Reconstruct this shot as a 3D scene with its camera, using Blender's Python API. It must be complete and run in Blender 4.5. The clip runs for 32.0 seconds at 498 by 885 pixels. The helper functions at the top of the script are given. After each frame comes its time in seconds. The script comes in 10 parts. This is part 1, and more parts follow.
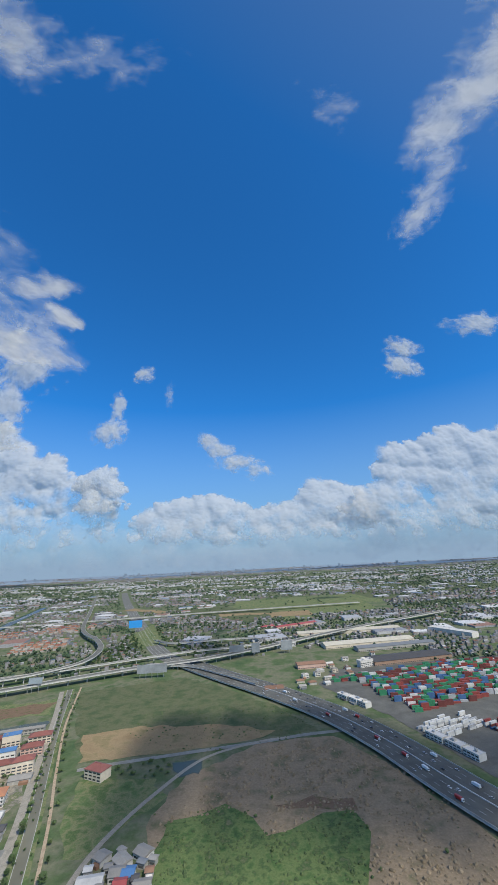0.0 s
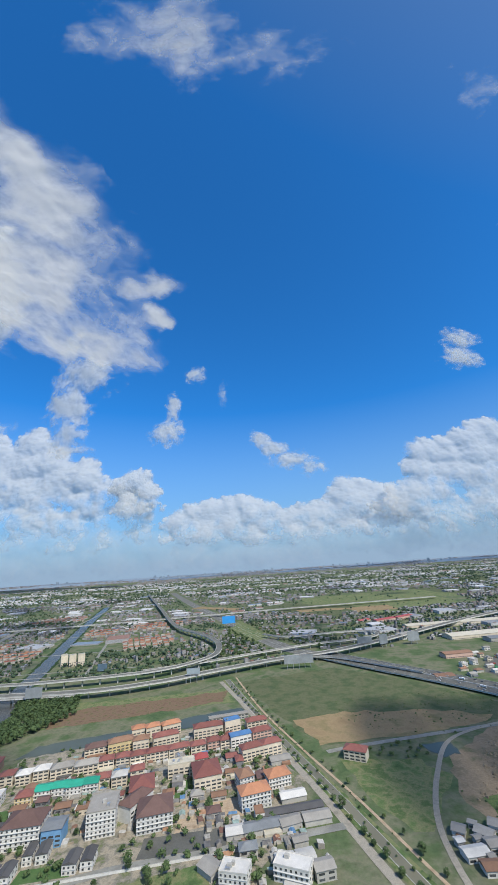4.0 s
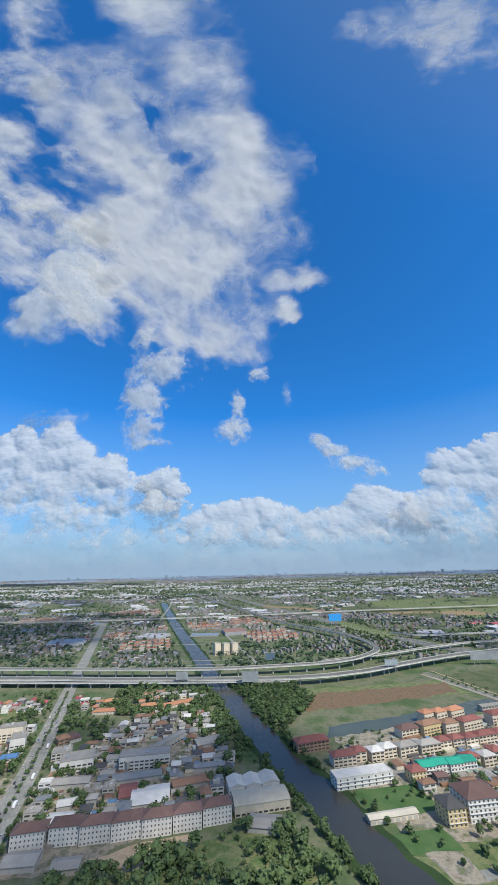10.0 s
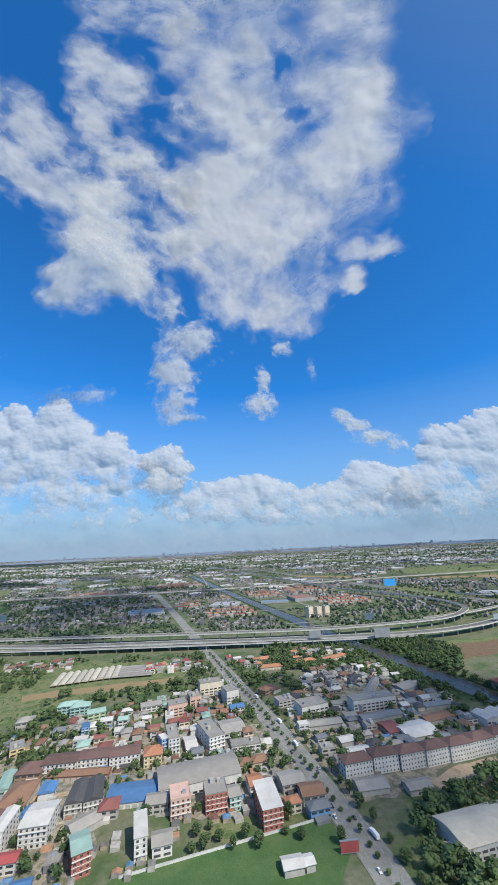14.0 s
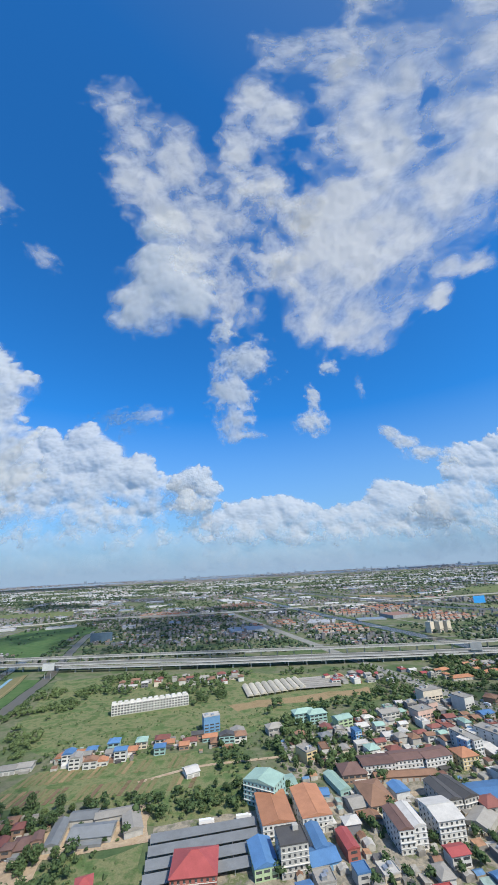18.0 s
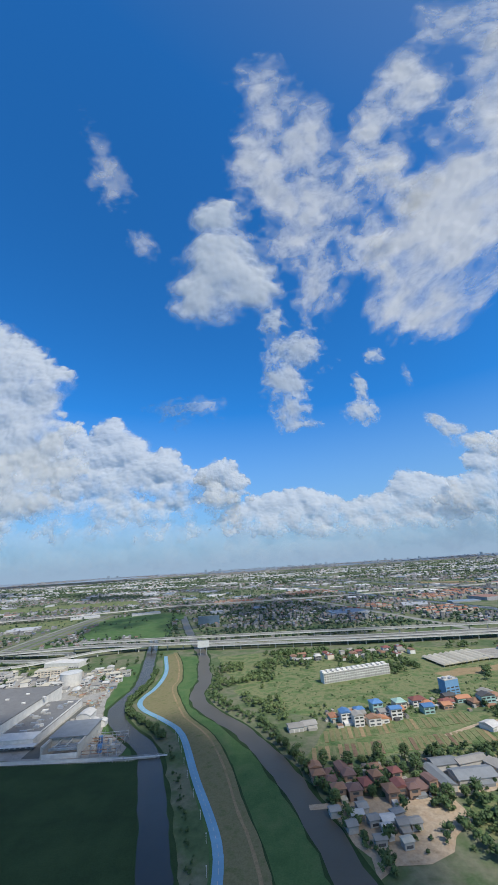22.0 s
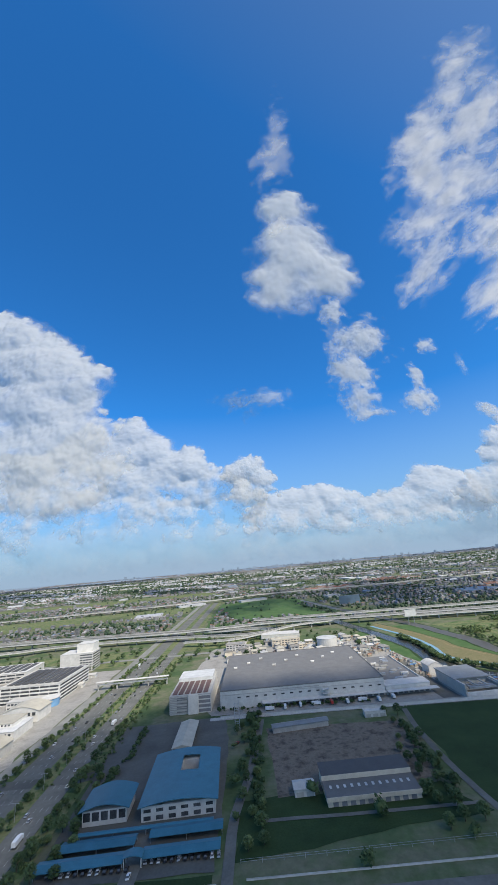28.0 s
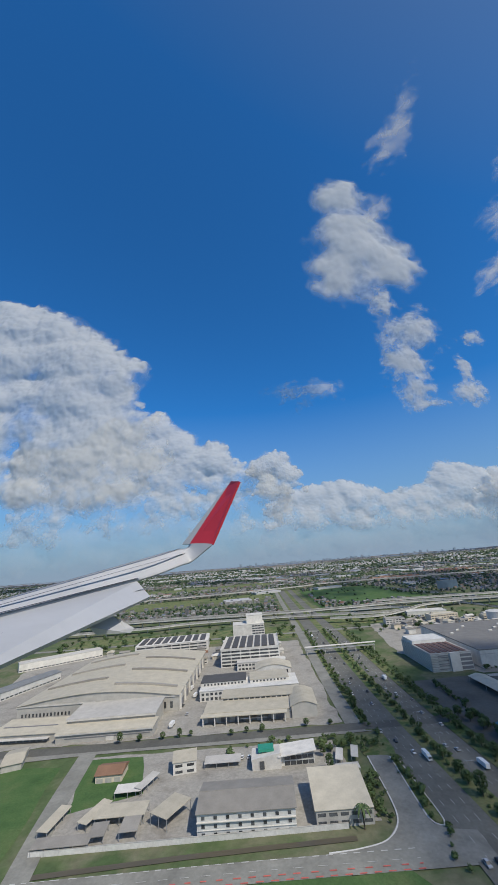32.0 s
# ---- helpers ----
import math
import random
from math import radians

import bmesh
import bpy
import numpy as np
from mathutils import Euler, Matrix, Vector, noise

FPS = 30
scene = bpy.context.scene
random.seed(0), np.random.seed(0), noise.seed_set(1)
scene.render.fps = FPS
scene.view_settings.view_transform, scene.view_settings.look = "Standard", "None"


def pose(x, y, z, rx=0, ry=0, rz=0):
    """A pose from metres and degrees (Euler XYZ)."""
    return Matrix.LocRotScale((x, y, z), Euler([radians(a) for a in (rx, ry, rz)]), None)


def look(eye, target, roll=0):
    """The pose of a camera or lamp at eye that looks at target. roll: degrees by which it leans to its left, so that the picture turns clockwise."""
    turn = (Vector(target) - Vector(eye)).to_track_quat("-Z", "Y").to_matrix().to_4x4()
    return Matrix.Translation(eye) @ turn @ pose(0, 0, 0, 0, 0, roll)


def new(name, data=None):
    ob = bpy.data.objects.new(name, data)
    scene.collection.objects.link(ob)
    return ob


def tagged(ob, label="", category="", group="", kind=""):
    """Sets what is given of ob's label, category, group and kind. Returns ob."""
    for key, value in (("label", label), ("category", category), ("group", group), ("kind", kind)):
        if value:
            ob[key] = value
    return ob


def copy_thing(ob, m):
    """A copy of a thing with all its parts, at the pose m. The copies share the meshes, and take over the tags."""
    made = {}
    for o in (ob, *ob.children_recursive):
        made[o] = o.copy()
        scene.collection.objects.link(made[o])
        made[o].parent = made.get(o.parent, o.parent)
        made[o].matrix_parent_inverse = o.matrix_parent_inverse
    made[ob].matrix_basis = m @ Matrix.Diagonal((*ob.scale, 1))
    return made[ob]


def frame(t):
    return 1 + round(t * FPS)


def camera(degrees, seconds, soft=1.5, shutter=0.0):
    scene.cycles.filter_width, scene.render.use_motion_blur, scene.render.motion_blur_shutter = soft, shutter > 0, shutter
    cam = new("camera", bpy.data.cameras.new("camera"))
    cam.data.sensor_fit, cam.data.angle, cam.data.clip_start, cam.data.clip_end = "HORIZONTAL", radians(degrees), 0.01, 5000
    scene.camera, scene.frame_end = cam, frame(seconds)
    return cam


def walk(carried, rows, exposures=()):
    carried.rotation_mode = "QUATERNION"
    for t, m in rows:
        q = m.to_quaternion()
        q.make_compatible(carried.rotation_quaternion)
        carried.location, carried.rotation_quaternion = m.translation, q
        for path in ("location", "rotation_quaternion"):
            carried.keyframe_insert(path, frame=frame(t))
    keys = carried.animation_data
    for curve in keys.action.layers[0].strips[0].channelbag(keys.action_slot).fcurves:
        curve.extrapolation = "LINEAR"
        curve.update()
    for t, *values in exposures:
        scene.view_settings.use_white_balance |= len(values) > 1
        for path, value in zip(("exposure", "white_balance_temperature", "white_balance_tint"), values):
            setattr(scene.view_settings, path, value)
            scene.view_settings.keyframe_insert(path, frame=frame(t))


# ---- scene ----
cam = camera(67.93, 32.0)
PATH = [
    (0.0, 0.00, 0.00, 130.40, 107.49, 2.76, 0.35),
    (0.5, -19.32, -0.20, 130.02, 107.07, 3.10, 0.39),
    (1.0, -38.69, -0.40, 129.61, 107.01, 3.55, 0.37),
    (1.5, -58.09, -0.59, 129.18, 107.06, 4.33, 0.59),
    (2.0, -77.54, -0.78, 128.73, 107.05, 4.79, 1.05),
    (2.5, -97.02, -0.97, 128.25, 107.07, 4.85, 1.41),
    (3.0, -116.54, -1.16, 127.75, 107.33, 4.84, 1.63),
    (3.5, -136.09, -1.34, 127.23, 107.64, 4.36, 2.18),
    (5.5, -214.61, -2.02, 124.92, 107.85, 1.95, 2.69),
    (6.0, -234.31, -2.18, 124.29, 107.90, 1.67, 2.48),
    (6.5, -254.04, -2.34, 123.64, 107.93, 1.75, 2.63),
    (7.0, -273.78, -2.49, 122.97, 108.03, 1.86, 2.58),
    (7.5, -293.55, -2.64, 122.28, 108.21, 2.11, 2.43),
    (8.0, -313.34, -2.78, 121.57, 108.40, 2.01, 2.33),
    (8.5, -333.15, -2.91, 120.85, 108.52, 1.89, 2.20),
    (9.0, -352.97, -3.04, 120.10, 108.66, 1.62, 1.91),
    (9.5, -372.80, -3.17, 119.33, 108.76, 1.51, 1.88),
    (10.0, -392.65, -3.29, 118.55, 108.45, 1.32, 1.56),
    (10.5, -412.51, -3.40, 117.74, 107.80, 1.12, 1.17),
    (11.0, -432.38, -3.51, 116.92, 107.11, 0.89, 0.74),
    (11.5, -452.25, -3.61, 116.09, 106.58, 0.74, 0.33),
    (12.0, -472.14, -3.70, 115.23, 105.99, 0.59, -0.02),
    (12.5, -492.02, -3.78, 114.36, 105.47, 0.65, -0.32),
    (13.0, -511.91, -3.86, 113.47, 105.21, 1.13, -0.58),
    (13.5, -531.80, -3.94, 112.56, 104.95, 1.90, -0.79),
    (15.5, -611.34, -4.15, 108.78, 106.75, 3.84, -0.74),
    (16.0, -631.21, -4.19, 107.80, 107.77, 3.80, -0.32),
    (16.5, -651.07, -4.21, 106.80, 108.51, 3.63, -0.00),
    (17.0, -670.92, -4.23, 105.79, 108.76, 3.34, 0.25),
    (17.5, -690.76, -4.24, 104.76, 108.78, 3.03, 0.30),
    (18.0, -710.58, -4.24, 103.72, 108.52, 2.91, 0.37),
    (18.5, -730.39, -4.23, 102.67, 108.12, 2.93, 0.56),
    (19.0, -750.18, -4.21, 101.60, 107.88, 3.17, 0.73),
    (19.5, -769.95, -4.19, 100.52, 108.01, 3.23, 0.94),
    (20.0, -789.70, -4.15, 99.43, 108.13, 3.29, 1.13),
    (20.5, -809.42, -4.10, 98.33, 108.11, 3.28, 1.42),
    (21.0, -829.13, -4.05, 97.21, 108.16, 3.36, 1.58),
    (21.5, -848.80, -3.98, 96.08, 108.13, 3.40, 1.61),
    (22.0, -868.45, -3.91, 94.94, 107.82, 3.58, 1.46),
    (22.5, -888.07, -3.82, 93.79, 107.22, 3.90, 1.31),
    (23.0, -907.66, -3.73, 92.63, 106.62, 4.12, 1.15),
    (23.5, -927.22, -3.62, 91.46, 106.31, 4.35, 0.95),
    (24.0, -946.74, -3.50, 90.27, 106.44, 4.50, 0.82),
    (24.5, -966.23, -3.37, 89.08, 106.63, 4.43, 0.64),
    (25.0, -985.68, -3.23, 87.88, 106.47, 4.45, 0.51),
    (25.5, -1005.09, -3.08, 86.66, 106.23, 4.49, 0.46),
    (27.5, -1082.31, -2.36, 81.73, 107.67, 4.84, 0.90),
    (28.0, -1101.49, -2.15, 80.47, 107.89, 4.85, 1.12),
    (28.5, -1120.63, -1.92, 79.21, 108.14, 4.72, 1.35),
    (29.0, -1139.72, -1.69, 77.94, 108.26, 4.00, 1.25),
    (29.5, -1158.76, -1.44, 76.66, 108.13, 2.94, 1.17),
    (30.0, -1177.74, -1.18, 75.38, 107.91, 2.42, 0.86),
    (30.5, -1196.66, -0.90, 74.09, 107.95, 2.85, 1.14),
    (31.0, -1215.53, -0.62, 72.79, 107.94, 3.34, 1.39),
    (31.5, -1234.34, -0.32, 71.49, 107.85, 3.91, 1.63),
    (32.0, -1253.09, 0.00, 70.18, 107.69, 4.41, 1.90),
]
EXPOSURES = [(0.0, 0.34, 6130, 8), (6.0, 0.52, 6130, 8), (13.0, 0.52, 6130, 8), (17.0, 0.58, 6130, 8), (20.5, 0.56, 6130, 8), (23.0, 0.42, 6130, 8), (25.0, 0.46, 6130, 8), (26.0, 0.59, 6350, 9), (28.0, 0.57, 6350, 9), (30.0, 0.20, 6400, 9), (32.0, 0.13, 6400, 9)]
walk(cam, [(t, pose(x, y, z, rx, ry, rz)) for t, x, y, z, rx, ry, rz in PATH], EXPOSURES)

# ---- sky, sun and exposure ----
SUN_FROM = Vector((0.62, -0.72, 1.10)).normalized()
world = bpy.data.worlds.new("sky")
scene.world = world
world.use_nodes = True
wn, wl = world.node_tree.nodes, world.node_tree.links
wn.clear()
sky = wn.new("ShaderNodeTexSky")
sky.sky_type, sky.sun_disc = "NISHITA", False
sky.sun_elevation = math.asin(SUN_FROM.z)
sky.sun_rotation = math.atan2(SUN_FROM.x, SUN_FROM.y)
sky.altitude, sky.air_density, sky.dust_density, sky.ozone_density = 0.0, 1.0, 0.6, 3.5
wback = wn.new("ShaderNodeBackground")
wback.inputs["Strength"].default_value = 0.118
wout = wn.new("ShaderNodeOutputWorld")
# the misty distance that lies past the last of the land, and its pale rim of haze
wcoord = wn.new("ShaderNodeTexCoord")
wsep = wn.new("ShaderNodeSeparateXYZ")
wramp = wn.new("ShaderNodeValToRGB")
wramp.color_ramp.elements[0].position, wramp.color_ramp.elements[0].color = 0.0, (1, 1, 1, 1)
wramp.color_ramp.elements[1].position, wramp.color_ramp.elements[1].color = 1.0, (0, 0, 0, 1)
wmid = wramp.color_ramp.elements.new(0.32)
wmid.color = (0.62, 0.62, 0.62, 1)
wmap = wn.new("ShaderNodeMapRange")
wmap.inputs["From Min"].default_value, wmap.inputs["From Max"].default_value = -0.004, 0.38
wmix = wn.new("ShaderNodeMixRGB")
wmix.inputs["Color2"].default_value = (2.0, 2.68, 3.5, 1)
wl.new(wcoord.outputs["Generated"], wsep.inputs[0])
wl.new(wsep.outputs["Z"], wmap.inputs["Value"])
wl.new(wmap.outputs[0], wramp.inputs[0])
wl.new(wramp.outputs[0], wmix.inputs["Fac"])
wtint = wn.new("ShaderNodeMixRGB")
wtint.blend_type = "MULTIPLY"
wtint.inputs["Fac"].default_value = 1.0
# the deep blue pales to white glare round the sun
wdot = wn.new("ShaderNodeVectorMath")
wdot.operation = "DOT_PRODUCT"
wdot.inputs[1].default_value = SUN_FROM
wl.new(wcoord.outputs["Generated"], wdot.inputs[0])
wglare = wn.new("ShaderNodeMapRange")
wglare.inputs["From Min"].default_value, wglare.inputs["From Max"].default_value = 0.42, 1.0
wl.new(wdot.outputs["Value"], wglare.inputs["Value"])
wpale = wn.new("ShaderNodeMixRGB")
wpale.inputs["Color1"].default_value, wpale.inputs["Color2"].default_value = (0.188, 0.695, 1.11, 1), (1.05, 0.87, 0.70, 1)
wl.new(wglare.outputs[0], wpale.inputs["Fac"])
wl.new(wpale.outputs[0], wtint.inputs["Color2"])
wl.new(sky.outputs[0], wtint.inputs["Color1"])
wl.new(wtint.outputs[0], wmix.inputs["Color1"])
wl.new(wmix.outputs[0], wback.inputs["Color"])
wl.new(wback.outputs[0], wout.inputs["Surface"])

sun_lamp = new("sun", bpy.data.lights.new("sun", "SUN"))
sun_lamp.data.energy, sun_lamp.data.angle, sun_lamp.data.color = 3.3, radians(0.6), (1.0, 0.92, 0.80)
sun_lamp.matrix_world = look(SUN_FROM * 3000, (0, 0, 0))


# ---- materials ----
PLAN = 0.57  # metres for each unit of the plan in which the places below are given


def surf(name, col, rough=0.8, metal=0.0, fine=0.8, fine_var=0.12, broad=14.0, broad_var=0.18, bump=0.2, spread=0.0, spec=0.3, island=False):
    """A weathered surface: grain and stains of real size round one colour."""
    m = bpy.data.materials.new(name)
    m.use_nodes = True
    n, l = m.node_tree.nodes, m.node_tree.links
    bsdf = n["Principled BSDF"]
    bsdf.inputs["Roughness"].default_value = rough
    bsdf.inputs["Metallic"].default_value = metal
    bsdf.inputs["Specular IOR Level"].default_value = spec
    geo = n.new("ShaderNodeNewGeometry")
    a, b = n.new("ShaderNodeTexNoise"), n.new("ShaderNodeTexNoise")
    for node, size, detail in ((a, fine, 5), (b, broad, 4)):
        node.inputs["Scale"].default_value = 1.0 / (size * PLAN)
        node.inputs["Detail"].default_value = detail
        node.inputs["Roughness"].default_value = 0.65
        l.new(geo.outputs["Position"], node.inputs["Vector"])
    mul = None
    for node, var in ((a, fine_var), (b, broad_var)):
        rng = n.new("ShaderNodeMapRange")
        rng.inputs["From Min"].default_value, rng.inputs["From Max"].default_value = 0.3, 0.7
        rng.inputs["To Min"].default_value, rng.inputs["To Max"].default_value = 1 - var, 1 + var
        l.new(node.outputs["Fac"], rng.inputs["Value"])
        if mul is None:
            mul = rng.outputs[0]
        else:
            mm = n.new("ShaderNodeMath")
            mm.operation = "MULTIPLY"
            l.new(mul, mm.inputs[0]), l.new(rng.outputs[0], mm.inputs[1])
            mul = mm.outputs[0]
    if spread:
        rng = n.new("ShaderNodeMapRange")
        rng.inputs["To Min"].default_value, rng.inputs["To Max"].default_value = 1 - spread, 1 + spread
        if island:
            l.new(geo.outputs["Random Per Island"], rng.inputs["Value"])
        else:
            info = n.new("ShaderNodeObjectInfo")
            l.new(info.outputs["Random"], rng.inputs["Value"])
        mm = n.new("ShaderNodeMath")
        mm.operation = "MULTIPLY"
        l.new(mul, mm.inputs[0]), l.new(rng.outputs[0], mm.inputs[1])
        mul = mm.outputs[0]
    vec = n.new("ShaderNodeVectorMath")
    vec.operation = "SCALE"
    vec.inputs[0].default_value = col
    l.new(mul, vec.inputs["Scale"])
    l.new(vec.outputs[0], bsdf.inputs["Base Color"])
    if bump:
        bp = n.new("ShaderNodeBump")
        bp.inputs["Strength"].default_value, bp.inputs["Distance"].default_value = bump, 0.3 * PLAN
        l.new(a.outputs["Fac"], bp.inputs["Height"])
        l.new(bp.outputs[0], bsdf.inputs["Normal"])
    return m


def blend_surf(name, cols, size=30.0, rough=0.9, fine=2.0, bump=0.3, stretch=(1, 1, 1), low=0.3, high=0.7):
    """Ground: several colours that run into one another in patches of that size."""
    m = bpy.data.materials.new(name)
    m.use_nodes = True
    n, l = m.node_tree.nodes, m.node_tree.links
    bsdf = n["Principled BSDF"]
    bsdf.inputs["Roughness"].default_value, bsdf.inputs["Specular IOR Level"].default_value = rough, 0.15
    geo, mp = n.new("ShaderNodeNewGeometry"), n.new("ShaderNodeMapping")
    mp.inputs["Scale"].default_value = stretch
    l.new(geo.outputs["Position"], mp.inputs["Vector"])
    a, b = n.new("ShaderNodeTexNoise"), n.new("ShaderNodeTexNoise")
    a.inputs["Scale"].default_value, a.inputs["Detail"].default_value, a.inputs["Roughness"].default_value = 1 / (size * PLAN), 9, 0.62
    b.inputs["Scale"].default_value, b.inputs["Detail"].default_value, b.inputs["Roughness"].default_value = 1 / (fine * PLAN), 6, 0.7
    l.new(mp.outputs[0], a.inputs["Vector"]), l.new(mp.outputs[0], b.inputs["Vector"])
    ramp = n.new("ShaderNodeValToRGB")
    el = ramp.color_ramp.elements
    while len(el) < len(cols):
        el.new(0.5)
    for i, c in enumerate(cols):
        el[i].position = low + (high - low) * i / (len(cols) - 1)
        el[i].color = (*c, 1)
    l.new(a.outputs["Fac"], ramp.inputs[0])
    rng = n.new("ShaderNodeMapRange")
    rng.inputs["From Min"].default_value, rng.inputs["From Max"].default_value = 0.3, 0.7
    rng.inputs["To Min"].default_value, rng.inputs["To Max"].default_value = 0.80, 1.18
    l.new(b.outputs["Fac"], rng.inputs["Value"])
    vec = n.new("ShaderNodeVectorMath")
    vec.operation = "SCALE"
    l.new(ramp.outputs[0], vec.inputs[0]), l.new(rng.outputs[0], vec.inputs["Scale"])
    l.new(vec.outputs[0], bsdf.inputs["Base Color"])
    bp = n.new("ShaderNodeBump")
    bp.inputs["Strength"].default_value, bp.inputs["Distance"].default_value = bump, 0.6 * PLAN
    l.new(b.outputs["Fac"], bp.inputs["Height"])
    l.new(bp.outputs[0], bsdf.inputs["Normal"])
    return m


def random_surf(name, roofs, walls, rough=0.75, spread=1.0):
    """For joined far buildings: each takes a roof and a wall colour of its own."""
    m = bpy.data.materials.new(name)
    m.use_nodes = True
    n, l = m.node_tree.nodes, m.node_tree.links
    bsdf = n["Principled BSDF"]
    bsdf.inputs["Roughness"].default_value, bsdf.inputs["Specular IOR Level"].default_value = rough, 0.2
    geo = n.new("ShaderNodeNewGeometry")
    ramps = []
    for cols in (roofs, walls):
        r = n.new("ShaderNodeValToRGB")
        r.color_ramp.interpolation = "CONSTANT"
        el = r.color_ramp.elements
        while len(el) < len(cols):
            el.new(0.5)
        for i, c in enumerate(cols):
            el[i].position, el[i].color = i / len(cols), (*c, 1)
        ramps.append(r)
    l.new(geo.outputs["Random Per Island"], ramps[0].inputs[0])
    fr = n.new("ShaderNodeMath")
    fr.operation = "MULTIPLY"
    fr.inputs[1].default_value = 7.31
    ff = n.new("ShaderNodeMath")
    ff.operation = "FRACT"
    l.new(geo.outputs["Random Per Island"], fr.inputs[0]), l.new(fr.outputs[0], ff.inputs[0])
    l.new(ff.outputs[0], ramps[1].inputs[0])
    sep = n.new("ShaderNodeSeparateXYZ")
    l.new(geo.outputs["True Normal"], sep.inputs[0])
    up = n.new("ShaderNodeMath")
    up.operation = "GREATER_THAN"
    up.inputs[1].default_value = 0.3
    l.new(sep.outputs["Z"], up.inputs[0])
    mix = n.new("ShaderNodeMixRGB")
    l.new(up.outputs[0], mix.inputs["Fac"])
    l.new(ramps[1].outputs[0], mix.inputs["Color1"]), l.new(ramps[0].outputs[0], mix.inputs["Color2"])
    nz = n.new("ShaderNodeTexNoise")
    nz.inputs["Scale"].default_value, nz.inputs["Detail"].default_value = 0.35 / PLAN, 4
    l.new(geo.outputs["Position"], nz.inputs["Vector"])
    rng = n.new("ShaderNodeMapRange")
    rng.inputs["From Min"].default_value, rng.inputs["From Max"].default_value = 0.3, 0.7
    rng.inputs["To Min"].default_value, rng.inputs["To Max"].default_value = 0.7, 1.15
    l.new(nz.outputs["Fac"], rng.inputs["Value"])
    vec = n.new("ShaderNodeVectorMath")
    vec.operation = "SCALE"
    l.new(mix.outputs[0], vec.inputs[0]), l.new(rng.outputs[0], vec.inputs["Scale"])
    l.new(vec.outputs[0], bsdf.inputs["Base Color"])
    return m


def leaf_surf(name, dark, light, island=True):
    m = bpy.data.materials.new(name)
    m.use_nodes = True
    n, l = m.node_tree.nodes, m.node_tree.links
    bsdf = n["Principled BSDF"]
    bsdf.inputs["Roughness"].default_value, bsdf.inputs["Specular IOR Level"].default_value = 0.75, 0.15
    geo, info = n.new("ShaderNodeNewGeometry"), n.new("ShaderNodeObjectInfo")
    nz = n.new("ShaderNodeTexNoise")
    nz.inputs["Scale"].default_value, nz.inputs["Detail"].default_value = 0.9 / PLAN, 5
    l.new(geo.outputs["Position"], nz.inputs["Vector"])
    add = n.new("ShaderNodeMath")
    add.operation = "MULTIPLY_ADD"
    add.inputs[1].default_value = 0.45
    l.new(geo.outputs["Random Per Island"], add.inputs[0]), l.new(nz.outputs["Fac"], add.inputs[2])
    add2 = n.new("ShaderNodeMath")
    add2.operation = "MULTIPLY_ADD"
    add2.inputs[1].default_value = 0.5
    l.new(info.outputs["Random"], add2.inputs[0]), l.new(add.outputs[0], add2.inputs[2])
    rng = n.new("ShaderNodeMapRange")
    rng.inputs["From Min"].default_value, rng.inputs["From Max"].default_value = 0.45, 1.3
    l.new(add2.outputs[0], rng.inputs["Value"])
    mix = n.new("ShaderNodeMixRGB")
    mix.inputs["Color1"].default_value, mix.inputs["Color2"].default_value = (*dark, 1), (*light, 1)
    l.new(rng.outputs[0], mix.inputs["Fac"]), l.new(mix.outputs[0], bsdf.inputs["Base Color"])
    return m


def water_surf(name, col, rough=0.12):
    m = bpy.data.materials.new(name)
    m.use_nodes = True
    n, l = m.node_tree.nodes, m.node_tree.links
    bsdf = n["Principled BSDF"]
    bsdf.inputs["Roughness"].default_value, bsdf.inputs["IOR"].default_value = rough, 1.33
    geo, nz, nb = n.new("ShaderNodeNewGeometry"), n.new("ShaderNodeTexNoise"), n.new("ShaderNodeTexNoise")
    nz.inputs["Scale"].default_value, nz.inputs["Detail"].default_value = 0.6 / PLAN, 4
    nb.inputs["Scale"].default_value, nb.inputs["Detail"].default_value = 0.02 / PLAN, 4
    l.new(geo.outputs["Position"], nz.inputs["Vector"]), l.new(geo.outputs["Position"], nb.inputs["Vector"])
    bp = n.new("ShaderNodeBump")
    bp.inputs["Strength"].default_value, bp.inputs["Distance"].default_value = 0.12, 0.2
    l.new(nz.outputs["Fac"], bp.inputs["Height"]), l.new(bp.outputs[0], bsdf.inputs["Normal"])
    mix = n.new("ShaderNodeMixRGB")
    mix.inputs["Color1"].default_value = (*[c * 0.7 for c in col], 1)
    mix.inputs["Color2"].default_value = (*[c * 1.3 for c in col], 1)
    l.new(nb.outputs["Fac"], mix.inputs["Fac"]), l.new(mix.outputs[0], bsdf.inputs["Base Color"])
    return m


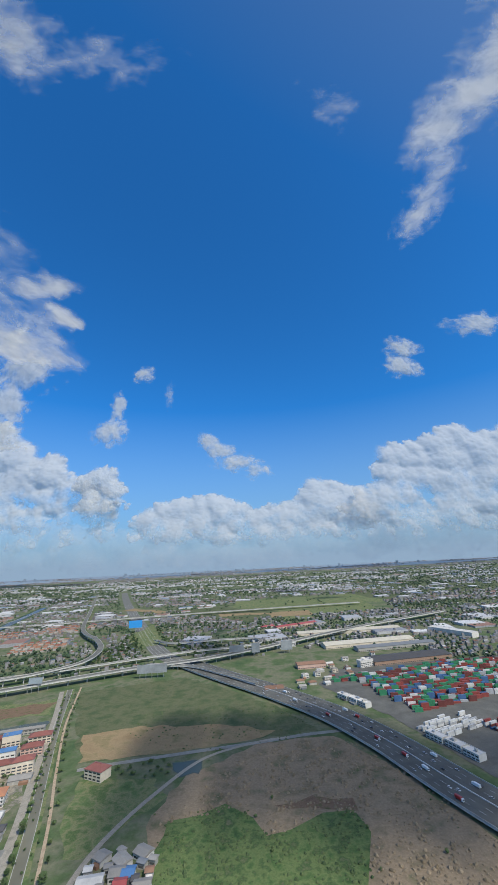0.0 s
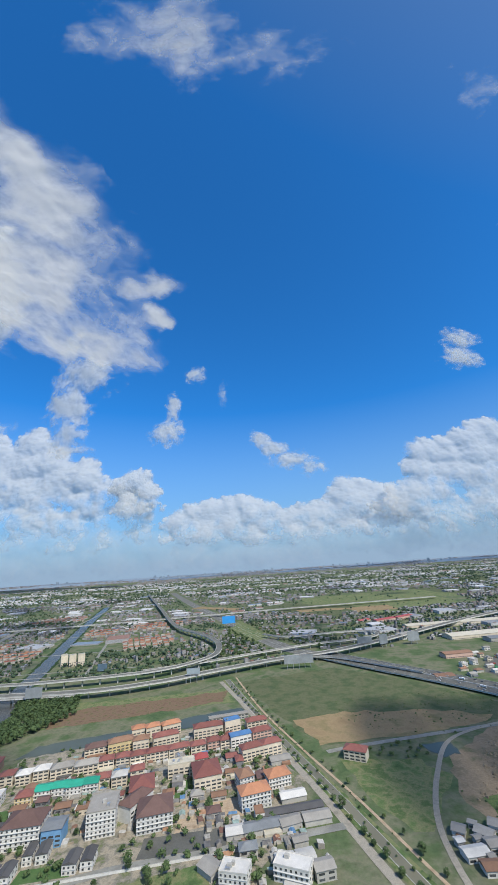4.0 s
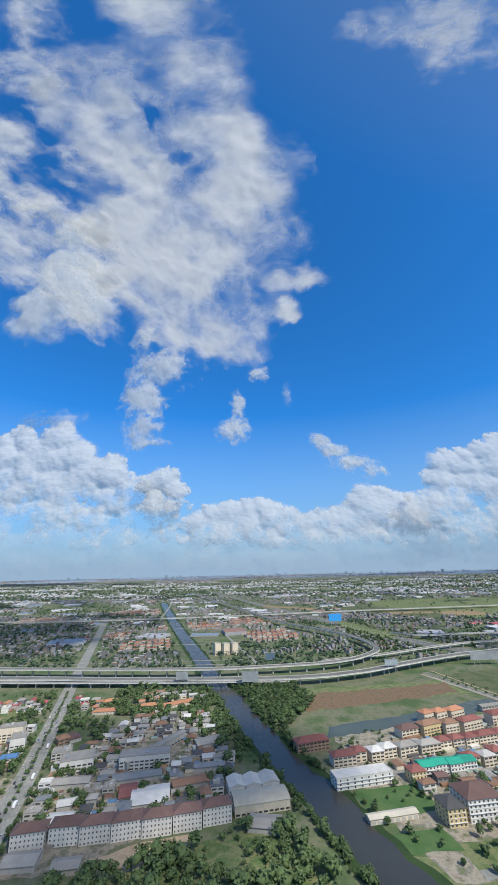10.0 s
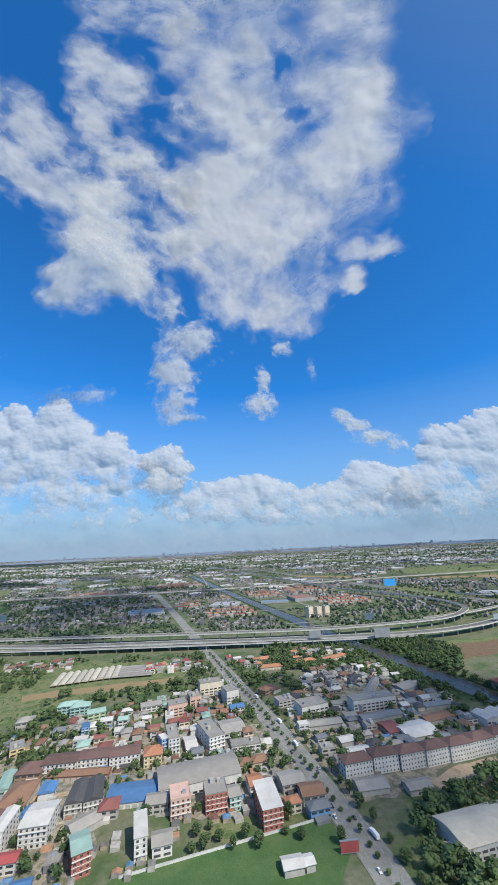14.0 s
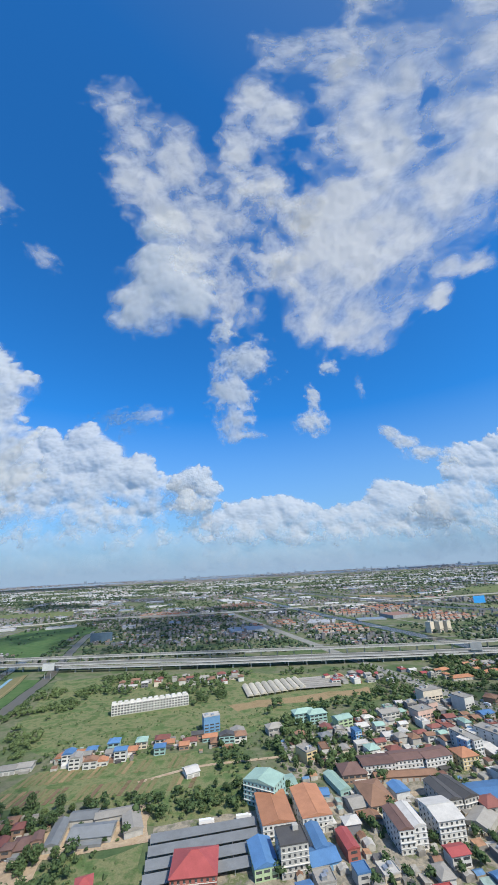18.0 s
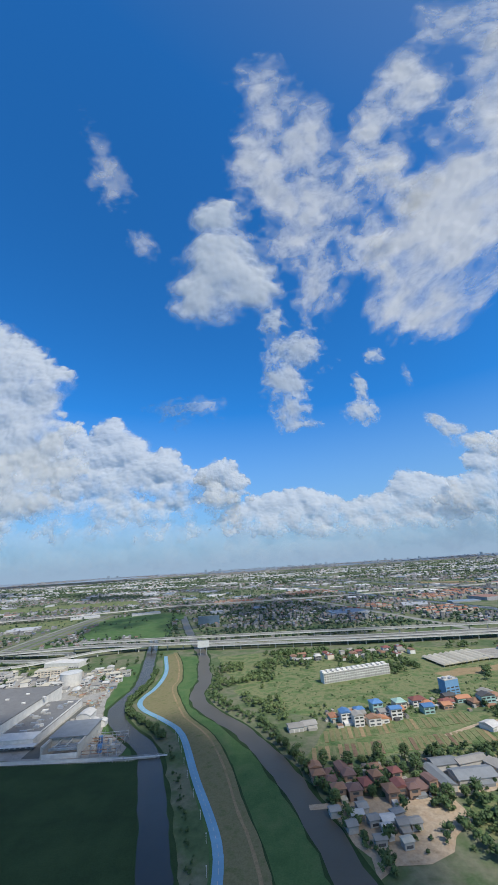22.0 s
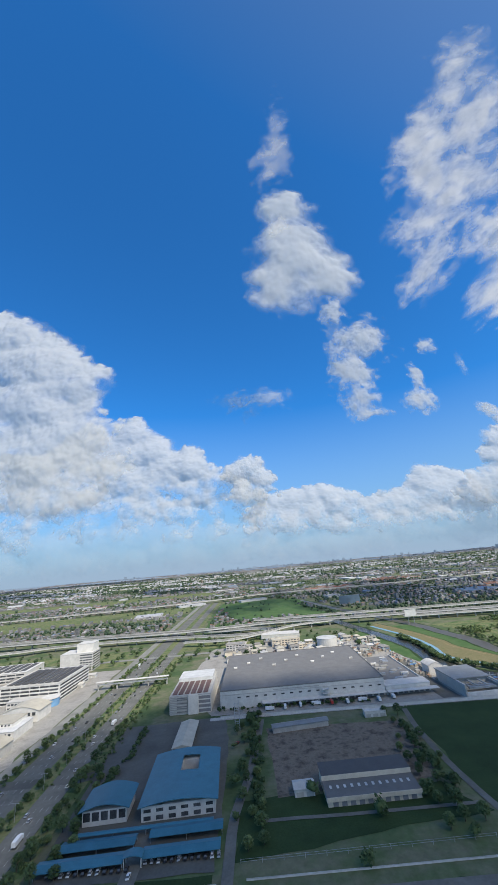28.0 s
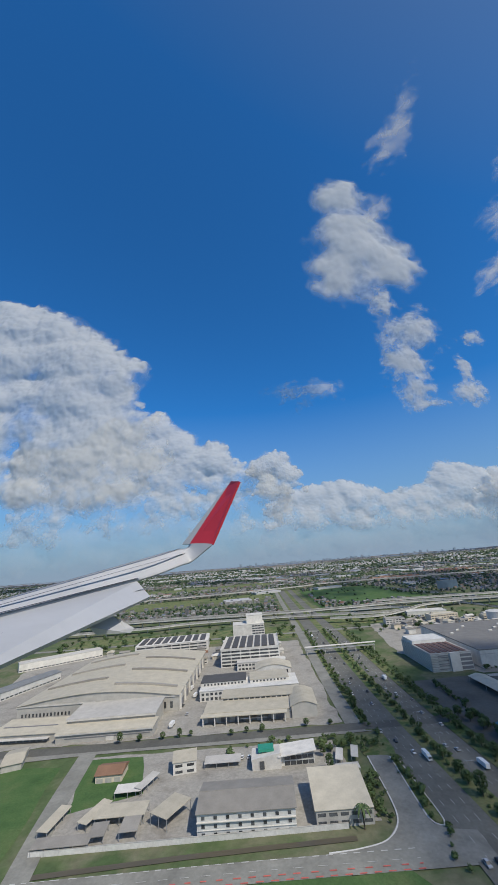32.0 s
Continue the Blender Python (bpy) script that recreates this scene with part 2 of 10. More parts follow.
def cloud_surf(name, bias, contrast, size, top, relief, torn=0.4, edge=1.05, white=0.76):
    """Soft white vapour: its density thins out to nothing at the rim, torn by noise of real size."""
    m = bpy.data.materials.new(name)
    m.use_nodes = True
    n, l = m.node_tree.nodes, m.node_tree.links
    n.clear()
    out, att = n.new("ShaderNodeOutputMaterial"), n.new("ShaderNodeAttribute")
    att.attribute_name = "cloud_body"
    grain = n.new("ShaderNodeAttribute")
    grain.attribute_name = "cloud_grain"
    nz, nf, nb = n.new("ShaderNodeTexNoise"), n.new("ShaderNodeTexNoise"), n.new("ShaderNodeTexNoise")
    for node, s, dt, r, w in ((nz, size, 8, 0.58, 0.25), (nf, size * 0.25, 6, 0.58, 0.4), (nb, size * 0.8, 3, 0.45, 0.2)):
        node.inputs["Scale"].default_value, node.inputs["Detail"].default_value, node.inputs["Roughness"].default_value = 1 / (s * PLAN), dt, r
        node.inputs["Distortion"].default_value = w
        l.new(grain.outputs["Vector"], node.inputs["Vector"])
    k, k2, add = n.new("ShaderNodeMath"), n.new("ShaderNodeMath"), n.new("ShaderNodeMath")
    k.operation = k2.operation = "MULTIPLY_ADD"
    k.inputs[1].default_value, k.inputs[2].default_value = contrast, bias - contrast * (0.5 + 0.5 * torn)
    k2.inputs[1].default_value = contrast * torn
    l.new(nz.outputs["Fac"], k.inputs[0]), l.new(nf.outputs["Fac"], k2.inputs[0]), l.new(k.outputs[0], k2.inputs[2])
    l.new(k2.outputs[0], add.inputs[0]), l.new(att.outputs["Fac"], add.inputs[1])
    rng = n.new("ShaderNodeMapRange")
    rng.interpolation_type = "SMOOTHSTEP"
    rng.inputs["From Min"].default_value, rng.inputs["From Max"].default_value = 0.0, edge
    rng.inputs["To Max"].default_value = top
    l.new(add.outputs[0], rng.inputs["Value"])
    dif, tra, trp = n.new("ShaderNodeBsdfDiffuse"), n.new("ShaderNodeBsdfTranslucent"), n.new("ShaderNodeBsdfTransparent")
    dif.inputs["Color"].default_value = (white * 0.47, white * 0.47, white * 0.465, 1)
    tra.inputs["Color"].default_value = (white * 0.53, white * 0.53, white * 0.52, 1)
    bp = n.new("ShaderNodeBump")
    bp.inputs["Strength"].default_value, bp.inputs["Distance"].default_value = relief, 0.5 * size * PLAN
    l.new(nb.outputs["Fac"], bp.inputs["Height"])
    l.new(bp.outputs[0], dif.inputs["Normal"]), l.new(bp.outputs[0], tra.inputs["Normal"])
    both, mix = n.new("ShaderNodeAddShader"), n.new("ShaderNodeMixShader")
    l.new(dif.outputs[0], both.inputs[0]), l.new(tra.outputs[0], both.inputs[1])
    l.new(rng.outputs[0], mix.inputs["Fac"])
    l.new(trp.outputs[0], mix.inputs[1]), l.new(both.outputs[0], mix.inputs[2])
    l.new(mix.outputs[0], out.inputs["Surface"])
    return m


WALL = {k: surf("painted_render_" + k, c, 0.75, fine=0.7, fine_var=0.07, broad=6.0, broad_var=0.13, bump=0.05, spread=0.08) for k, c in dict(
    white=(0.60, 0.58, 0.535), cream=(0.58, 0.51, 0.40), grey=(0.40, 0.385, 0.35), dark=(0.20, 0.20, 0.21), pink=(0.54, 0.37, 0.30), yellow=(0.58, 0.46, 0.25),
    blue=(0.15, 0.29, 0.46), teal=(0.31, 0.46, 0.42), red=(0.36, 0.13, 0.10), brown=(0.30, 0.20, 0.14), pale=(0.53, 0.53, 0.51), green=(0.40, 0.50, 0.30)).items()}
ROOF = {k: surf("roofing_" + k, c, r, fine=0.5, fine_var=0.09, broad=7.0, broad_var=0.12, bump=0.15, spread=0.14) for k, (c, r) in dict(
    maroon=((0.22, 0.088, 0.072), 0.7), brown=((0.15, 0.092, 0.078), 0.75), orange=((0.40, 0.19, 0.105), 0.7), grey=((0.29, 0.272, 0.24), 0.65),
    dark=((0.085, 0.082, 0.08), 0.65), blue=((0.09, 0.19, 0.36), 0.5), teal=((0.28, 0.40, 0.34), 0.55), green=((0.04, 0.30, 0.20), 0.5), white=((0.52, 0.50, 0.46), 0.65),
    cream=((0.47, 0.43, 0.34), 0.6), red=((0.36, 0.085, 0.08), 0.55), rust=((0.24, 0.14, 0.09), 0.8), navy=((0.05, 0.165, 0.225), 0.5), slate=((0.15, 0.147, 0.14), 0.7), ash=((0.205, 0.20, 0.19), 0.75), steel=((0.19, 0.20, 0.205), 0.55)).items()}
M_GLASS = surf("window_glass", (0.07, 0.075, 0.08), 0.15, fine_var=0.3, broad=3.0, broad_var=0.4, bump=0, spread=0.4, spec=0.6)
M_FRAME = surf("window_frame_paint", (0.55, 0.55, 0.54), 0.5, bump=0)
M_CONC = surf("concrete", (0.42, 0.41, 0.38), 0.85, fine=1.2, broad=18, broad_var=0.22, bump=0.2)
M_CONC_LIGHT = surf("pale_concrete", (0.58, 0.57, 0.54), 0.85, fine=1.2, broad=14, broad_var=0.14, bump=0.1)
M_ASPH = surf("asphalt", (0.112, 0.111, 0.098), 0.9, fine=1.6, fine_var=0.12, broad=25, broad_var=0.25, bump=0.2)
M_ASPH_PALE = surf("worn_asphalt", (0.235, 0.232, 0.205), 0.9, fine=1.6, fine_var=0.12, broad=20, broad_var=0.25, bump=0.2)
M_DUST = blend_surf("dusty_earth", [(0.35, 0.25, 0.16), (0.42, 0.33, 0.23), (0.27, 0.20, 0.125)], 12, 0.95)
M_TRACK = blend_surf("pale_dust_track", [(0.26, 0.235, 0.19), (0.33, 0.30, 0.245), (0.22, 0.205, 0.165)], 8, 0.95, fine=0.8)
M_YARD = blend_surf("trodden_yard", [(0.10, 0.13, 0.055), (0.24, 0.21, 0.155), (0.33, 0.29, 0.22), (0.20, 0.185, 0.15), (0.12, 0.145, 0.06), (0.30, 0.265, 0.20)], 15, 0.92, fine=1.2, low=0.32, high=0.68)
M_LOT = blend_surf("stained_concrete", [(0.085, 0.072, 0.058), (0.155, 0.13, 0.10), (0.205, 0.17, 0.132), (0.11, 0.092, 0.072)], 9, 0.9, fine=1.0, low=0.36, high=0.64)
M_DECK = surf("grey_deck_asphalt", (0.150, 0.149, 0.130), 0.9, fine=1.6, fine_var=0.12, broad=20, broad_var=0.25, bump=0.2)
M_LINE = surf("road_paint", (0.46, 0.46, 0.43), 0.6, bump=0)
M_REDLINE = surf("red_kerb_paint", (0.55, 0.13, 0.10), 0.6, bump=0)
M_GRASS = blend_surf("rough_grass", [(0.070, 0.115, 0.042), (0.105, 0.155, 0.058), (0.190, 0.195, 0.095), (0.080, 0.128, 0.046), (0.150, 0.175, 0.072)], 20, 0.95, fine=1.5, bump=0.8)
M_MEADOW = blend_surf("dull_meadow_grass", [(0.060, 0.088, 0.040), (0.082, 0.108, 0.050), (0.125, 0.130, 0.070), (0.068, 0.096, 0.044)], 22, 0.95, fine=2.0, bump=0.6)
M_LEVEE = blend_surf("dry_mown_grass", [(0.15, 0.145, 0.065), (0.20, 0.175, 0.09), (0.125, 0.14, 0.055)], 9, 0.95, fine=1.2)
M_LAWN = blend_surf("mown_grass", [(0.052, 0.106, 0.036), (0.076, 0.136, 0.048), (0.108, 0.15, 0.06)], 20, 0.95, fine=1.2)
# dark bank grass; on paddock and works plots its darkness is painted cloud shade
M_DARKGRASS = blend_surf("dark_and_shade_toned_grass", [(0.025, 0.045, 0.018), (0.033, 0.060, 0.022), (0.045, 0.074, 0.027)], 30, 0.95, fine=1.2)
M_MARSH = blend_surf("overgrown_marsh", [(0.085, 0.115, 0.05), (0.20, 0.16, 0.10), (0.28, 0.215, 0.14), (0.24, 0.185, 0.12), (0.13, 0.13, 0.07)], 38, 0.95, fine=2.5, bump=0.9, low=0.30, high=0.66)
M_REEDS = blend_surf("wet_marsh_grass", [(0.050, 0.092, 0.032), (0.082, 0.135, 0.046), (0.135, 0.175, 0.065), (0.062, 0.106, 0.038), (0.15, 0.15, 0.08)], 14, 0.95, fine=2.0, bump=0.9, low=0.32, high=0.68)
M_DRY = blend_surf("dry_field", [(0.23, 0.165, 0.09), (0.29, 0.215, 0.12), (0.16, 0.145, 0.065)], 25, 0.95, fine=1.5)
M_SOIL = blend_surf("turned_soil", [(0.13, 0.085, 0.055), (0.19, 0.13, 0.085), (0.09, 0.10, 0.035)], 9, 0.95, fine=1.0)
M_GROUND = blend_surf("town_ground", [(0.064, 0.104, 0.044), (0.095, 0.130, 0.058), (0.165, 0.165, 0.105), (0.072, 0.110, 0.046)], 55, 0.95, fine=5.0, low=0.34, high=0.66)
M_APRON = blend_surf("pale_concrete_apron", [(0.22, 0.205, 0.18), (0.30, 0.285, 0.255), (0.34, 0.325, 0.29), (0.26, 0.245, 0.215)], 18, 0.9)
M_DARKWATER = water_surf("dark_river_water", (0.048, 0.048, 0.040), 0.25)
M_RIVER = water_surf("river_water", (0.098, 0.086, 0.060), 0.4)
M_POND = water_surf("pond_water", (0.075, 0.085, 0.055), 0.25)
M_SILT = water_surf("silty_water", (0.165, 0.155, 0.105), 0.45)
M_BLUEPATH = surf("blue_path_coating", (0.18, 0.33, 0.44), 0.7, fine=1.0, fine_var=0.06, broad=25, broad_var=0.12, bump=0.05)
M_LEAF = leaf_surf("foliage", (0.032, 0.060, 0.026), (0.105, 0.150, 0.060))
# the same foliage made bluer and flatter, distance haze put into its colour
M_FARLEAF = leaf_surf("far_foliage_haze_tint", (0.030, 0.056, 0.036), (0.075, 0.110, 0.062))
M_LEAF_LIGHT = leaf_surf("light_foliage", (0.048, 0.082, 0.032), (0.145, 0.19, 0.075))
M_BARK = surf("bark", (0.10, 0.075, 0.055), 0.95, fine=0.2, bump=0.4)
M_METAL = surf("galvanised_steel", (0.45, 0.46, 0.47), 0.45, 0.6, bump=0.05)
M_TYRE = surf("rubber", (0.02, 0.02, 0.02), 0.8, bump=0)
# greys leaned towards blue: a little distance haze put into the colours
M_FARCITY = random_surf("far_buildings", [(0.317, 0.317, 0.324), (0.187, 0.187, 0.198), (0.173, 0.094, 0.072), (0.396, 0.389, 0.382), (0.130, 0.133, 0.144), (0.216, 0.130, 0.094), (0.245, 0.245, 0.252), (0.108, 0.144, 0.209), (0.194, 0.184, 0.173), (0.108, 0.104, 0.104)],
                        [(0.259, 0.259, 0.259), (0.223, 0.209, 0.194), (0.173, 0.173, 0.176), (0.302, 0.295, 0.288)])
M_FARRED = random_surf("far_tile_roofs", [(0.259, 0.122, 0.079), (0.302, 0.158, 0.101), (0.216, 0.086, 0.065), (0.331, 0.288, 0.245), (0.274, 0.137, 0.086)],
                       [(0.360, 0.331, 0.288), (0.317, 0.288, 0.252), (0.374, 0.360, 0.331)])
# real white roofs, and the rest lightened in colour to stand for haze
M_FARPALE = random_surf("far_haze_paled_buildings", [(0.562, 0.562, 0.562), (0.374, 0.384, 0.403), (0.281, 0.169, 0.131), (0.617, 0.608, 0.590), (0.263, 0.272, 0.290), (0.468, 0.468, 0.477), (0.205, 0.263, 0.337)],
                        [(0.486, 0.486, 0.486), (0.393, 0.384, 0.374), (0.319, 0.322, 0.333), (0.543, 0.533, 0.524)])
M_CLOUD = cloud_surf("cloud_vapour", 0.42, 3.4, 300.0, 0.84, 0.12, 0.45, 1.5)
M_STREAK = cloud_surf("streaky_cloud_vapour", 0.28, 4.2, 200.0, 0.78, 0.12, 0.5, 1.6)
M_SHADE_THICK = cloud_surf("thick_grey_cloud_vapour", 0.5, 2.6, 330.0, 0.94, 0.1)
M_SHADE = cloud_surf("grey_cloud_vapour", 0.2, 3.2, 330.0, 0.84, 0.1)
M_CUMULUS = cloud_surf("heaped_cloud_vapour", 0.26, 1.9, 330.0, 0.84, 0.06, 0.35, 0.9)
M_HAZY = cloud_surf("hazy_cloud_vapour", 0.05, 1.3, 450.0, 0.26, 0.04, 0.08, 1.3)
M_TORN = cloud_surf("ragged_cloud_vapour", 0.30, 3.4, 150.0, 0.80, 0.12, 0.5, 1.4)
M_WISP = cloud_surf("thin_cloud_vapour", 0.0, 4.2, 150.0, 0.55, 0.12, 0.5, 1.7)
CAR_PAINT = [surf("car_paint_" + k, c, 0.3, fine_var=0.02, broad_var=0.04, bump=0, spec=0.5) for k, c in (
    ("white", (0.75, 0.75, 0.74)), ("silver", (0.45, 0.46, 0.48)), ("black", (0.03, 0.03, 0.035)), ("red", (0.40, 0.04, 0.03)), ("blue", (0.06, 0.16, 0.42)), ("yellow", (0.65, 0.42, 0.03)))]
BOX_PAINT = {k: surf("container_paint_" + k, c, 0.6, fine=0.6, broad=5, broad_var=0.2, bump=0.1) for k, c in dict(
    green=(0.045, 0.20, 0.10), red=(0.24, 0.06, 0.05), maroon=(0.14, 0.045, 0.04), white=(0.55, 0.55, 0.53), blue=(0.06, 0.13, 0.26), grey=(0.35, 0.36, 0.37)).items()}


# ---- mesh helpers ----
class Build:
    """Collects boxes, prisms and faces of one mesh."""

    def __init__(self):
        self.v, self.f = [], []

    def add(self, verts, faces):
        k = len(self.v)
        self.v += verts
        self.f += [tuple(i + k for i in f) for f in faces]
        return self

    def box(self, x0, y0, z0, x1, y1, z1):
        return self.add([(x0, y0, z0), (x1, y0, z0), (x1, y1, z0), (x0, y1, z0), (x0, y0, z1), (x1, y0, z1), (x1, y1, z1), (x0, y1, z1)],
                        [(3, 2, 1, 0), (4, 5, 6, 7), (0, 1, 5, 4), (1, 2, 6, 5), (2, 3, 7, 6), (3, 0, 4, 7)])

    def tube(self, x, y, z0, z1, r0, r1, n=8):
        vs = [(x + r * math.cos(6.2832 * i / n), y + r * math.sin(6.2832 * i / n), z) for r, z in ((r0, z0), (r1, z1)) for i in range(n)]
        return self.add(vs, [(i, (i + 1) % n, n + (i + 1) % n, n + i) for i in range(n)] + [tuple(range(n, 2 * n)), tuple(range(n))[::-1]])

    def roof(self, w, d, z, rise, over=0.5, hip=0.0, thick=0.25):
        """A pitched roof along x over w by d: hip is the ridge's setback at both ends."""
        a, b = w / 2 + over, d / 2 + over
        r = max(0.05, a - hip)
        return self.add([(-a, -b, z), (a, -b, z), (a, b, z), (-a, b, z), (-a, -b, z + thick), (a, -b, z + thick), (a, b, z + thick), (-a, b, z + thick), (-r, 0, z + rise + thick), (r, 0, z + rise + thick)],
                        [(3, 2, 1, 0), (0, 1, 5, 4), (1, 2, 6, 5), (2, 3, 7, 6), (3, 0, 4, 7), (4, 5, 9, 8), (6, 7, 8, 9), (5, 6, 9), (7, 4, 8)])

    def vault(self, w, d, z, rise, over=0.4, n=10):
        """A shallow curved roof, its ridge along x."""
        a, b = w / 2 + over, d / 2 + over
        sec = [(-b + 2 * b * i / n, z + rise * math.sin(math.pi * i / n) + 0.25) for i in range(n + 1)]
        vs = [(s * a, y, zz) for s in (-1, 1) for y, zz in sec] + [(s * a, y, z) for s in (-1, 1) for y in (-b, b)]
        m, k = n + 1, 2 * (n + 1)
        fs = [(i, m + i, m + i + 1, i + 1) for i in range(n)]
        fs += [tuple(range(m)) + (k + 1, k), tuple(range(2 * m - 1, m - 1, -1)) + (k + 2, k + 3), (0, k, k + 2, m), (m - 1, 2 * m - 1, k + 3, k + 1), (k, k + 1, k + 3, k + 2)]
        return self.add(vs, fs)

    def mesh(self, name):
        me = bpy.data.meshes.new(name)
        me.from_pydata([(x * PLAN, y * PLAN, z * PLAN) for x, y, z in self.v], [], self.f)
        me.update()
        return me


def part(name, build, material, parent=None, label="", at=None):
    me = build.mesh(name) if isinstance(build, Build) else build
    if not me.materials:
        me.materials.append(material)
    ob = new(name, me)
    if parent:
        ob.parent = parent
    if at is not None:
        ob.matrix_basis = Matrix.Translation(at.translation * (PLAN - 1)) @ at
    if label:
        tagged(ob, label)
    return ob


def thing(name, x, y, z, rot, label, category, group=""):
    ob = new(name)
    ob.matrix_basis = pose(x * PLAN, y * PLAN, z * PLAN, 0, 0, rot)
    ob.empty_display_size = 2
    return tagged(ob, label, category, group)


def spline(points, step=12.0):
    """Points along a smooth line through the given ones."""
    ps = [Vector(p).to_3d() for p in points]
    ps = [2 * ps[0] - ps[1]] + ps + [2 * ps[-1] - ps[-2]]
    out = []
    for a, b, c, d in zip(ps, ps[1:], ps[2:], ps[3:]):
        n = max(1, int((c - b).length / step))
        for i in range(n):
            t = i / n
            out.append(0.5 * (2 * b + (c - a) * t + (2 * a - 5 * b + 4 * c - d) * t * t + (3 * b - a - 3 * c + d) * t ** 3))
    return out + [ps[-2]]


def ribbon(points, left, right, z, step=12.0, wobble=0.0, thick=0.0, seed=1):
    """A strip along a line, from left to right of it (metres), at height z."""
    ps, b = spline(points, step), Build()
    rnd = random.Random(seed)
    rows = []
    for i, p in enumerate(ps):
        d = (ps[min(i + 1, len(ps) - 1)] - ps[max(i - 1, 0)]).to_2d().normalized()
        nrm = Vector((-d.y, d.x, 0))
        rows.append((p + nrm * (left + rnd.uniform(-wobble, wobble)), p - nrm * (right + rnd.uniform(-wobble, wobble))))
    vs = [(q.x, q.y, q.z + z) for r in rows for q in r]
    fs = [(2 * i, 2 * i + 1, 2 * i + 3, 2 * i + 2) for i in range(len(rows) - 1)]
    b.add(vs, fs)
    if thick:
        n = len(vs)
        b.v += [(x, y, zz - thick) for x, y, zz in vs]
        for i in range(len(rows) - 1):
            k = 2 * i
            b.f += [(n + k, n + k + 2, n + k + 3, n + k + 1), (k, k + 2, n + k + 2, n + k), (k + 1, n + k + 1, n + k + 3, k + 3)]
    return b


def patch(points, z, wobble=0.0, step=10.0, seed=2):
    """A flat plot of ground with slightly uneven edges."""
    rnd, out = random.Random(seed), []
    for a, c in zip(points, points[1:] + points[:1]):
        n = max(1, int(math.dist(a, c) / step)) if wobble else 1
        for i in range(n):
            out.append((a[0] + (c[0] - a[0]) * i / n + rnd.uniform(-wobble, wobble), a[1] + (c[1] - a[1]) * i / n + rnd.uniform(-wobble, wobble), z))
    return Build().add(out, [tuple(range(len(out)))])


def structure(name, build, material, label, category):
    return tagged(part(name, build, material), label, category, kind="structure")


def inside(x, y, poly):
    hit = False
    for (ax, ay), (bx, by) in zip(poly, poly[1:] + poly[:1]):
        if (ay > y) != (by > y) and x < (bx - ax) * (y - ay) / (by - ay) + ax:
            hit = not hit
    return hit


def scatter(poly, gap, rnd, tries=12):
    """Random places inside a plot, no two nearer than gap."""
    xs, ys = [p[0] for p in poly], [p[1] for p in poly]
    n, out = int((max(xs) - min(xs)) * (max(ys) - min(ys)) / gap ** 2 * tries), []
    cells = {}
    for _ in range(min(n, 60000)):
        x, y = rnd.uniform(min(xs), max(xs)), rnd.uniform(min(ys), max(ys))
        c = (int(x // gap), int(y // gap))
        near = [q for i in (-1, 0, 1) for j in (-1, 0, 1) for q in cells.get((c[0] + i, c[1] + j), [])]
        if inside(x, y, poly) and all(math.dist((x, y), q) > gap for q in near):
            cells.setdefault(c, []).append((x, y))
            out.append((x, y))
    return out

# ---- the land: one sheet to the horizon ----
structure("ground", Build().add([(-12000, -6000, 0), (9000, -6000, 0), (9000, 12000, 0), (-12000, 12000, 0)], [(0, 1, 2, 3)]), M_GROUND, "flat suburban land of grass, dust and gardens", "ground")

EXPRESSWAY = [(-3300, 905), (-2500, 892), (-2111, 866), (-1905, 886), (-1740, 862), (-1466, 838), (-1328, 815), (-1110, 800), (-950, 785), (-650, 776), (-505, 808), (-400, 862), (-270, 925), (-157, 962), (-75, 1002), (60, 1090), (300, 1260), (700, 1500)]
EXPRESSWAY_BACK = [(-1950, 925), (-1654, 904), (-1347, 880), (-1109, 858), (-835, 840), (-686, 850), (-532, 880), (-445, 946), (-412, 1015), (-426, 1136), (-490, 1270), (-631, 1500), (-860, 2130), (-1250, 3200)]
RAMP_EAST = [(-560, 905), (-424, 955), (-200, 1057), (-60, 1092), (10, 1130), (0, 1190), (-90, 1200), (-230, 1180), (-300, 1240)]
RAMP_MOTORWAY = [(-330, 905), (-230, 945), (-150, 935), (-75, 868), (0, 788)]
LOOP_WEST = [(-3000, 830), (-2490, 818), (-2352, 842), (-2136, 832), (-1975, 797), (-1915, 815), (-1935, 850), (-2030, 864), (-2170, 905), (-2500, 945), (-3000, 960)]
RAMP_WEST = [(-2080, 765), (-1993, 752), (-1930, 790), (-1870, 842), (-1768, 868)]
FAR_EXPRESSWAY = [(-3400, 1400), (-2500, 1480), (-2103, 1566), (-1890, 1650), (-1412, 1640), (-863, 1690), (-300, 1790), (500, 1900)]
MOTORWAY = [(330, 150), (262, 310), (211, 418), (188, 475), (159, 552), (113, 641), (38, 742), (-68, 863), (-163, 978), (-268, 1142), (-459, 1629), (-748, 2392), (-1100, 3400)]
RIVER = [(-560, 190), (-585, 300), (-608, 362), (-640, 440), (-679, 526), (-720, 637), (-745, 715), (-778, 792), (-831, 970), (-927, 1266), (-1062, 1692), (-1300, 2500)]
RIVER_WEST = [(-1462, 150), (-1486, 262), (-1502, 326), (-1524, 388), (-1557, 455), (-1600, 517), (-1619, 570), (-1617, 630), (-1631, 715), (-1641, 785), (-1714, 1047), (-1800, 1400)]
CANAL_WEST = [(-1566, 150), (-1596, 270), (-1610, 318), (-1626, 368), (-1643, 418), (-1685, 473), (-1711, 520), (-1715, 550), (-1710, 605), (-1717, 660), (-1740, 770), (-1782, 955), (-1826, 1116), (-1900, 1500)]
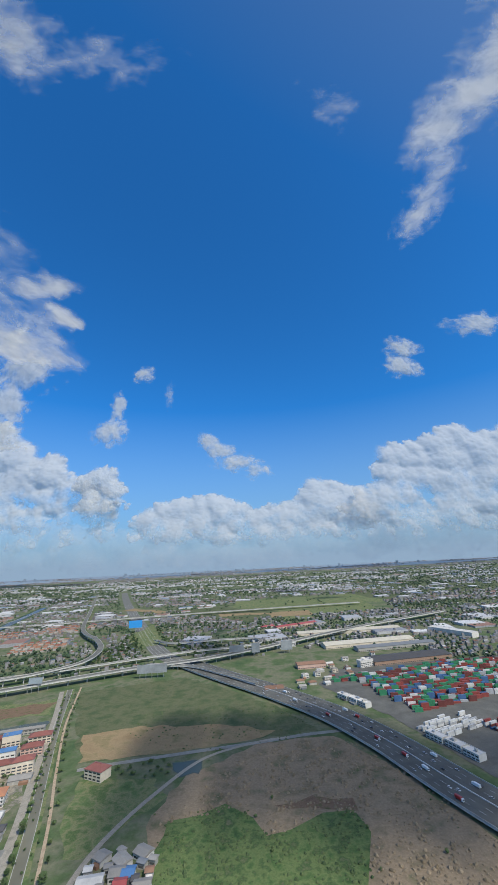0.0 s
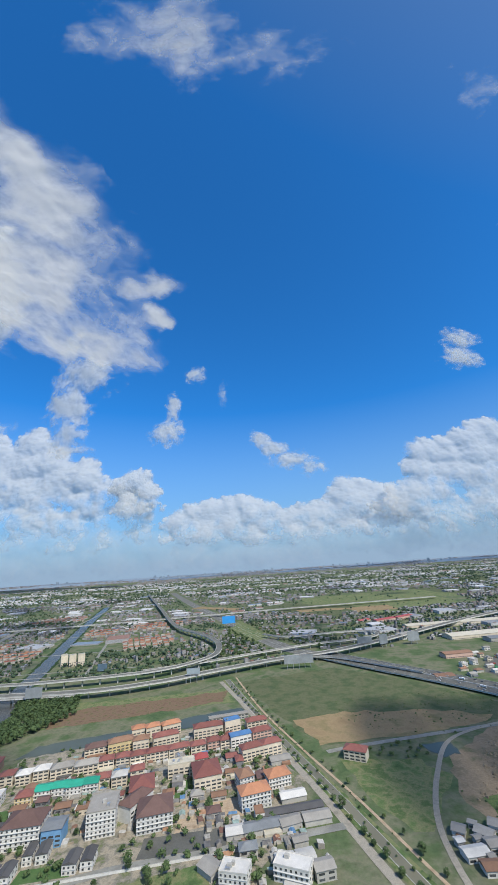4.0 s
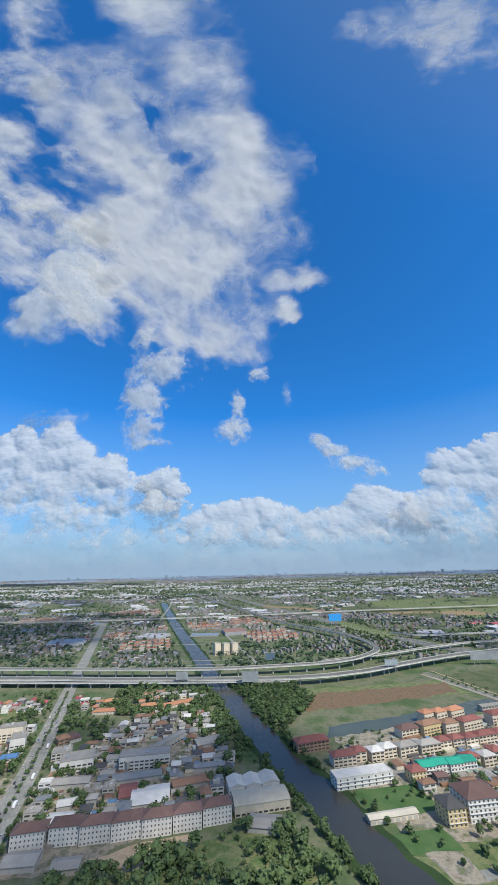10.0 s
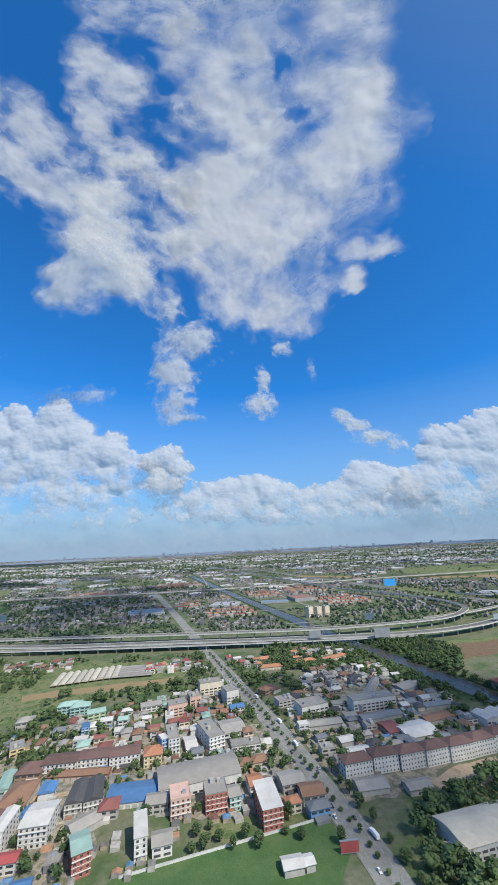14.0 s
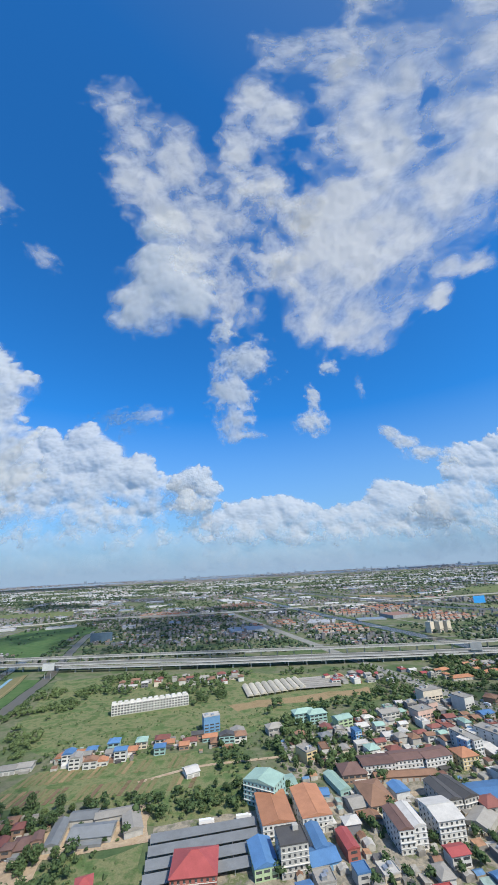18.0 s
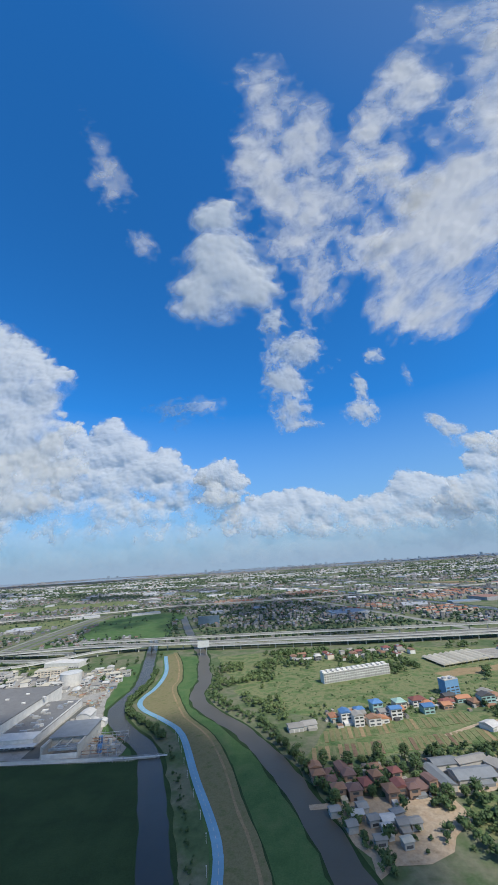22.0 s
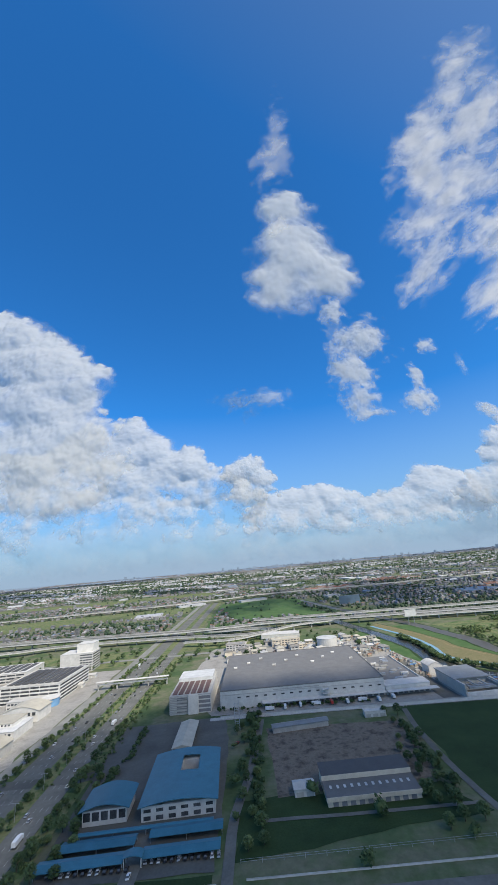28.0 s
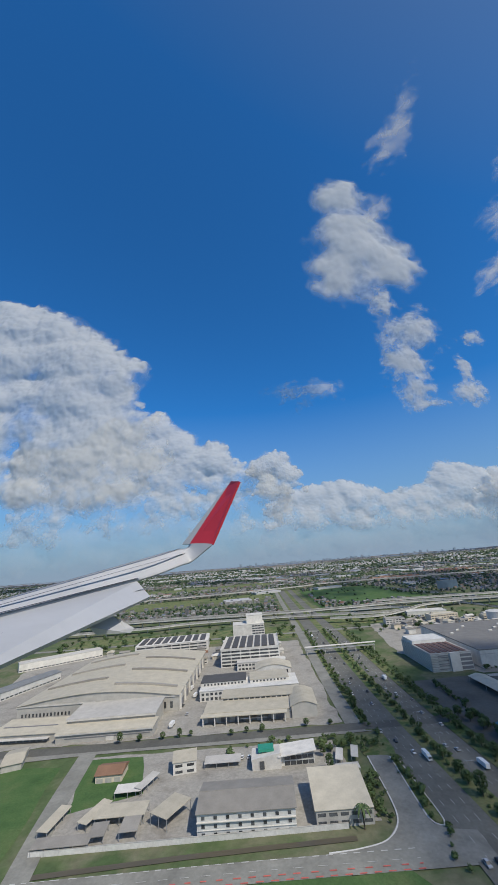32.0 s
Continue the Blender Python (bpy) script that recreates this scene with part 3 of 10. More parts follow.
BLUE_PATH = [(-1545, 150), (-1557, 240), (-1562, 290), (-1588, 366), (-1616, 450), (-1645, 490), (-1680, 528), (-1692, 562), (-1685, 615), (-1690, 692), (-1718, 805)]
MOWN_EDGE = [(-1515, 150), (-1528, 262), (-1545, 325), (-1559, 381), (-1580, 440), (-1608, 485), (-1622, 512), (-1652, 600), (-1653, 645), (-1672, 740), (-1700, 832)]
TOWN_ROAD = [(-868, 150), (-888, 270), (-907, 343), (-940, 460), (-1003, 650), (-1052, 795), (-1096, 931), (-1200, 1250), (-1380, 1800)]
CANAL_ROAD = [(-150, 220), (-198, 342), (-234, 444), (-270, 539), (-320, 678), (-380, 829)]
CANAL_DRAIN = [(-135, 225), (-181, 340), (-219, 440), (-258, 537), (-312, 677), (-369, 840)]
CANAL_TRACK = [(-118, 230), (-165, 341), (-203, 440), (-244, 536), (-299, 676), (-352, 850)]
AVENUE = [(-2092, 100), (-2098, 220), (-2103, 320), (-2106, 460), (-2108, 723), (-2114, 1100), (-2119, 1560)]
ALL_LINES = [(EXPRESSWAY, 22), (EXPRESSWAY_BACK, 18), (RAMP_EAST, 14), (FAR_EXPRESSWAY, 18), (LOOP_WEST, 16), (MOTORWAY, 42), (RIVER, 40), (RIVER_WEST, 22), (CANAL_WEST, 26), (BLUE_PATH, 14), (TOWN_ROAD, 20), (CANAL_ROAD, 30), (AVENUE, 52)]
SEGMENTS = np.array([(a.x, a.y, b.x, b.y, w) for line, w in ALL_LINES for ps in [spline(line, 40)] for a, b in zip(ps, ps[1:])])


def clear_of_lines(x, y, room=0.0):
    """Whether a place lies off all roads and water."""
    ax, ay, bx, by, w = SEGMENTS.T
    t = np.clip(((x - ax) * (bx - ax) + (y - ay) * (by - ay)) / ((bx - ax) ** 2 + (by - ay) ** 2), 0, 1)
    return bool(np.all(np.hypot(ax + t * (bx - ax) - x, ay + t * (by - ay) - y) > w + room))


# fields, plots and yards
PLOTS = []


def plot(name, poly, mat, label, rough_edge):
    PLOTS.append((name, poly, mat, label, rough_edge))


plot("field", [(-342, 822), (-148, 880), (-60, 800), (34, 694), (80, 605), (0, 590), (-106, 567), (-215, 544), (-270, 640)], M_MEADOW, "rough green meadow below the interchange", 4)
plot("field", [(-252, 628), (-173, 648), (-60, 640), (20, 612), (0, 590), (-94, 567), (-222, 550)], M_DRY, "dry tan field", 4)
plot("field", [(1, 578), (101, 585), (148, 505), (190, 395), (230, 250), (-60, 230), (-84, 362), (-110, 430), (-84, 506)], M_MARSH, "overgrown brown and green marshland", 5)
plot("field", [(-205, 520), (-120, 505), (-100, 470), (-150, 395), (-170, 390), (-190, 440)], M_GRASS, "scrubby grass plot", 4)
plot("field", [(-690, 745), (-400, 778), (-361, 800), (-345, 717), (-480, 690), (-623, 642), (-655, 650)], M_GRASS, "grass strip beside the expressway", 5)
plot("field", [(-655, 715), (-365, 770), (-359, 722), (-480, 685), (-623, 648)], M_SOIL, "brown fallow strip", 6)
plot("yard", [(-600, 560), (-330, 640), (-250, 480), (-300, 340), (-560, 330), (-600, 440)], M_YARD, "paved ground of the housing estate", 3)
plot("lawn", [(-396, 484), (-360, 492), (-357, 462), (-393, 453)], M_LAWN, "small bright green playing field", 0.5)
plot("yard", [(-366, 450), (-315, 453), (-310, 424), (-373, 403)], M_DUST, "bare dusty lot", 2)
plot("yard", [(-397, 400), (-326, 411), (-323, 388), (-395, 376)], M_ASPH, "dark wet asphalt lot", 1)
plot("lawn", [(-547, 368), (-510, 371), (-506, 350), (-539, 339)], M_GRASS, "dry grass beside the estate street", 1.5)
plot("lawn", [(-486, 371), (-447, 377), (-443, 363), (-486, 357)], M_LAWN, "small front gardens of the estate", 0.5)
plot("lawn", [(-608, 440), (-546, 452), (-534, 412), (-594, 394)], M_LAWN, "riverside lawn", 2)
plot("lawn", [(-600, 378), (-545, 388), (-538, 362), (-592, 357)], M_LAWN, "riverside lawn", 2)
plot("field", [(-590, 352), (-530, 356), (-520, 300), (-575, 300)], M_GRASS, "unmown grass by the river", 3)
plot("lawn", [(-445, 338), (-337, 371), (-330, 345), (-420, 300)], M_GRASS, "grass plot", 2)
plot("lawn", [(-1075, 262), (-1053, 284), (-913, 321), (-905, 290), (-930, 250)], M_LAWN, "mown green paddock behind a low wall", 1)
plot("field", [(-1015, 318), (-963, 330), (-970, 356), (-927, 322), (-930, 312), (-980, 300)], M_GRASS, "overgrown plot", 3)
plot("field", [(-1609, 780), (-1331, 775), (-1064, 700), (-1066, 590), (-1174, 563), (-1250, 500), (-1480, 470), (-1560, 560)], M_GRASS, "wide green rough with ditches", 6)
plot("field", [(-1290, 600), (-1080, 640), (-1075, 615), (-1280, 575)], M_DRY, "dry strip of straw-coloured grass", 5)
plot("field", [(-1395, 475), (-1262, 445), (-1245, 361), (-1330, 345), (-1410, 395)], M_GRASS, "green rough between the houses", 4)
plot("field", [(-1400, 280), (-1396, 312), (-1332, 326), (-1318, 282), (-1339, 255)], M_GRASS, "green rough with shrubs", 4)
plot("garden", [(-1500, 376), (-1353, 388), (-1300, 405), (-1312, 466), (-1468, 440)], M_GRASS, "market garden ground between the beds", 2)
plot("yard", [(-1484, 322), (-1400, 332), (-1395, 300), (-1425, 270), (-1470, 255)], M_DUST, "dusty riverside yard", 3)
plot("yard", [(-1415, 345), (-1340, 380), (-1330, 330), (-1400, 322)], M_DUST, "earthen works yard", 2)
plot("yard", [(-1330, 345), (-1225, 365), (-1100, 400), (-1075, 300), (-1100, 245), (-1320, 270)], M_YARD, "paved ground between workshops", 3)
plot("yard", [(-1230, 440), (-1050, 480), (-935, 470), (-905, 330), (-1010, 330), (-1080, 390), (-1220, 400)], M_YARD, "trodden ground of the town", 4)
plot("yard", [(-925, 470), (-880, 640), (-760, 560), (-715, 440), (-830, 350), (-895, 330)], M_YARD, "trodden ground of the town", 4)
plot("yard", [(-825, 356), (-789, 376), (-749, 380), (-760, 355), (-808, 335)], M_DUST, "heap of bare orange earth", 3)
plot("levee", [(x + 2, y) for x, y in RIVER_WEST[:10]] + [(x - 5, y) for x, y in BLUE_PATH[::-1]], M_LAWN, "green grassy flood bank", 1)
plot("field", [(-1812, 408), (-1648, 399), (-1628, 340), (-1600, 245), (-1580, 150), (-1830, 150), (-1809, 245)], M_DARKGRASS, "dark green paddock, cloud shade in its colour", 1.5)
plot("yard", [(-1937, 385), (-1820, 378), (-1826, 290), (-1931, 284)], M_LOT, "stained bare concrete lot", 1)
plot("field", [(-1958, 285), (-1830, 285), (-1815, 255), (-1955, 235)], M_DARKGRASS, "grass darkened in colour for the cloud shade", 2)
plot("field", [(-1958, 205), (-1830, 215), (-1810, 170), (-1950, 160)], M_DARKGRASS, "grass darkened in colour for the cloud shade", 2)
plot("field", [(-2062, 228), (-1966, 228), (-1966, 212), (-2062, 212)], M_DARKGRASS, "grass strip darkened in colour for the cloud shade", 0.6)
plot("yard", [(-2072, 415), (-1975, 420), (-1968, 360), (-1966, 230), (-2055, 228), (-2066, 330)], M_ASPH, "dark asphalt forecourt", 1)
plot("yard", [(-2020, 725), (-1775, 720), (-1752, 640), (-1740, 560), (-1704, 462), (-1664, 456), (-1668, 408), (-1990, 422), (-2040, 520)], M_APRON, "concrete factory apron", 2)
plot("yard", [(-1765, 570), (-1750, 560), (-1746, 416), (-1764, 416)], M_ASPH, "dark asphalt lane between the factory and its plant", 0.5)
plot("lawn", [(-1772, 740), (-1751, 640), (-1739, 560), (-1703, 462), (-1663, 456), (-1666, 412), (-1650, 412), (-1690, 470), (-1712, 520), (-1712, 620), (-1745, 770)], M_LAWN, "green strip between the plant and the canal", 0.8)
plot("yard", [(-2560, 640), (-2155, 640), (-2148, 335), (-2460, 330)], M_APRON, "concrete factory apron", 2)
plot("yard", [(-2330, 310), (-2160, 308), (-2152, 224), (-2320, 218)], M_APRON, "concrete works yard", 1)
plot("lawn", [(-2332, 306), (-2292, 306), (-2278, 262), (-2314, 248)], M_LAWN, "patch of lawn inside the works", 1)
plot("lawn", [(-2420, 305), (-2345, 300), (-2330, 215), (-2420, 205)], M_LAWN, "lawn by the side road", 1)
plot("lawn", [(-2320, 192), (-2150, 196), (-2130, 170), (-2330, 160)], M_LAWN, "roadside lawn", 1.5)
plot("verge", [(-2560, 780), (-2140, 770), (-2140, 660), (-2540, 670)], M_GRASS, "green verge below the interchange", 4)
plot("verge", [(-2085, 800), (-1900, 800), (-1880, 740), (-2085, 735)], M_GRASS, "green ground inside the ramp loop", 4)
plot("field", [(-2070, 1500), (-1800, 1500), (-1760, 1000), (-2070, 960)], M_LAWN, "broad green field beyond the expressway", 8)
plot("field", [(-3000, 1400), (-2180, 1480), (-2170, 1300), (-3000, 1150)], M_GRASS, "wide green field", 8)
plot("field", [(-420, 1330), (-330, 1180), (-260, 1240), (-400, 1600)], M_GRASS, "grass beside the motorway", 8)
plot("field", [(-100, 2300), (700, 2400), (600, 1700), (-100, 1600)], M_GRASS, "open green fields", 20)
plot("meadow", [(500, 2900), (1900, 3000), (1600, 1900), (700, 1800)], M_MEADOW, "open green fields", 20)
plot("field", [(24, 412), (50, 436), (88, 431), (92, 407), (80, 369), (74, 334), (60, 240), (-60, 240), (-82, 348), (-95, 406), (-88, 440), (-32, 452), (-12, 440), (2, 408)], M_REEDS, "bright green wet corner of the marsh", 9)
plot("field", [(6, 450), (50, 456), (92, 448), (84, 436), (27, 440)], M_SOIL, "dark burnt patch of the marsh", 5)
plot("field", [(-890, 225), (-850, 330), (-740, 372), (-690, 405), (-655, 360), (-625, 280), (-620, 215)], M_GRASS, "overgrown clearing in the riverside wood", 6)
plot("meadow", [(541, 1978), (947, 1713), (801, 1415), (502, 1573)], M_GROUND, "far paddy field beyond the yards", 20)
plot("field", [(60, 2180), (240, 2100), (230, 1540), (110, 1540)], M_GRASS, "far paddy field beyond the yards", 20)
plot("field", [(-342, 1884), (-206, 2109), (113, 1800), (-16, 1517)], M_MEADOW, "far meadow beyond the motorway", 20)
plot("field", [(-150, 1800), (60, 1790), (40, 1720), (-140, 1730)], M_DRY, "far strip of dry earth", 12)
plot("field", [(-660, 2187), (-408, 1990), (-450, 1940), (-700, 2120)], M_DRY, "far strip of pale building ground", 12)
plot("field", [(-1990, 1026), (-1800, 1023), (-1850, 1480), (-1990, 1497), (-2080, 1393)], M_LAWN, "bright green fields beyond the expressway", 10)
plot("field", [(-3300, 2100), (-2200, 2150), (-2100, 1900), (-3200, 1850)], M_GRASS, "wide far paddy fields", 20)
plot("field", [(50, 1750), (260, 1800), (240, 1650), (60, 1620)], M_DRY, "tan field", 15)
for i, (name, poly, mat, label, rough_edge) in enumerate(PLOTS):
    structure(name, patch(poly, (0.05 + 0.0022 * i if min(q[1] for q in poly) < 900 else 0.12 + 0.03 * (i - 36)) + (0.11 if name in ("lawn", "yard") else 0), rough_edge, max(12, 3 * rough_edge), 10 + i), mat, label, "ground")

# grassy banks under the water's edge
structure("bank", ribbon(CANAL_WEST, 13.5, 13.5, 0.262, 12, 1.5, seed=15), M_DARKGRASS, "grassy canal bank", "ground")
structure("bank", ribbon(RIVER_WEST, 12.5, 12.5, 0.264, 12, 2.0, seed=16), M_DARKGRASS, "grassy river bank", "ground")
structure("bank", ribbon(RIVER, 25, 25, 0.266, 15, 4.0, seed=17), M_DARKGRASS, "overgrown river bank", "ground")
# water
structure("water", ribbon(RIVER, 17, 18, 0.28, 15, 3.0, seed=3), M_DARKWATER, "broad dark river", "river")
structure("water", ribbon(RIVER_WEST, 10, 10, 0.285, 12, 1.5, seed=4), M_RIVER, "winding dark brown river", "river")
structure("water", ribbon(CANAL_WEST, 10, 10, 0.29, 12, 1.0, seed=5), M_DARKWATER, "still dark canal", "canal")
structure("water", patch([(-604, 588), (-500, 622), (-332, 690), (-320, 655), (-440, 606), (-520, 584), (-612, 553)], 0.275, 3, 12, 6), M_POND, "long green pond", "pond")
structure("water", patch([(-106, 540), (-67, 542), (-69, 512), (-95, 507)], 0.276, 3, 8, 7), M_POND, "small dark pond", "pond")
structure("bank", ribbon(CANAL_DRAIN, 9.0, 8.5, 0.286, 12, 0.5, seed=18), M_GRASS, "grassy banks of the straight drain", "ground")
structure("water", ribbon(CANAL_DRAIN, 4.4, 4.4, 0.295, 12, 0.2), M_SILT, "straight silty brown drain", "canal")
for side in (4.9, -4.4):
    structure("edging", ribbon(CANAL_DRAIN, side, -side + 0.5, 0.42, 12, 0, 0.14), M_CONC, "pale concrete edging of the drain", "canal edge")
structure("water", ribbon([(-2319, 204.5), (-2243, 210.5), (-2166, 214.5)], 1.6, 1.6, 0.297, 12, 0.1), M_RIVER, "dark roadside ditch", "canal")

# roads
LEVEL = [0.32]  # each strip lies a hair above the last


def road(name, line, left, right, z, mat, label, thick=0.0, step=12.0):
    LEVEL[0] += 0.002
    return structure(name, ribbon(line, left, right, LEVEL[0] + (0.06 if thick else 0.0), step, 0, thick), mat, label, "road")


road("road", TOWN_ROAD, 11, 11, 0.20, M_ASPH_PALE, "wide worn town road with a planted median")
road("road", CANAL_ROAD, 4.0, 4.0, 0.20, M_TRACK, "pale dusty road along the drain")
road("track", CANAL_TRACK, 1.5, 1.5, 0.20, M_DUST, "dirt track along the drain")
road("road", [(120, 600), (60, 592), (1, 578), (-93, 560), (-186, 541), (-218, 532)], 4, 4, 0.21, M_ASPH_PALE, "narrow paved lane across the fields")
road("road", [(40, 588), (1, 580), (-68, 545), (-113, 475), (-141, 411), (-150, 360), (-150, 300)], 2.6, 2.6, 0.20, M_TRACK, "curving farm track")
road("road", [(-540, 337), (-504, 344), (-452, 355), (-403, 369), (-335, 381), (-223, 404)], 4.5, 4.5, 0.20, M_ASPH_PALE, "estate street")
road("road", [(-560, 470), (-470, 500), (-380, 520), (-300, 540)], 3.5, 3.5, 0.20, M_ASPH_PALE, "estate lane")
road("road", [(-1500, 318), (-1400, 322), (-1330, 335), (-1240, 352), (-1100, 372)], 3, 3, 0.20, M_DUST, "village lane of pale earth")
road("road", [(-1360, 410), (-1310, 432), (-1250, 440), (-1100, 455)], 2.2, 2.2, 0.21, M_DUST, "village lane of pale earth")
road("path", BLUE_PATH, 3.3, 3.3, 0.26, M_BLUEPATH, "blue-coated cycle path along the flood bank")
structure("track", patch([(p.x, p.y) for p in spline(MOWN_EDGE, 14)] + [(p.x, p.y) for p in reversed(spline(BLUE_PATH, 14))], 0.31, 0.4, 8, 31), M_LEVEE, "broad mown dry strip on the flood bank", "ground")
structure("ditch", ribbon(MOWN_EDGE, 0.8, 0.8, 0.335, 10, 0.5, seed=32), M_DARKGRASS, "narrow dark ditch along the mown strip", "ground")
structure("track", ribbon([(x - 7, y) for x, y in MOWN_EDGE], 1.1, 1.1, 0.325, 10, 0.3, seed=33), M_DRY, "worn vehicle track on the mown strip", "ground")
road("road", [(-1808, 400), (-1813, 358), (-1814, 306), (-1811, 262), (-1806, 230), (-1803, 211)], 2.3, 2.3, 0.22, M_DECK, "works lane beside the paddock")
road("track", [(-1944, 263), (-1920, 263), (-1892, 262), (-1816, 262)], 1.5, 1.5, 0.22, M_DECK, "narrow track before the long shed")
road("road", [(-2064, 206), (-1955, 208), (-1800, 208), (-1640, 209)], 5.5, 5.5, 0.21, M_DECK, "wide works road before the forecourt")
road("road", [(-2008, 262), (-2008, 240), (-2008, 207)], 4.2, 4.2, 0.21, M_DECK, "entrance drive of the forecourt")
road("road", [(-1941, 405), (-1943, 381), (-1950, 313), (-1958, 271), (-1959, 238), (-1959, 208)], 2.9, 2.9, 0.21, M_DECK, "tree-lined works lane")
road("road", [(-1990, 415), (-1860, 412), (-1660, 404)], 3.5, 3.5, 0.23, M_CONC, "service road before the factory")
SIDE_ROAD = [(-2480, 192), (-2308, 197), (-2221, 199.5), (-2143, 200.5), (-2080, 201)]
road("road", SIDE_ROAD, 5.9, 5.9, 0.20, M_ASPH_PALE, "wide side road with red kerb marks")
road("road", [(-2500, 312), (-2396, 316), (-2316, 321), (-2196, 321), (-2130, 325)], 7, 7, 0.21, M_ASPH_PALE, "factory road")
road("road", [(-2313, 195), (-2324, 250), (-2334, 317)], 6, 6, 0.22, M_ASPH_PALE, "side road")
road("avenue", AVENUE, 25, -4, 0.20, M_DECK, "grey asphalt carriageway of the avenue")
road("avenue", AVENUE, -8, 25, 0.20, M_DECK, "grey asphalt carriageway of the avenue")
road("verge", AVENUE, 4, 8, 0.30, M_GRASS, "planted median of the avenue", 0.15)
road("verge", AVENUE[2:], 31, -25.5, 0.17, M_GRASS, "grass verge of the avenue")
road("verge", AVENUE, -25.5, 36, 0.17, M_GRASS, "grass verge of the avenue")
road("avenue", AVENUE[2:], 43, -31, 0.19, M_ASPH_PALE, "frontage road of the avenue")
road("road", [(-2480, 322), (-2123, 327), (-2070, 330), (-2040, 345)], 6, 6, 0.23, M_ASPH, "crossing road")
structure("verge", patch([(-2146, 312), (-2124, 312), (-2124, 284), (-2143, 284)], LEVEL[0] + 0.012, 1, 6, 41), M_GRASS, "green corner between the avenue and the factory road", "ground")
road("road", [(-2136, 286), (-2135.5, 262), (-2135.5, 240), (-2136.5, 206)], 6.4, 6.4, 0.22, M_ASPH_PALE, "short pale slip road that ends at the green")
LEVEL[0] += 0.004
structure("road", patch([(-2176, 206), (-2153, 211.5), (-2144.5, 223), (-2142, 238), (-2128, 238), (-2129, 220), (-2123, 216), (-2112, 214), (-2112, 196), (-2176, 198)], LEVEL[0]), M_ASPH_PALE, "wide mouth of the side road at the avenue", "road")
road("kerb", [(-2180, 206.6), (-2166, 208), (-2153, 212), (-2144.6, 223), (-2142.2, 241), (-2142.4, 284)], 0.35, 0.35, 0.3, M_CONC_LIGHT, "curved white kerb round the works corner", 0.3, 2.0)
structure("island", patch([(-2128.6, 282), (-2129.2, 240), (-2129, 224), (-2126.5, 219.5), (-2123.6, 222), (-2124.5, 250), (-2126, 282)], LEVEL[0] + 0.1, 0.15, 4, 43), M_GRASS, "narrow green traffic island with shrubs", "ground")
road("kerb", [(-2129, 282), (-2129.6, 240), (-2129.4, 224), (-2126.5, 219), (-2123.2, 222), (-2124, 250), (-2125.5, 282)], 0.3, 0.3, 0.3, M_CONC_LIGHT, "pale kerb round the traffic island", 0.3, 2.0)
road("road", [(-2700, 700), (-2112, 700), (-1800, 715)], 6, 6, 0.24, M_ASPH_PALE, "road below the interchange")
for off in (-60, -25, 150, 420, 700):
    road("road", [(-3300, 1050 + off), (-2300, 1000 + off), (-1400, 980 + off), (-600, 1010 + off * 1.2)], 3, 3, 0.14, M_ASPH_PALE, "suburban street", step=60)
for x0, dx in ((-1500, -300), (-1250, -200), (-950, -260), (-700, -300), (-2350, -250)):
    road("road", [(x0, 930), (x0 + dx * 0.5, 1500), (x0 + dx, 2300), (x0 + dx * 1.6, 3200)], 4, 4, 0.15, M_ASPH_PALE, "suburban street", step=60)


def dashes(line, offset, length, gap, width, z, mat, label, name="lane_marks"):
    ps, b, run, on = spline(line, 1.5), Build(), 0.0, True
    for a, c in zip(ps, ps[1:]):
        d = (c - a).to_2d()
        if d.length < 1e-6:
            continue
        n = Vector((-d.y, d.x)).normalized()
        run += d.length
        if run > (length if on else gap):
            on, run = not on, 0.0
        if on:
            p, q = a.to_2d() + n * offset, c.to_2d() + n * offset
            b.add([(p.x - n.x * width, p.y - n.y * width, z), (q.x - n.x * width, q.y - n.y * width, z), (q.x + n.x * width, q.y + n.y * width, z), (p.x + n.x * width, p.y + n.y * width, z)], [(0, 1, 2, 3)])
    return tagged(structure(name, b, mat, label, "road marking"), kind="stuff")


for off in (20, 14.5, 9.5, -13, -17, -21):
    dashes(AVENUE[:5], off, 3.5, 7, 0.10, 0.50, M_LINE, "white lane dashes on the avenue")
for off in (9.5, 5.5, -5.5, -9.5):
    dashes(TOWN_ROAD[:6], off, 3, 6, 0.12, 0.50, M_LINE, "white lane dashes on the town road")
for off in (5.4, -5.4):
    dashes(SIDE_ROAD[:4], off, 2, 2, 0.28, 0.50, M_REDLINE if off < 0 else M_LINE, "red and white kerb marks", "kerb_marks")
dashes(SIDE_ROAD[:4], 0, 3, 5, 0.12, 0.50, M_LINE, "white lane dashes")
dashes(SIDE_ROAD[:4], -2.8, 2, 3, 0.3, 0.505, M_REDLINE, "red marks along the road", "kerb_marks")
dashes(BLUE_PATH[1:], 0, 3, 3, 0.15, 0.51, M_LINE, "white dashes on the cycle path")


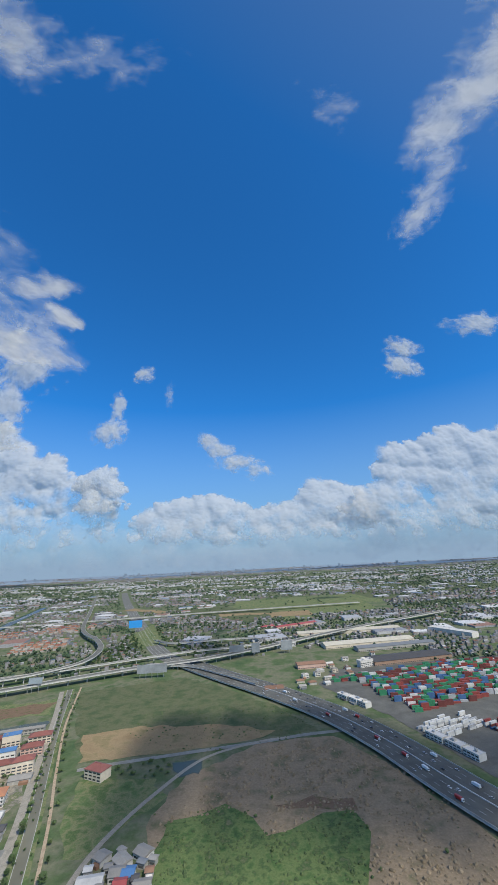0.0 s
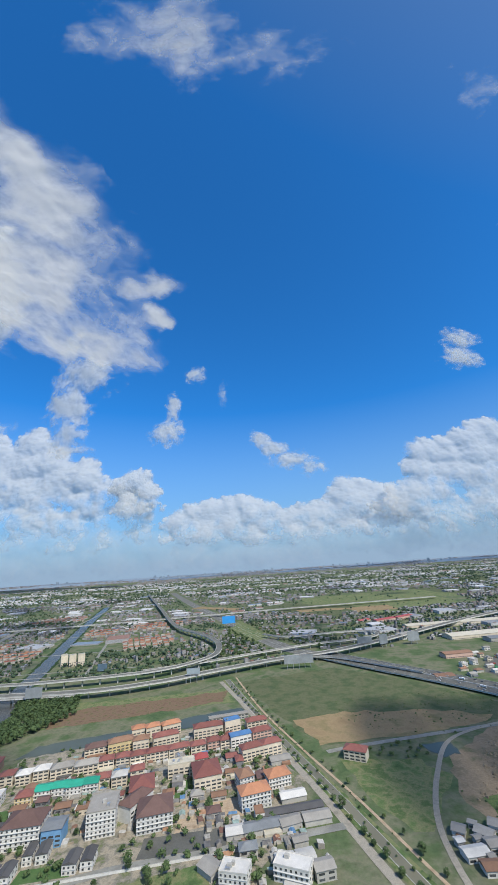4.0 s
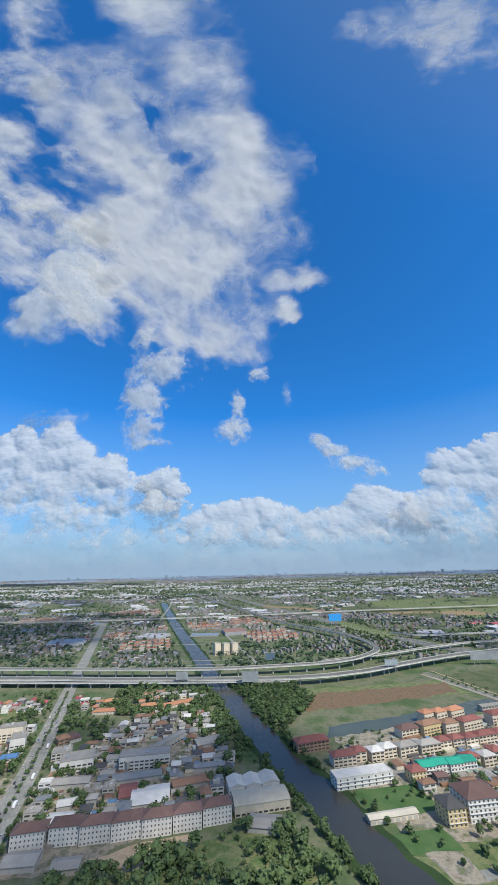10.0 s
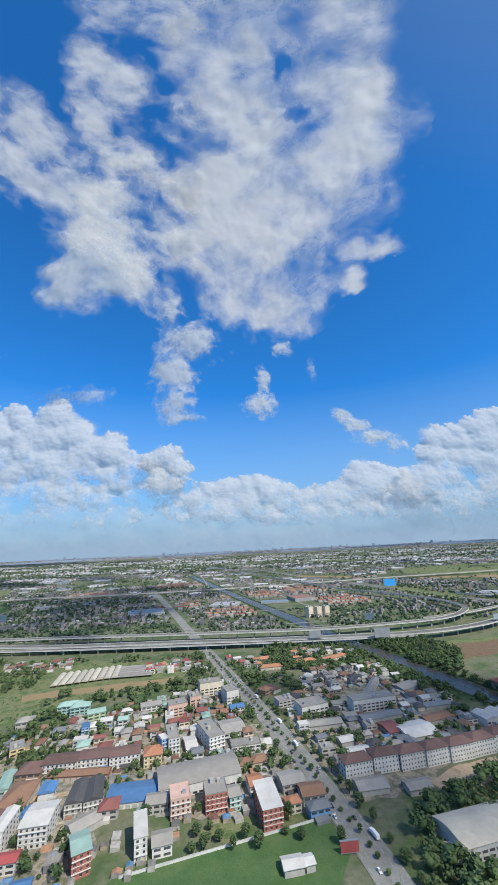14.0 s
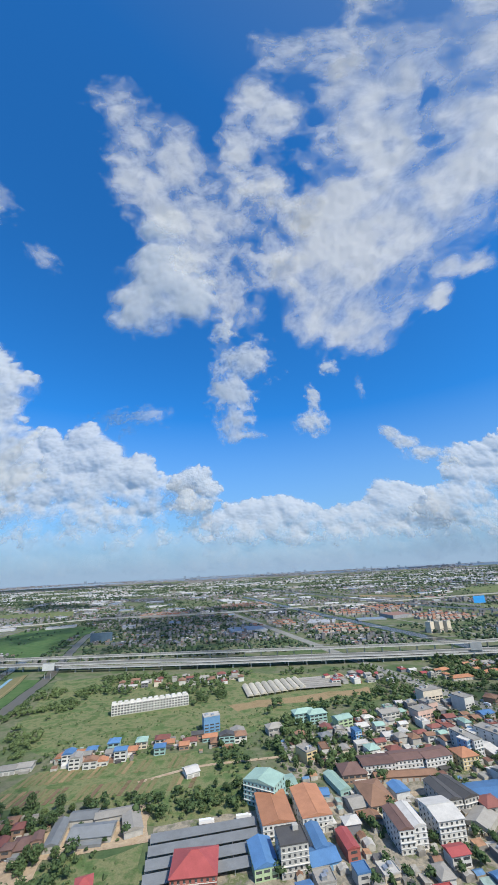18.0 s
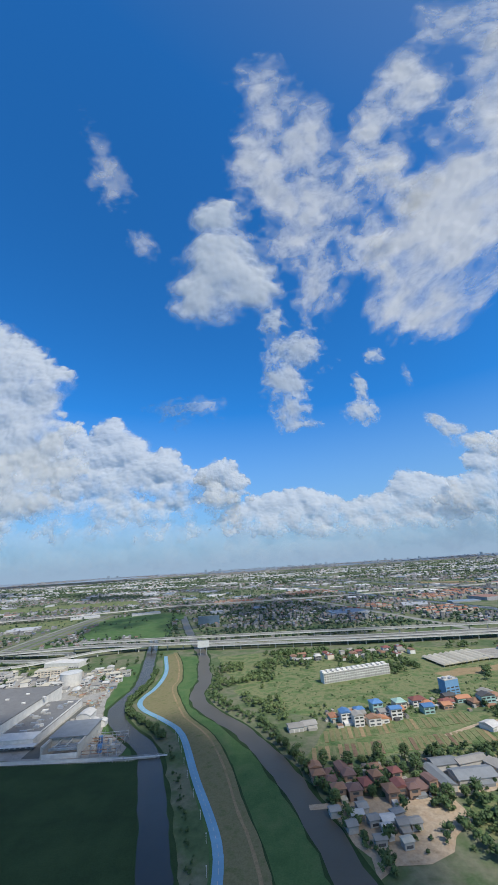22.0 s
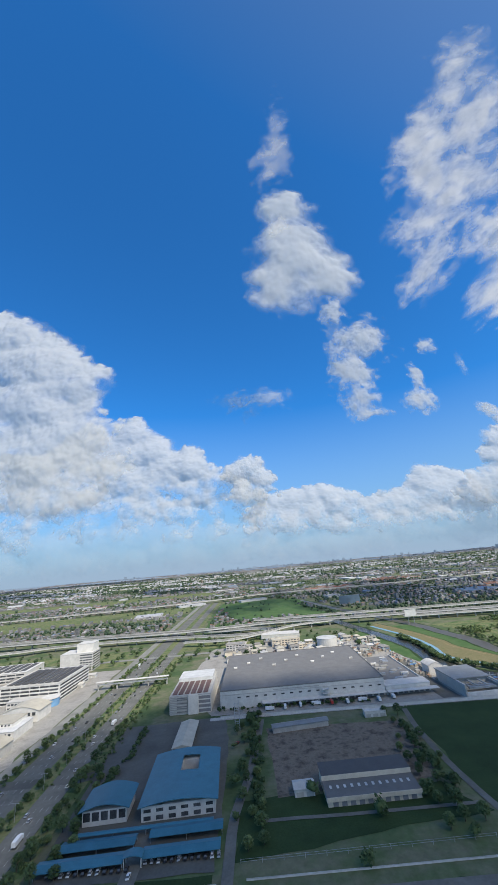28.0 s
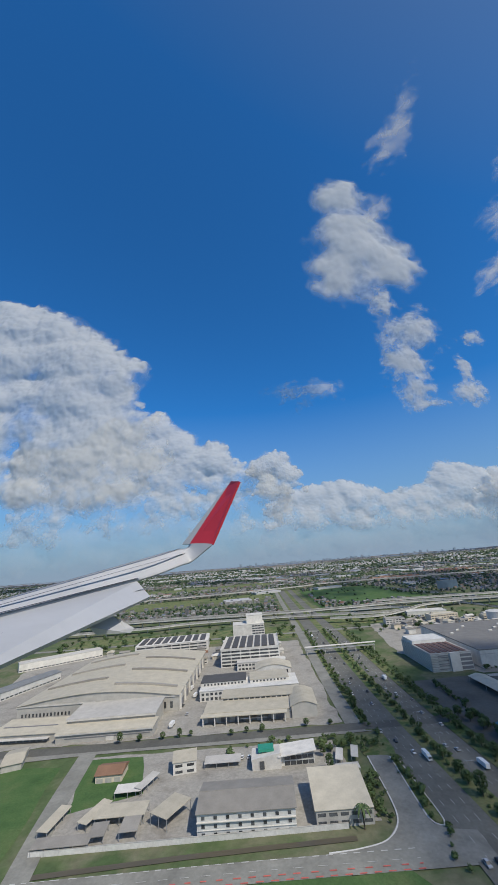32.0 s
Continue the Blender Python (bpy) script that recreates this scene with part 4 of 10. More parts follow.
# ---- elevated roads ----
def viaduct(line, half, z, label, pier_gap=34.0, twin=False, rail=1.0, z_end=None, reach=(-3400, 900)):
    """Deck, parapets and piers of one elevated road."""
    v = thing("viaduct", line[0][0], line[0][1], 0, 0, label, "elevated road")
    o = Vector((line[0][0], line[0][1], 0))
    local = [(p[0] - o.x, p[1] - o.y) for p in line]
    part("deck", ribbon(local, half, half, z, 12, 0, 1.6), M_CONC_LIGHT, v, "pale concrete deck")
    part("roadway", ribbon(local, half - 0.6, half - 0.6, z + 0.06, 12), M_DECK, v, "worn asphalt roadway")
    for s in (1, -1):
        part("parapet", ribbon(local, s * half if s > 0 else -half + 0.45, -half + 0.45 if s > 0 else half, z + rail, 12, 0, rail + 0.3), M_CONC, v)
    pier = Build().box(-1.1, -1.1, 0, 1.1, 1.1, z - 2.6)
    pier.add([(-1.1, -1.1, z - 2.6), (1.1, -1.1, z - 2.6), (1.1, 1.1, z - 2.6), (-1.1, 1.1, z - 2.6), (-1.1, -half * 0.8, z - 1.5), (1.1, -half * 0.8, z - 1.5), (1.1, half * 0.8, z - 1.5), (-1.1, half * 0.8, z - 1.5)],
             [(4, 5, 6, 7), (0, 1, 5, 4), (1, 2, 6, 5), (2, 3, 7, 6), (3, 0, 4, 7)])
    me, run = pier.mesh("pier"), 0.0
    ps = spline(local, 3.0)
    for a, b in zip(ps, ps[1:]):
        run += (b - a).length
        wx, wy = a.x + o.x, a.y + o.y
        if run > pier_gap and -2900 < wx < 450 and wy < 1450:
            run = 0.0
            part("pier", me, M_CONC, v, at=pose(a.x, a.y, 0, 0, 0, math.degrees(math.atan2(b.y - a.y, b.x - a.x))))
    return v


viaduct(EXPRESSWAY, 9.5, 12.0, "pale concrete expressway viaduct on piers")
viaduct(EXPRESSWAY_BACK, 7.5, 14.0, "second expressway deck that curves away")
viaduct(RAMP_EAST, 5.0, 9.5, "curving concrete interchange ramp", 40)
viaduct(RAMP_MOTORWAY, 5.0, 8.5, "concrete ramp down to the motorway", 40)
viaduct(LOOP_WEST, 7.0, 8.0, "looping concrete interchange ramp", 40)
viaduct(RAMP_WEST, 4.5, 9.0, "curving concrete ramp on piers", 40)
viaduct(FAR_EXPRESSWAY, 9.0, 10.0, "far concrete expressway viaduct", 60)
viaduct([(-1640, 836), (-1300, 800), (-900, 775), (-640, 770)], 5.0, 9.0, "lower frontage deck of the expressway", 34)
viaduct(MOTORWAY[:9], 27.0, 4.5, "broad dark motorway on low piers", 22)
road("motorway", MOTORWAY[7:], 24, 24, 0.3, M_DECK, "grey motorway running into the distance", step=30)
structure("roadway", ribbon([(x, y, 4.62) for x, y in MOTORWAY[:9]], 25.5, 25.5, 0, 12), M_ASPH, "dark asphalt lanes of the motorway", "road")
tagged(part("median_barrier", ribbon([(x, y, 5.5) for x, y in MOTORWAY[:9]], 0.4, 0.4, 0, 12, 0, 0.9), M_CONC_LIGHT), "concrete median barrier of the motorway", "barrier", kind="structure")
for off in (21, 12, 1.2, -1.2, -12, -21):
    dashes(MOTORWAY[7:12], off, 9, 5, 0.35, 0.62, M_LINE, "pale lane lines on the motorway")
for off in (18, 10, -10, -18):
    dashes(MOTORWAY[:9], off, 6, 9, 0.18, 4.65, M_LINE, "white lane dashes on the motorway")
# footbridge over the avenue
fb = thing("footbridge", -2106, 545, 0, 2, "white covered footbridge across the avenue", "footbridge")
part("deck", Build().box(-45, -2, 6.0, 45, 2, 6.5), M_CONC_LIGHT, fb)
part("roof", Build().roof(92, 4, 9.2, 0.8), ROOF["white"], fb)
part("railing", Build().box(-45, -2.1, 6.5, 45, -1.9, 7.6), M_METAL, fb)
for px in (-44, -20, 0, 20, 44):
    part("pier", Build().box(px - 0.6, -1, 0, px + 0.6, 1, 6), M_CONC, fb)
# weir across the canal
wr = thing("weir", -1645, 403, 0, 92, "low concrete weir with a narrow walkway across the canal", "weir")
part("wall", Build().box(-0.8, -15, 0, 0.8, 15, 1.3), M_CONC, wr)
part("walkway", Build().box(-1.0, -25, 1.3, 1.0, 25, 1.7), M_CONC_LIGHT, wr)
for ry in (-1, 1):
    part("railing", Build().box(ry * 0.9 - 0.06, -25, 2.6, ry * 0.9 + 0.06, 25, 2.72), M_METAL, wr)
    for i in range(6):
        part("post", Build().box(ry * 0.9 - 0.07, -25 + 9.98 * i, 1.7, ry * 0.9 + 0.07, -24.86 + 9.98 * i, 2.6), M_METAL, wr)


# ---- buildings ----
STOREY = 3.1
WINDOW = {}


def window_mesh(w=1.3, h=1.35):
    key = (w, h)
    if key not in WINDOW:
        b = Build()
        b.box(-w / 2, -0.10, 0, w / 2, 0.02, h)
        b.box(-w / 2 - 0.08, -0.14, -0.12, w / 2 + 0.08, 0.0, -0.02)
        me = b.mesh("window")
        me.materials.append(M_GLASS), me.materials.append(M_FRAME)
        for p in me.polygons:
            p.material_index = 1 if p.index >= 6 else 0
        WINDOW[key] = me
    return WINDOW[key]


HOUSES = []


def house(x, y, rot, w, d, floors, wall, roof, kind, detail, label):
    rnd = random.Random(int(x * 7 + y * 13))
    name = "warehouse" if max(w, d) > 60 or "hall" in label or "warehouse" in label else "workshop" if floors == 1 and "house" not in label else "apartment_building" if floors >= 4 else "house"
    if name == "house" and detail == 0:
        name = "cottage" if floors == 1 else "shophouse" if kind == "flat" or "shop" in label else name
    h = floors * STOREY + (1.0 if floors == 1 else 0.4)
    if "factory hall" in label:
        h = 16.0
    elif name == "warehouse":
        h = max(h, 8.0)
    if len(label.split()) < 4:
        label += " beside the factory road"
    t = thing(name, x, y, 0, rot, label, name.replace("_", " "))
    HOUSES.append((x, y, max(w, d) / 2))
    roof_mat = ROOF.get(roof, WALL.get(roof))
    part("wall", Build().box(-w / 2, -d / 2, 0, w / 2, d / 2, h), WALL[wall], t)
    rb = Build()
    turn = kind == "gabley"
    rw, rd = (d, w) if turn else (w, d)
    over = 0.35 if turn else 0.7
    if kind == "hip":
        rb.roof(rw, rd, h, min(rw, rd) * 0.24, 0.8, min(rw, rd) * 0.5 + 0.4)
    elif kind in ("gable", "gabley"):
        rb.roof(rw, rd, h, rd * (0.16 if rd < 18 else 0.09), over, 0.0)
    elif kind == "vault":
        rb.vault(rw, rd, h, rd * (0.10 if rd < 60 else 0.055))
    elif kind == "shed":
        a, b = w / 2 + 0.5, d / 2 + 0.5
        rb.add([(-a, -b, h), (a, -b, h), (a, b, h + d * 0.12), (-a, b, h + d * 0.12), (-a, -b, h + 0.25), (a, -b, h + 0.25), (a, b, h + d * 0.12 + 0.25), (-a, b, h + d * 0.12 + 0.25)],
               [(3, 2, 1, 0), (4, 5, 6, 7), (0, 1, 5, 4), (1, 2, 6, 5), (2, 3, 7, 6), (3, 0, 4, 7)])
    else:
        a, b, p = w / 2 + 0.15, d / 2 + 0.15, 0.9
        rb.box(-a, -b, h, a, b, h + 0.3)
        for q in ((-a, -b, a, -b + 0.3), (-a, b - 0.3, a, b), (-a, -b + 0.3, -a + 0.3, b - 0.3), (a - 0.3, -b + 0.3, a, b - 0.3)):
            rb.box(q[0], q[1], h + 0.3, q[2], q[3], h + p)
    rp = part("roof", rb, roof_mat, t)
    if turn:
        rp.matrix_basis = pose(0, 0, 0, 0, 0, 90)
    if kind in ("gable", "gabley", "hip") and min(w, d) < 40:
        rise = min(rw, rd) * 0.24 if kind == "hip" else rd * (0.16 if rd < 18 else 0.09)
        setb = min(rw, rd) * 0.5 + 0.4 if kind == "hip" else 0.0
        ln = rw / 2 + (0.8 if kind == "hip" else over) - setb
        if ln > 0.8 and detail:
            part("ridge_cap", Build().box(-ln, -0.22, h + rise + 0.2, ln, 0.22, h + rise + 0.36), roof_mat, rp)
    if kind == "flat" and min(w, d) > 9 and max(w, d) < 60:
        for _ in range(rnd.randint(1, 3)):
            bw, bd, bh = rnd.uniform(2, 4), rnd.uniform(2, 4), rnd.uniform(1.2, 2.8)
            bx, by = rnd.uniform(-w / 2 + 3, w / 2 - 3), rnd.uniform(-d / 2 + 3, d / 2 - 3)
            part("roof_room" if bh > 2 else "water_tank", Build().box(bx - bw / 2, by - bd / 2, h + 0.3, bx + bw / 2, by + bd / 2, h + 0.3 + bh), WALL["grey"] if bh > 2 else M_METAL, t)
    if detail and floors >= 2 and max(w, d) < 110 and (y < 480 or detail == 2):
        n = max(2, int(w / (3.4 if detail == 1 else 2.9)))
        n = min(n, 8)
        me = window_mesh(min(1.6, w / n * 0.42), 1.35) if detail == 1 else window_mesh(1.0, 1.15)
        for f in range(floors):
            for i in range(n):
                part("window", me, M_GLASS, t, at=pose(-w / 2 + w * (i + 0.5) / n, -d / 2, f * STOREY + 1.1))
            if detail == 1 and f and floors <= 6:
                part("ledge", Build().box(-w / 2 - 0.1, -d / 2 - (0.9 if rnd.random() < 0.5 else 0.35), f * STOREY + 0.2, w / 2 + 0.1, -d / 2, f * STOREY + 0.45), WALL["white" if wall != "white" else "pale"], t)
        ns, side = min(5, max(1, int(d / 4.5))), Build()
        for f in range(floors):
            for i in range(ns):
                cy = -d / 2 + d * (i + 0.5) / ns
                side.box(w / 2 - 0.02, cy - 0.7, f * STOREY + 1.1, w / 2 + 0.08, cy + 0.7, f * STOREY + 2.5)
                side.box(-w / 2 - 0.08, cy - 0.7, f * STOREY + 1.1, -w / 2 + 0.02, cy + 0.7, f * STOREY + 2.5)
        tagged(part("side_glazing", side, M_GLASS, t), kind="stuff")
    elif max(w, d) < 100 or "hall" not in label:
        for f in range(1 if max(w, d) > 60 else min(floors, 3)):
            z0 = f * STOREY + 1.0
            seg = max(1, int(w / 5))
            b = Build()
            for i in range(seg):
                cx = -w / 2 + w * (i + 0.5) / seg
                ww = min(w / seg * 0.36, 2.2)
                b.box(cx - ww, -d / 2 - 0.06, z0 if name != "workshop" else 0.1, cx + ww, -d / 2 + 0.02, z0 + 1.4 if name != "workshop" else 2.6)
            tagged(part("glazing" if name != "workshop" else "shutter", b, M_GLASS if name != "workshop" else WALL["grey"], t), kind="stuff")
    if name in ("house", "cottage", "shophouse", "workshop") and max(w, d) < 32 and rnd.random() < 0.36:
        # a low lean-to of sheet metal against one wall
        aw, ad, side = rnd.uniform(0.4, 0.9) * w, rnd.uniform(2.5, 5), rnd.choice((-1, -1, 1))
        ax, y0, hh = rnd.uniform(-0.5, 0.5) * (w - aw), side * (d / 2 + 0.02), min(2.7, h * 0.7)
        y1 = y0 + side * ad
        lo, hi = (y1, y0) if side < 0 else (y0, y1)
        za, zb = (hh - 0.5, hh + 0.2) if side < 0 else (hh + 0.2, hh - 0.5)
        lean = Build().add([(ax - aw / 2, lo, 0), (ax + aw / 2, lo, 0), (ax + aw / 2, hi, 0), (ax - aw / 2, hi, 0), (ax - aw / 2, lo, za), (ax + aw / 2, lo, za), (ax + aw / 2, hi, zb), (ax - aw / 2, hi, zb)],
                           [(4, 5, 6, 7), (0, 1, 5, 4), (1, 2, 6, 5), (2, 3, 7, 6), (3, 0, 4, 7)])
        part("lean_to", lean, ROOF[rnd.choice(("grey", "rust", "steel", "white", "dark", "cream"))], t)
    return t


house(-634, 528, 17, 40.1, 16, 3, "brown", "maroon", "hip", 1, "walk-up apartment block with a hipped tile roof in the housing estate")
house(-604, 492, 13, 26.5, 14, 3, "cream", "maroon", "hip", 1, "walk-up apartment block with a hipped tile roof in the housing estate")
house(-585, 501, 14, 14.4, 14, 3, "cream", "maroon", "hip", 1, "walk-up apartment block with a hipped tile roof in the housing estate")
house(-566, 501, 14, 15.0, 14, 3, "cream", "white", "hip", 1, "walk-up apartment block with a hipped tile roof in the housing estate")
house(-550, 509, 16, 16.4, 14, 3, "cream", "white", "hip", 1, "walk-up apartment block with a hipped tile roof in the housing estate")
house(-528, 512, 19, 23.5, 14, 3, "cream", "grey", "hip", 1, "walk-up apartment block with a hipped tile roof in the housing estate")
house(-501, 516, 15, 26.0, 14, 3, "cream", "grey", "hip", 1, "walk-up apartment block with a hipped tile roof in the housing estate")
house(-508, 559, 19, 28.1, 15, 3, "cream", "brown", "hip", 1, "walk-up apartment block with a hipped tile roof in the housing estate")
house(-479, 563, 22, 30.5, 15, 4, "yellow", "rust", "hip", 1, "walk-up apartment block with a hipped tile roof in the housing estate")
house(-481, 524, 17, 17.0, 13, 3, "cream", "maroon", "hip", 1, "walk-up apartment block with a hipped tile roof in the housing estate")
house(-463, 529, 15, 15.6, 13, 3, "cream", "maroon", "hip", 1, "walk-up apartment block with a hipped tile roof in the housing estate")
house(-453, 565, 17, 20.0, 14, 4, "cream", "rust", "hip", 1, "walk-up apartment block with a hipped tile roof in the housing estate")
house(-468, 599, 23, 17.3, 14, 4, "cream", "orange", "hip", 1, "walk-up apartment block with a hipped tile roof in the housing estate")
house(-449, 603, 25, 19.3, 14, 4, "cream", "orange", "hip", 1, "walk-up apartment block with a hipped tile roof in the housing estate")
house(-425, 609, 26, 25.1, 14, 4, "cream", "orange", "hip", 1, "walk-up apartment block with a hipped tile roof in the housing estate")
house(-423, 573, 22, 32.3, 14, 4, "cream", "maroon", "hip", 1, "walk-up apartment block with a hipped tile roof in the housing estate")
house(-446, 532, 17, 17.1, 13, 3, "cream", "maroon", "hip", 1, "walk-up apartment block with a hipped tile roof in the housing estate")
house(-424, 538, 16, 25.6, 13, 3, "cream", "maroon", "hip", 1, "walk-up apartment block with a hipped tile roof in the housing estate")
house(-399, 545, 18, 24.7, 13, 3, "cream", "maroon", "hip", 1, "walk-up apartment block with a hipped tile roof in the housing estate")
house(-376, 549, 17, 18.4, 13, 3, "cream", "maroon", "hip", 1, "walk-up apartment block with a hipped tile roof in the housing estate")
house(-358, 558, 17, 15.7, 13, 3, "pink", "maroon", "hip", 1, "walk-up apartment block with a hipped tile roof in the housing estate")
house(-341, 560, 18, 18.1, 13, 3, "cream", "maroon", "hip", 1, "walk-up apartment block with a hipped tile roof in the housing estate")
house(-370, 594, 15, 39.4, 15, 4, "cream", "maroon", "hip", 1, "walk-up apartment block with a hipped tile roof in the housing estate")
house(-305, 613, 17, 28.4, 14, 3, "cream", "maroon", "hip", 1, "walk-up apartment block with a hipped tile roof in the housing estate")
house(-298, 580, 20, 25.2, 14, 3, "pink", "maroon", "hip", 1, "walk-up apartment block with a hipped tile roof in the housing estate")
house(-308, 528, 22, 26.6, 14, 4, "cream", "maroon", "hip", 1, "walk-up apartment block with a hipped tile roof in the housing estate")
house(-285, 537, 21, 23.2, 14, 4, "cream", "maroon", "hip", 1, "walk-up apartment block with a hipped tile roof in the housing estate")
house(-469, 485, 16, 15.1, 13, 3, "cream", "maroon", "hip", 1, "walk-up apartment block with a hipped tile roof in the housing estate")
house(-451, 487, 15, 15.8, 13, 3, "cream", "white", "hip", 1, "walk-up apartment block with a hipped tile roof in the housing estate")
house(-435, 498, 17, 14.8, 13, 3, "cream", "maroon", "hip", 1, "walk-up apartment block with a hipped tile roof in the housing estate")
house(-418, 461, 16, 23.8, 30, 4, "cream", "maroon", "hip", 1, "walk-up apartment block with a hipped tile roof in the housing estate")
house(-367, 516, 17, 16.1, 13, 3, "cream", "red", "hip", 1, "walk-up apartment block with a hipped tile roof in the housing estate")
house(-355, 482, 16, 28.5, 34, 4, "cream", "maroon", "hip", 1, "walk-up apartment block with a hipped tile roof in the housing estate")
house(-533, 396, 9, 16.2, 20, 4, "yellow", "dark", "hip", 1, "walk-up apartment block with a hipped tile roof in the housing estate")
house(-538, 458, 13, 15.8, 14, 3, "yellow", "maroon", "hip", 1, "walk-up apartment block with a hipped tile roof in the housing estate")
house(-313, 468, 23, 15.5, 18, 4, "pale", "rust", "hip", 1, "walk-up apartment block with a hipped tile roof in the housing estate")
house(-302, 440, 17, 29.0, 18, 4, "pale", "orange", "hip", 1, "walk-up apartment block with a hipped tile roof in the housing estate")
house(-279, 473, 19, 24.1, 18, 3, "white", "orange", "hip", 1, "walk-up apartment block with a hipped tile roof in the housing estate")
house(-187, 515, -25, 24.9, 16, 3, "cream", "maroon", "hip", 1, "walk-up apartment block with a hipped tile roof in the housing estate")
house(-505, 406, 9, 32.9, 26, 5, "white", "brown", "hip", 1, "five-storey white block with deep balconies and a brown roof")
house(-393, 422, 14, 31.2, 30, 4, "pale", "brown", "hip", 1, "long grey apartment block with a brown hipped roof")
house(-416, 436, 65, 30.8, 16, 4, "pale", "brown", "hip", 0, "wing of flats with a brown hipped roof")
house(-593, 454, 13, 60.1, 16, 3, "white", "white", "flat", 1, "white commercial row with a flat roof and parapet")
house(-386, 500, 14, 29.5, 13, 4, "cream", "cream", "flat", 1, "cream apartment block with a flat roof")
house(-338, 601, 22, 21.7, 12, 5, "cream", "blue", "flat", 1, "narrow cream tower with a blue roof structure")
house(-324, 562, 20, 26.6, 13, 4, "white", "blue", "gable", 1, "white block with a pale blue roof")
house(-477, 403, 9, 16.8, 18, 4, "blue", "steel", "gable", 0, "blue-glazed building beside the white flats")
house(-440, 418, 13, 24.7, 30, 6, "white", "grey", "flat", 1, "white six-storey apartment house with dark balconies")
house(-504, 359, 5, 10.3, 16, 2, "white", "dark", "gabley", 1, "white two-storey townhouse with a dark slate-grey roof")
house(-492, 362, 8, 9.6, 16, 2, "white", "dark", "gabley", 1, "white two-storey townhouse with a dark slate-grey roof")
house(-445, 372, 5, 10.7, 16, 2, "white", "dark", "gabley", 1, "white two-storey townhouse with a dark slate-grey roof")
house(-433, 375, 8, 9.4, 16, 2, "white", "dark", "gabley", 1, "white two-storey townhouse with a dark slate-grey roof")
house(-486, 383, 11, 7.3, 16, 2, "white", "dark", "gabley", 1, "white two-storey townhouse with a dark slate-grey roof")
house(-475, 384, 13, 8.9, 16, 2, "white", "dark", "gabley", 1, "white two-storey townhouse with a dark slate-grey roof")
house(-266, 424, 11, 55.9, 10, 1, "grey", "dark", "gable", 0, "long low shed with a dark roof")
house(-287, 406, 10, 18.3, 13, 1, "grey", "steel", "gable", 0, "low workshop with a metal roof")
house(-270, 408, 18, 18.3, 13, 1, "grey", "grey", "gable", 0, "low workshop with a metal roof")
house(-246, 413, 11, 24.4, 13, 1, "grey", "grey", "gable", 0, "low workshop with a metal roof")
house(-318, 399, 10, 14.5, 13, 1, "grey", "white", "gable", 0, "low workshop with a metal roof")
house(-303, 402, 14, 15.7, 13, 1, "grey", "steel", "gable", 0, "low workshop with a metal roof")
house(-275, 516, 14, 23.3, 13, 1, "grey", "grey", "gable", 0, "low workshop with a metal roof")
house(-333, 361, -42, 16.4, 13, 1, "grey", "grey", "gable", 0, "low workshop with a metal roof")
house(-265, 446, 13, 24.6, 13, 1, "grey", "white", "gable", 0, "low workshop with a metal roof")
house(-313, 350, -12, 21.4, 14, 3, "white", "white", "flat", 1, "pale workshop with a white roof")
house(-270, 352, -20, 27.0, 14, 3, "white", "white", "flat", 1, "pale workshop with a white roof")
house(-276, 364, 7, 14.5, 14, 1, "white", "white", "vault", 0, "pale workshop with a white roof")
house(-260, 367, 12, 14.1, 14, 1, "white", "white", "vault", 0, "pale workshop with a white roof")
house(-582, 398, 12, 44.4, 8, 1, "cream", "cream", "gable", 0, "long low cream-roofed shed on the riverside lawn")
house(-347, 643, 15, 58.2, 10, 2, "grey", "grey", "gable", 0, "grey shed by the canal road")
house(-802, 1033, 32, 15.7, 14, 8, "cream", "cream", "flat", 0, "cream tower of flats beyond the expressway")
house(-780, 1031, 31, 15.8, 14, 8, "cream", "cream", "flat", 0, "cream tower of flats beyond the expressway")
house(-759, 1034, 31, 15.9, 14, 8, "cream", "cream", "flat", 0, "cream tower of flats beyond the expressway")
house(296, 1095, 8, 243.4, 45, 2, "cream", "cream", "gable", 0, "vast warehouse with a pale cream roof")
house(285, 1258, 4, 317.1, 40, 2, "cream", "cream", "gable", 0, "vast warehouse with a pale cream roof")
house(349, 1041, 9, 206.2, 30, 2, "grey", "steel", "gable", 0, "warehouse with a grey metal roof")
house(336, 928, 10, 182.7, 50, 2, "brown", "dark", "gable", 0, "wide dark-roofed warehouse by the container yard")
house(231, 892, 21, 32.4, 14, 4, "white", "white", "flat", 0, "white yard office")
house(556, 1158, -61, 133.1, 30, 4, "white", "white", "flat", 0, "white office block behind the warehouses")
house(81, 1111, 20, 47.9, 25, 4, "pale", "grey", "flat", 0, "grey block by the interchange")
house(43, 1417, 30, 47.7, 25, 1, "pink", "red", "gable", 0, "low building with a bright red roof")
house(106, 1386, 28, 84.2, 25, 1, "pink", "red", "gable", 0, "low building with a bright red roof")
house(181, 1422, 31, 72.6, 25, 1, "pink", "red", "gable", 0, "low building with a bright red roof")
house(117, 909, 6, 61.0, 25, 1, "pink", "rust", "gable", 0, "low building with a bright red roof")
house(30, 776, 3, 33.5, 25, 1, "pink", "rust", "gable", 0, "low building with a bright red roof")
house(144, 715, -59, 21.7, 12, 2, "white", "white", "flat", 0, "row of white site cabins by the motorway")
house(157, 696, -64, 19.1, 12, 2, "white", "white", "flat", 0, "row of white site cabins by the motorway")
house(167, 679, -65, 18.1, 12, 2, "white", "white", "flat", 0, "row of white site cabins by the motorway")
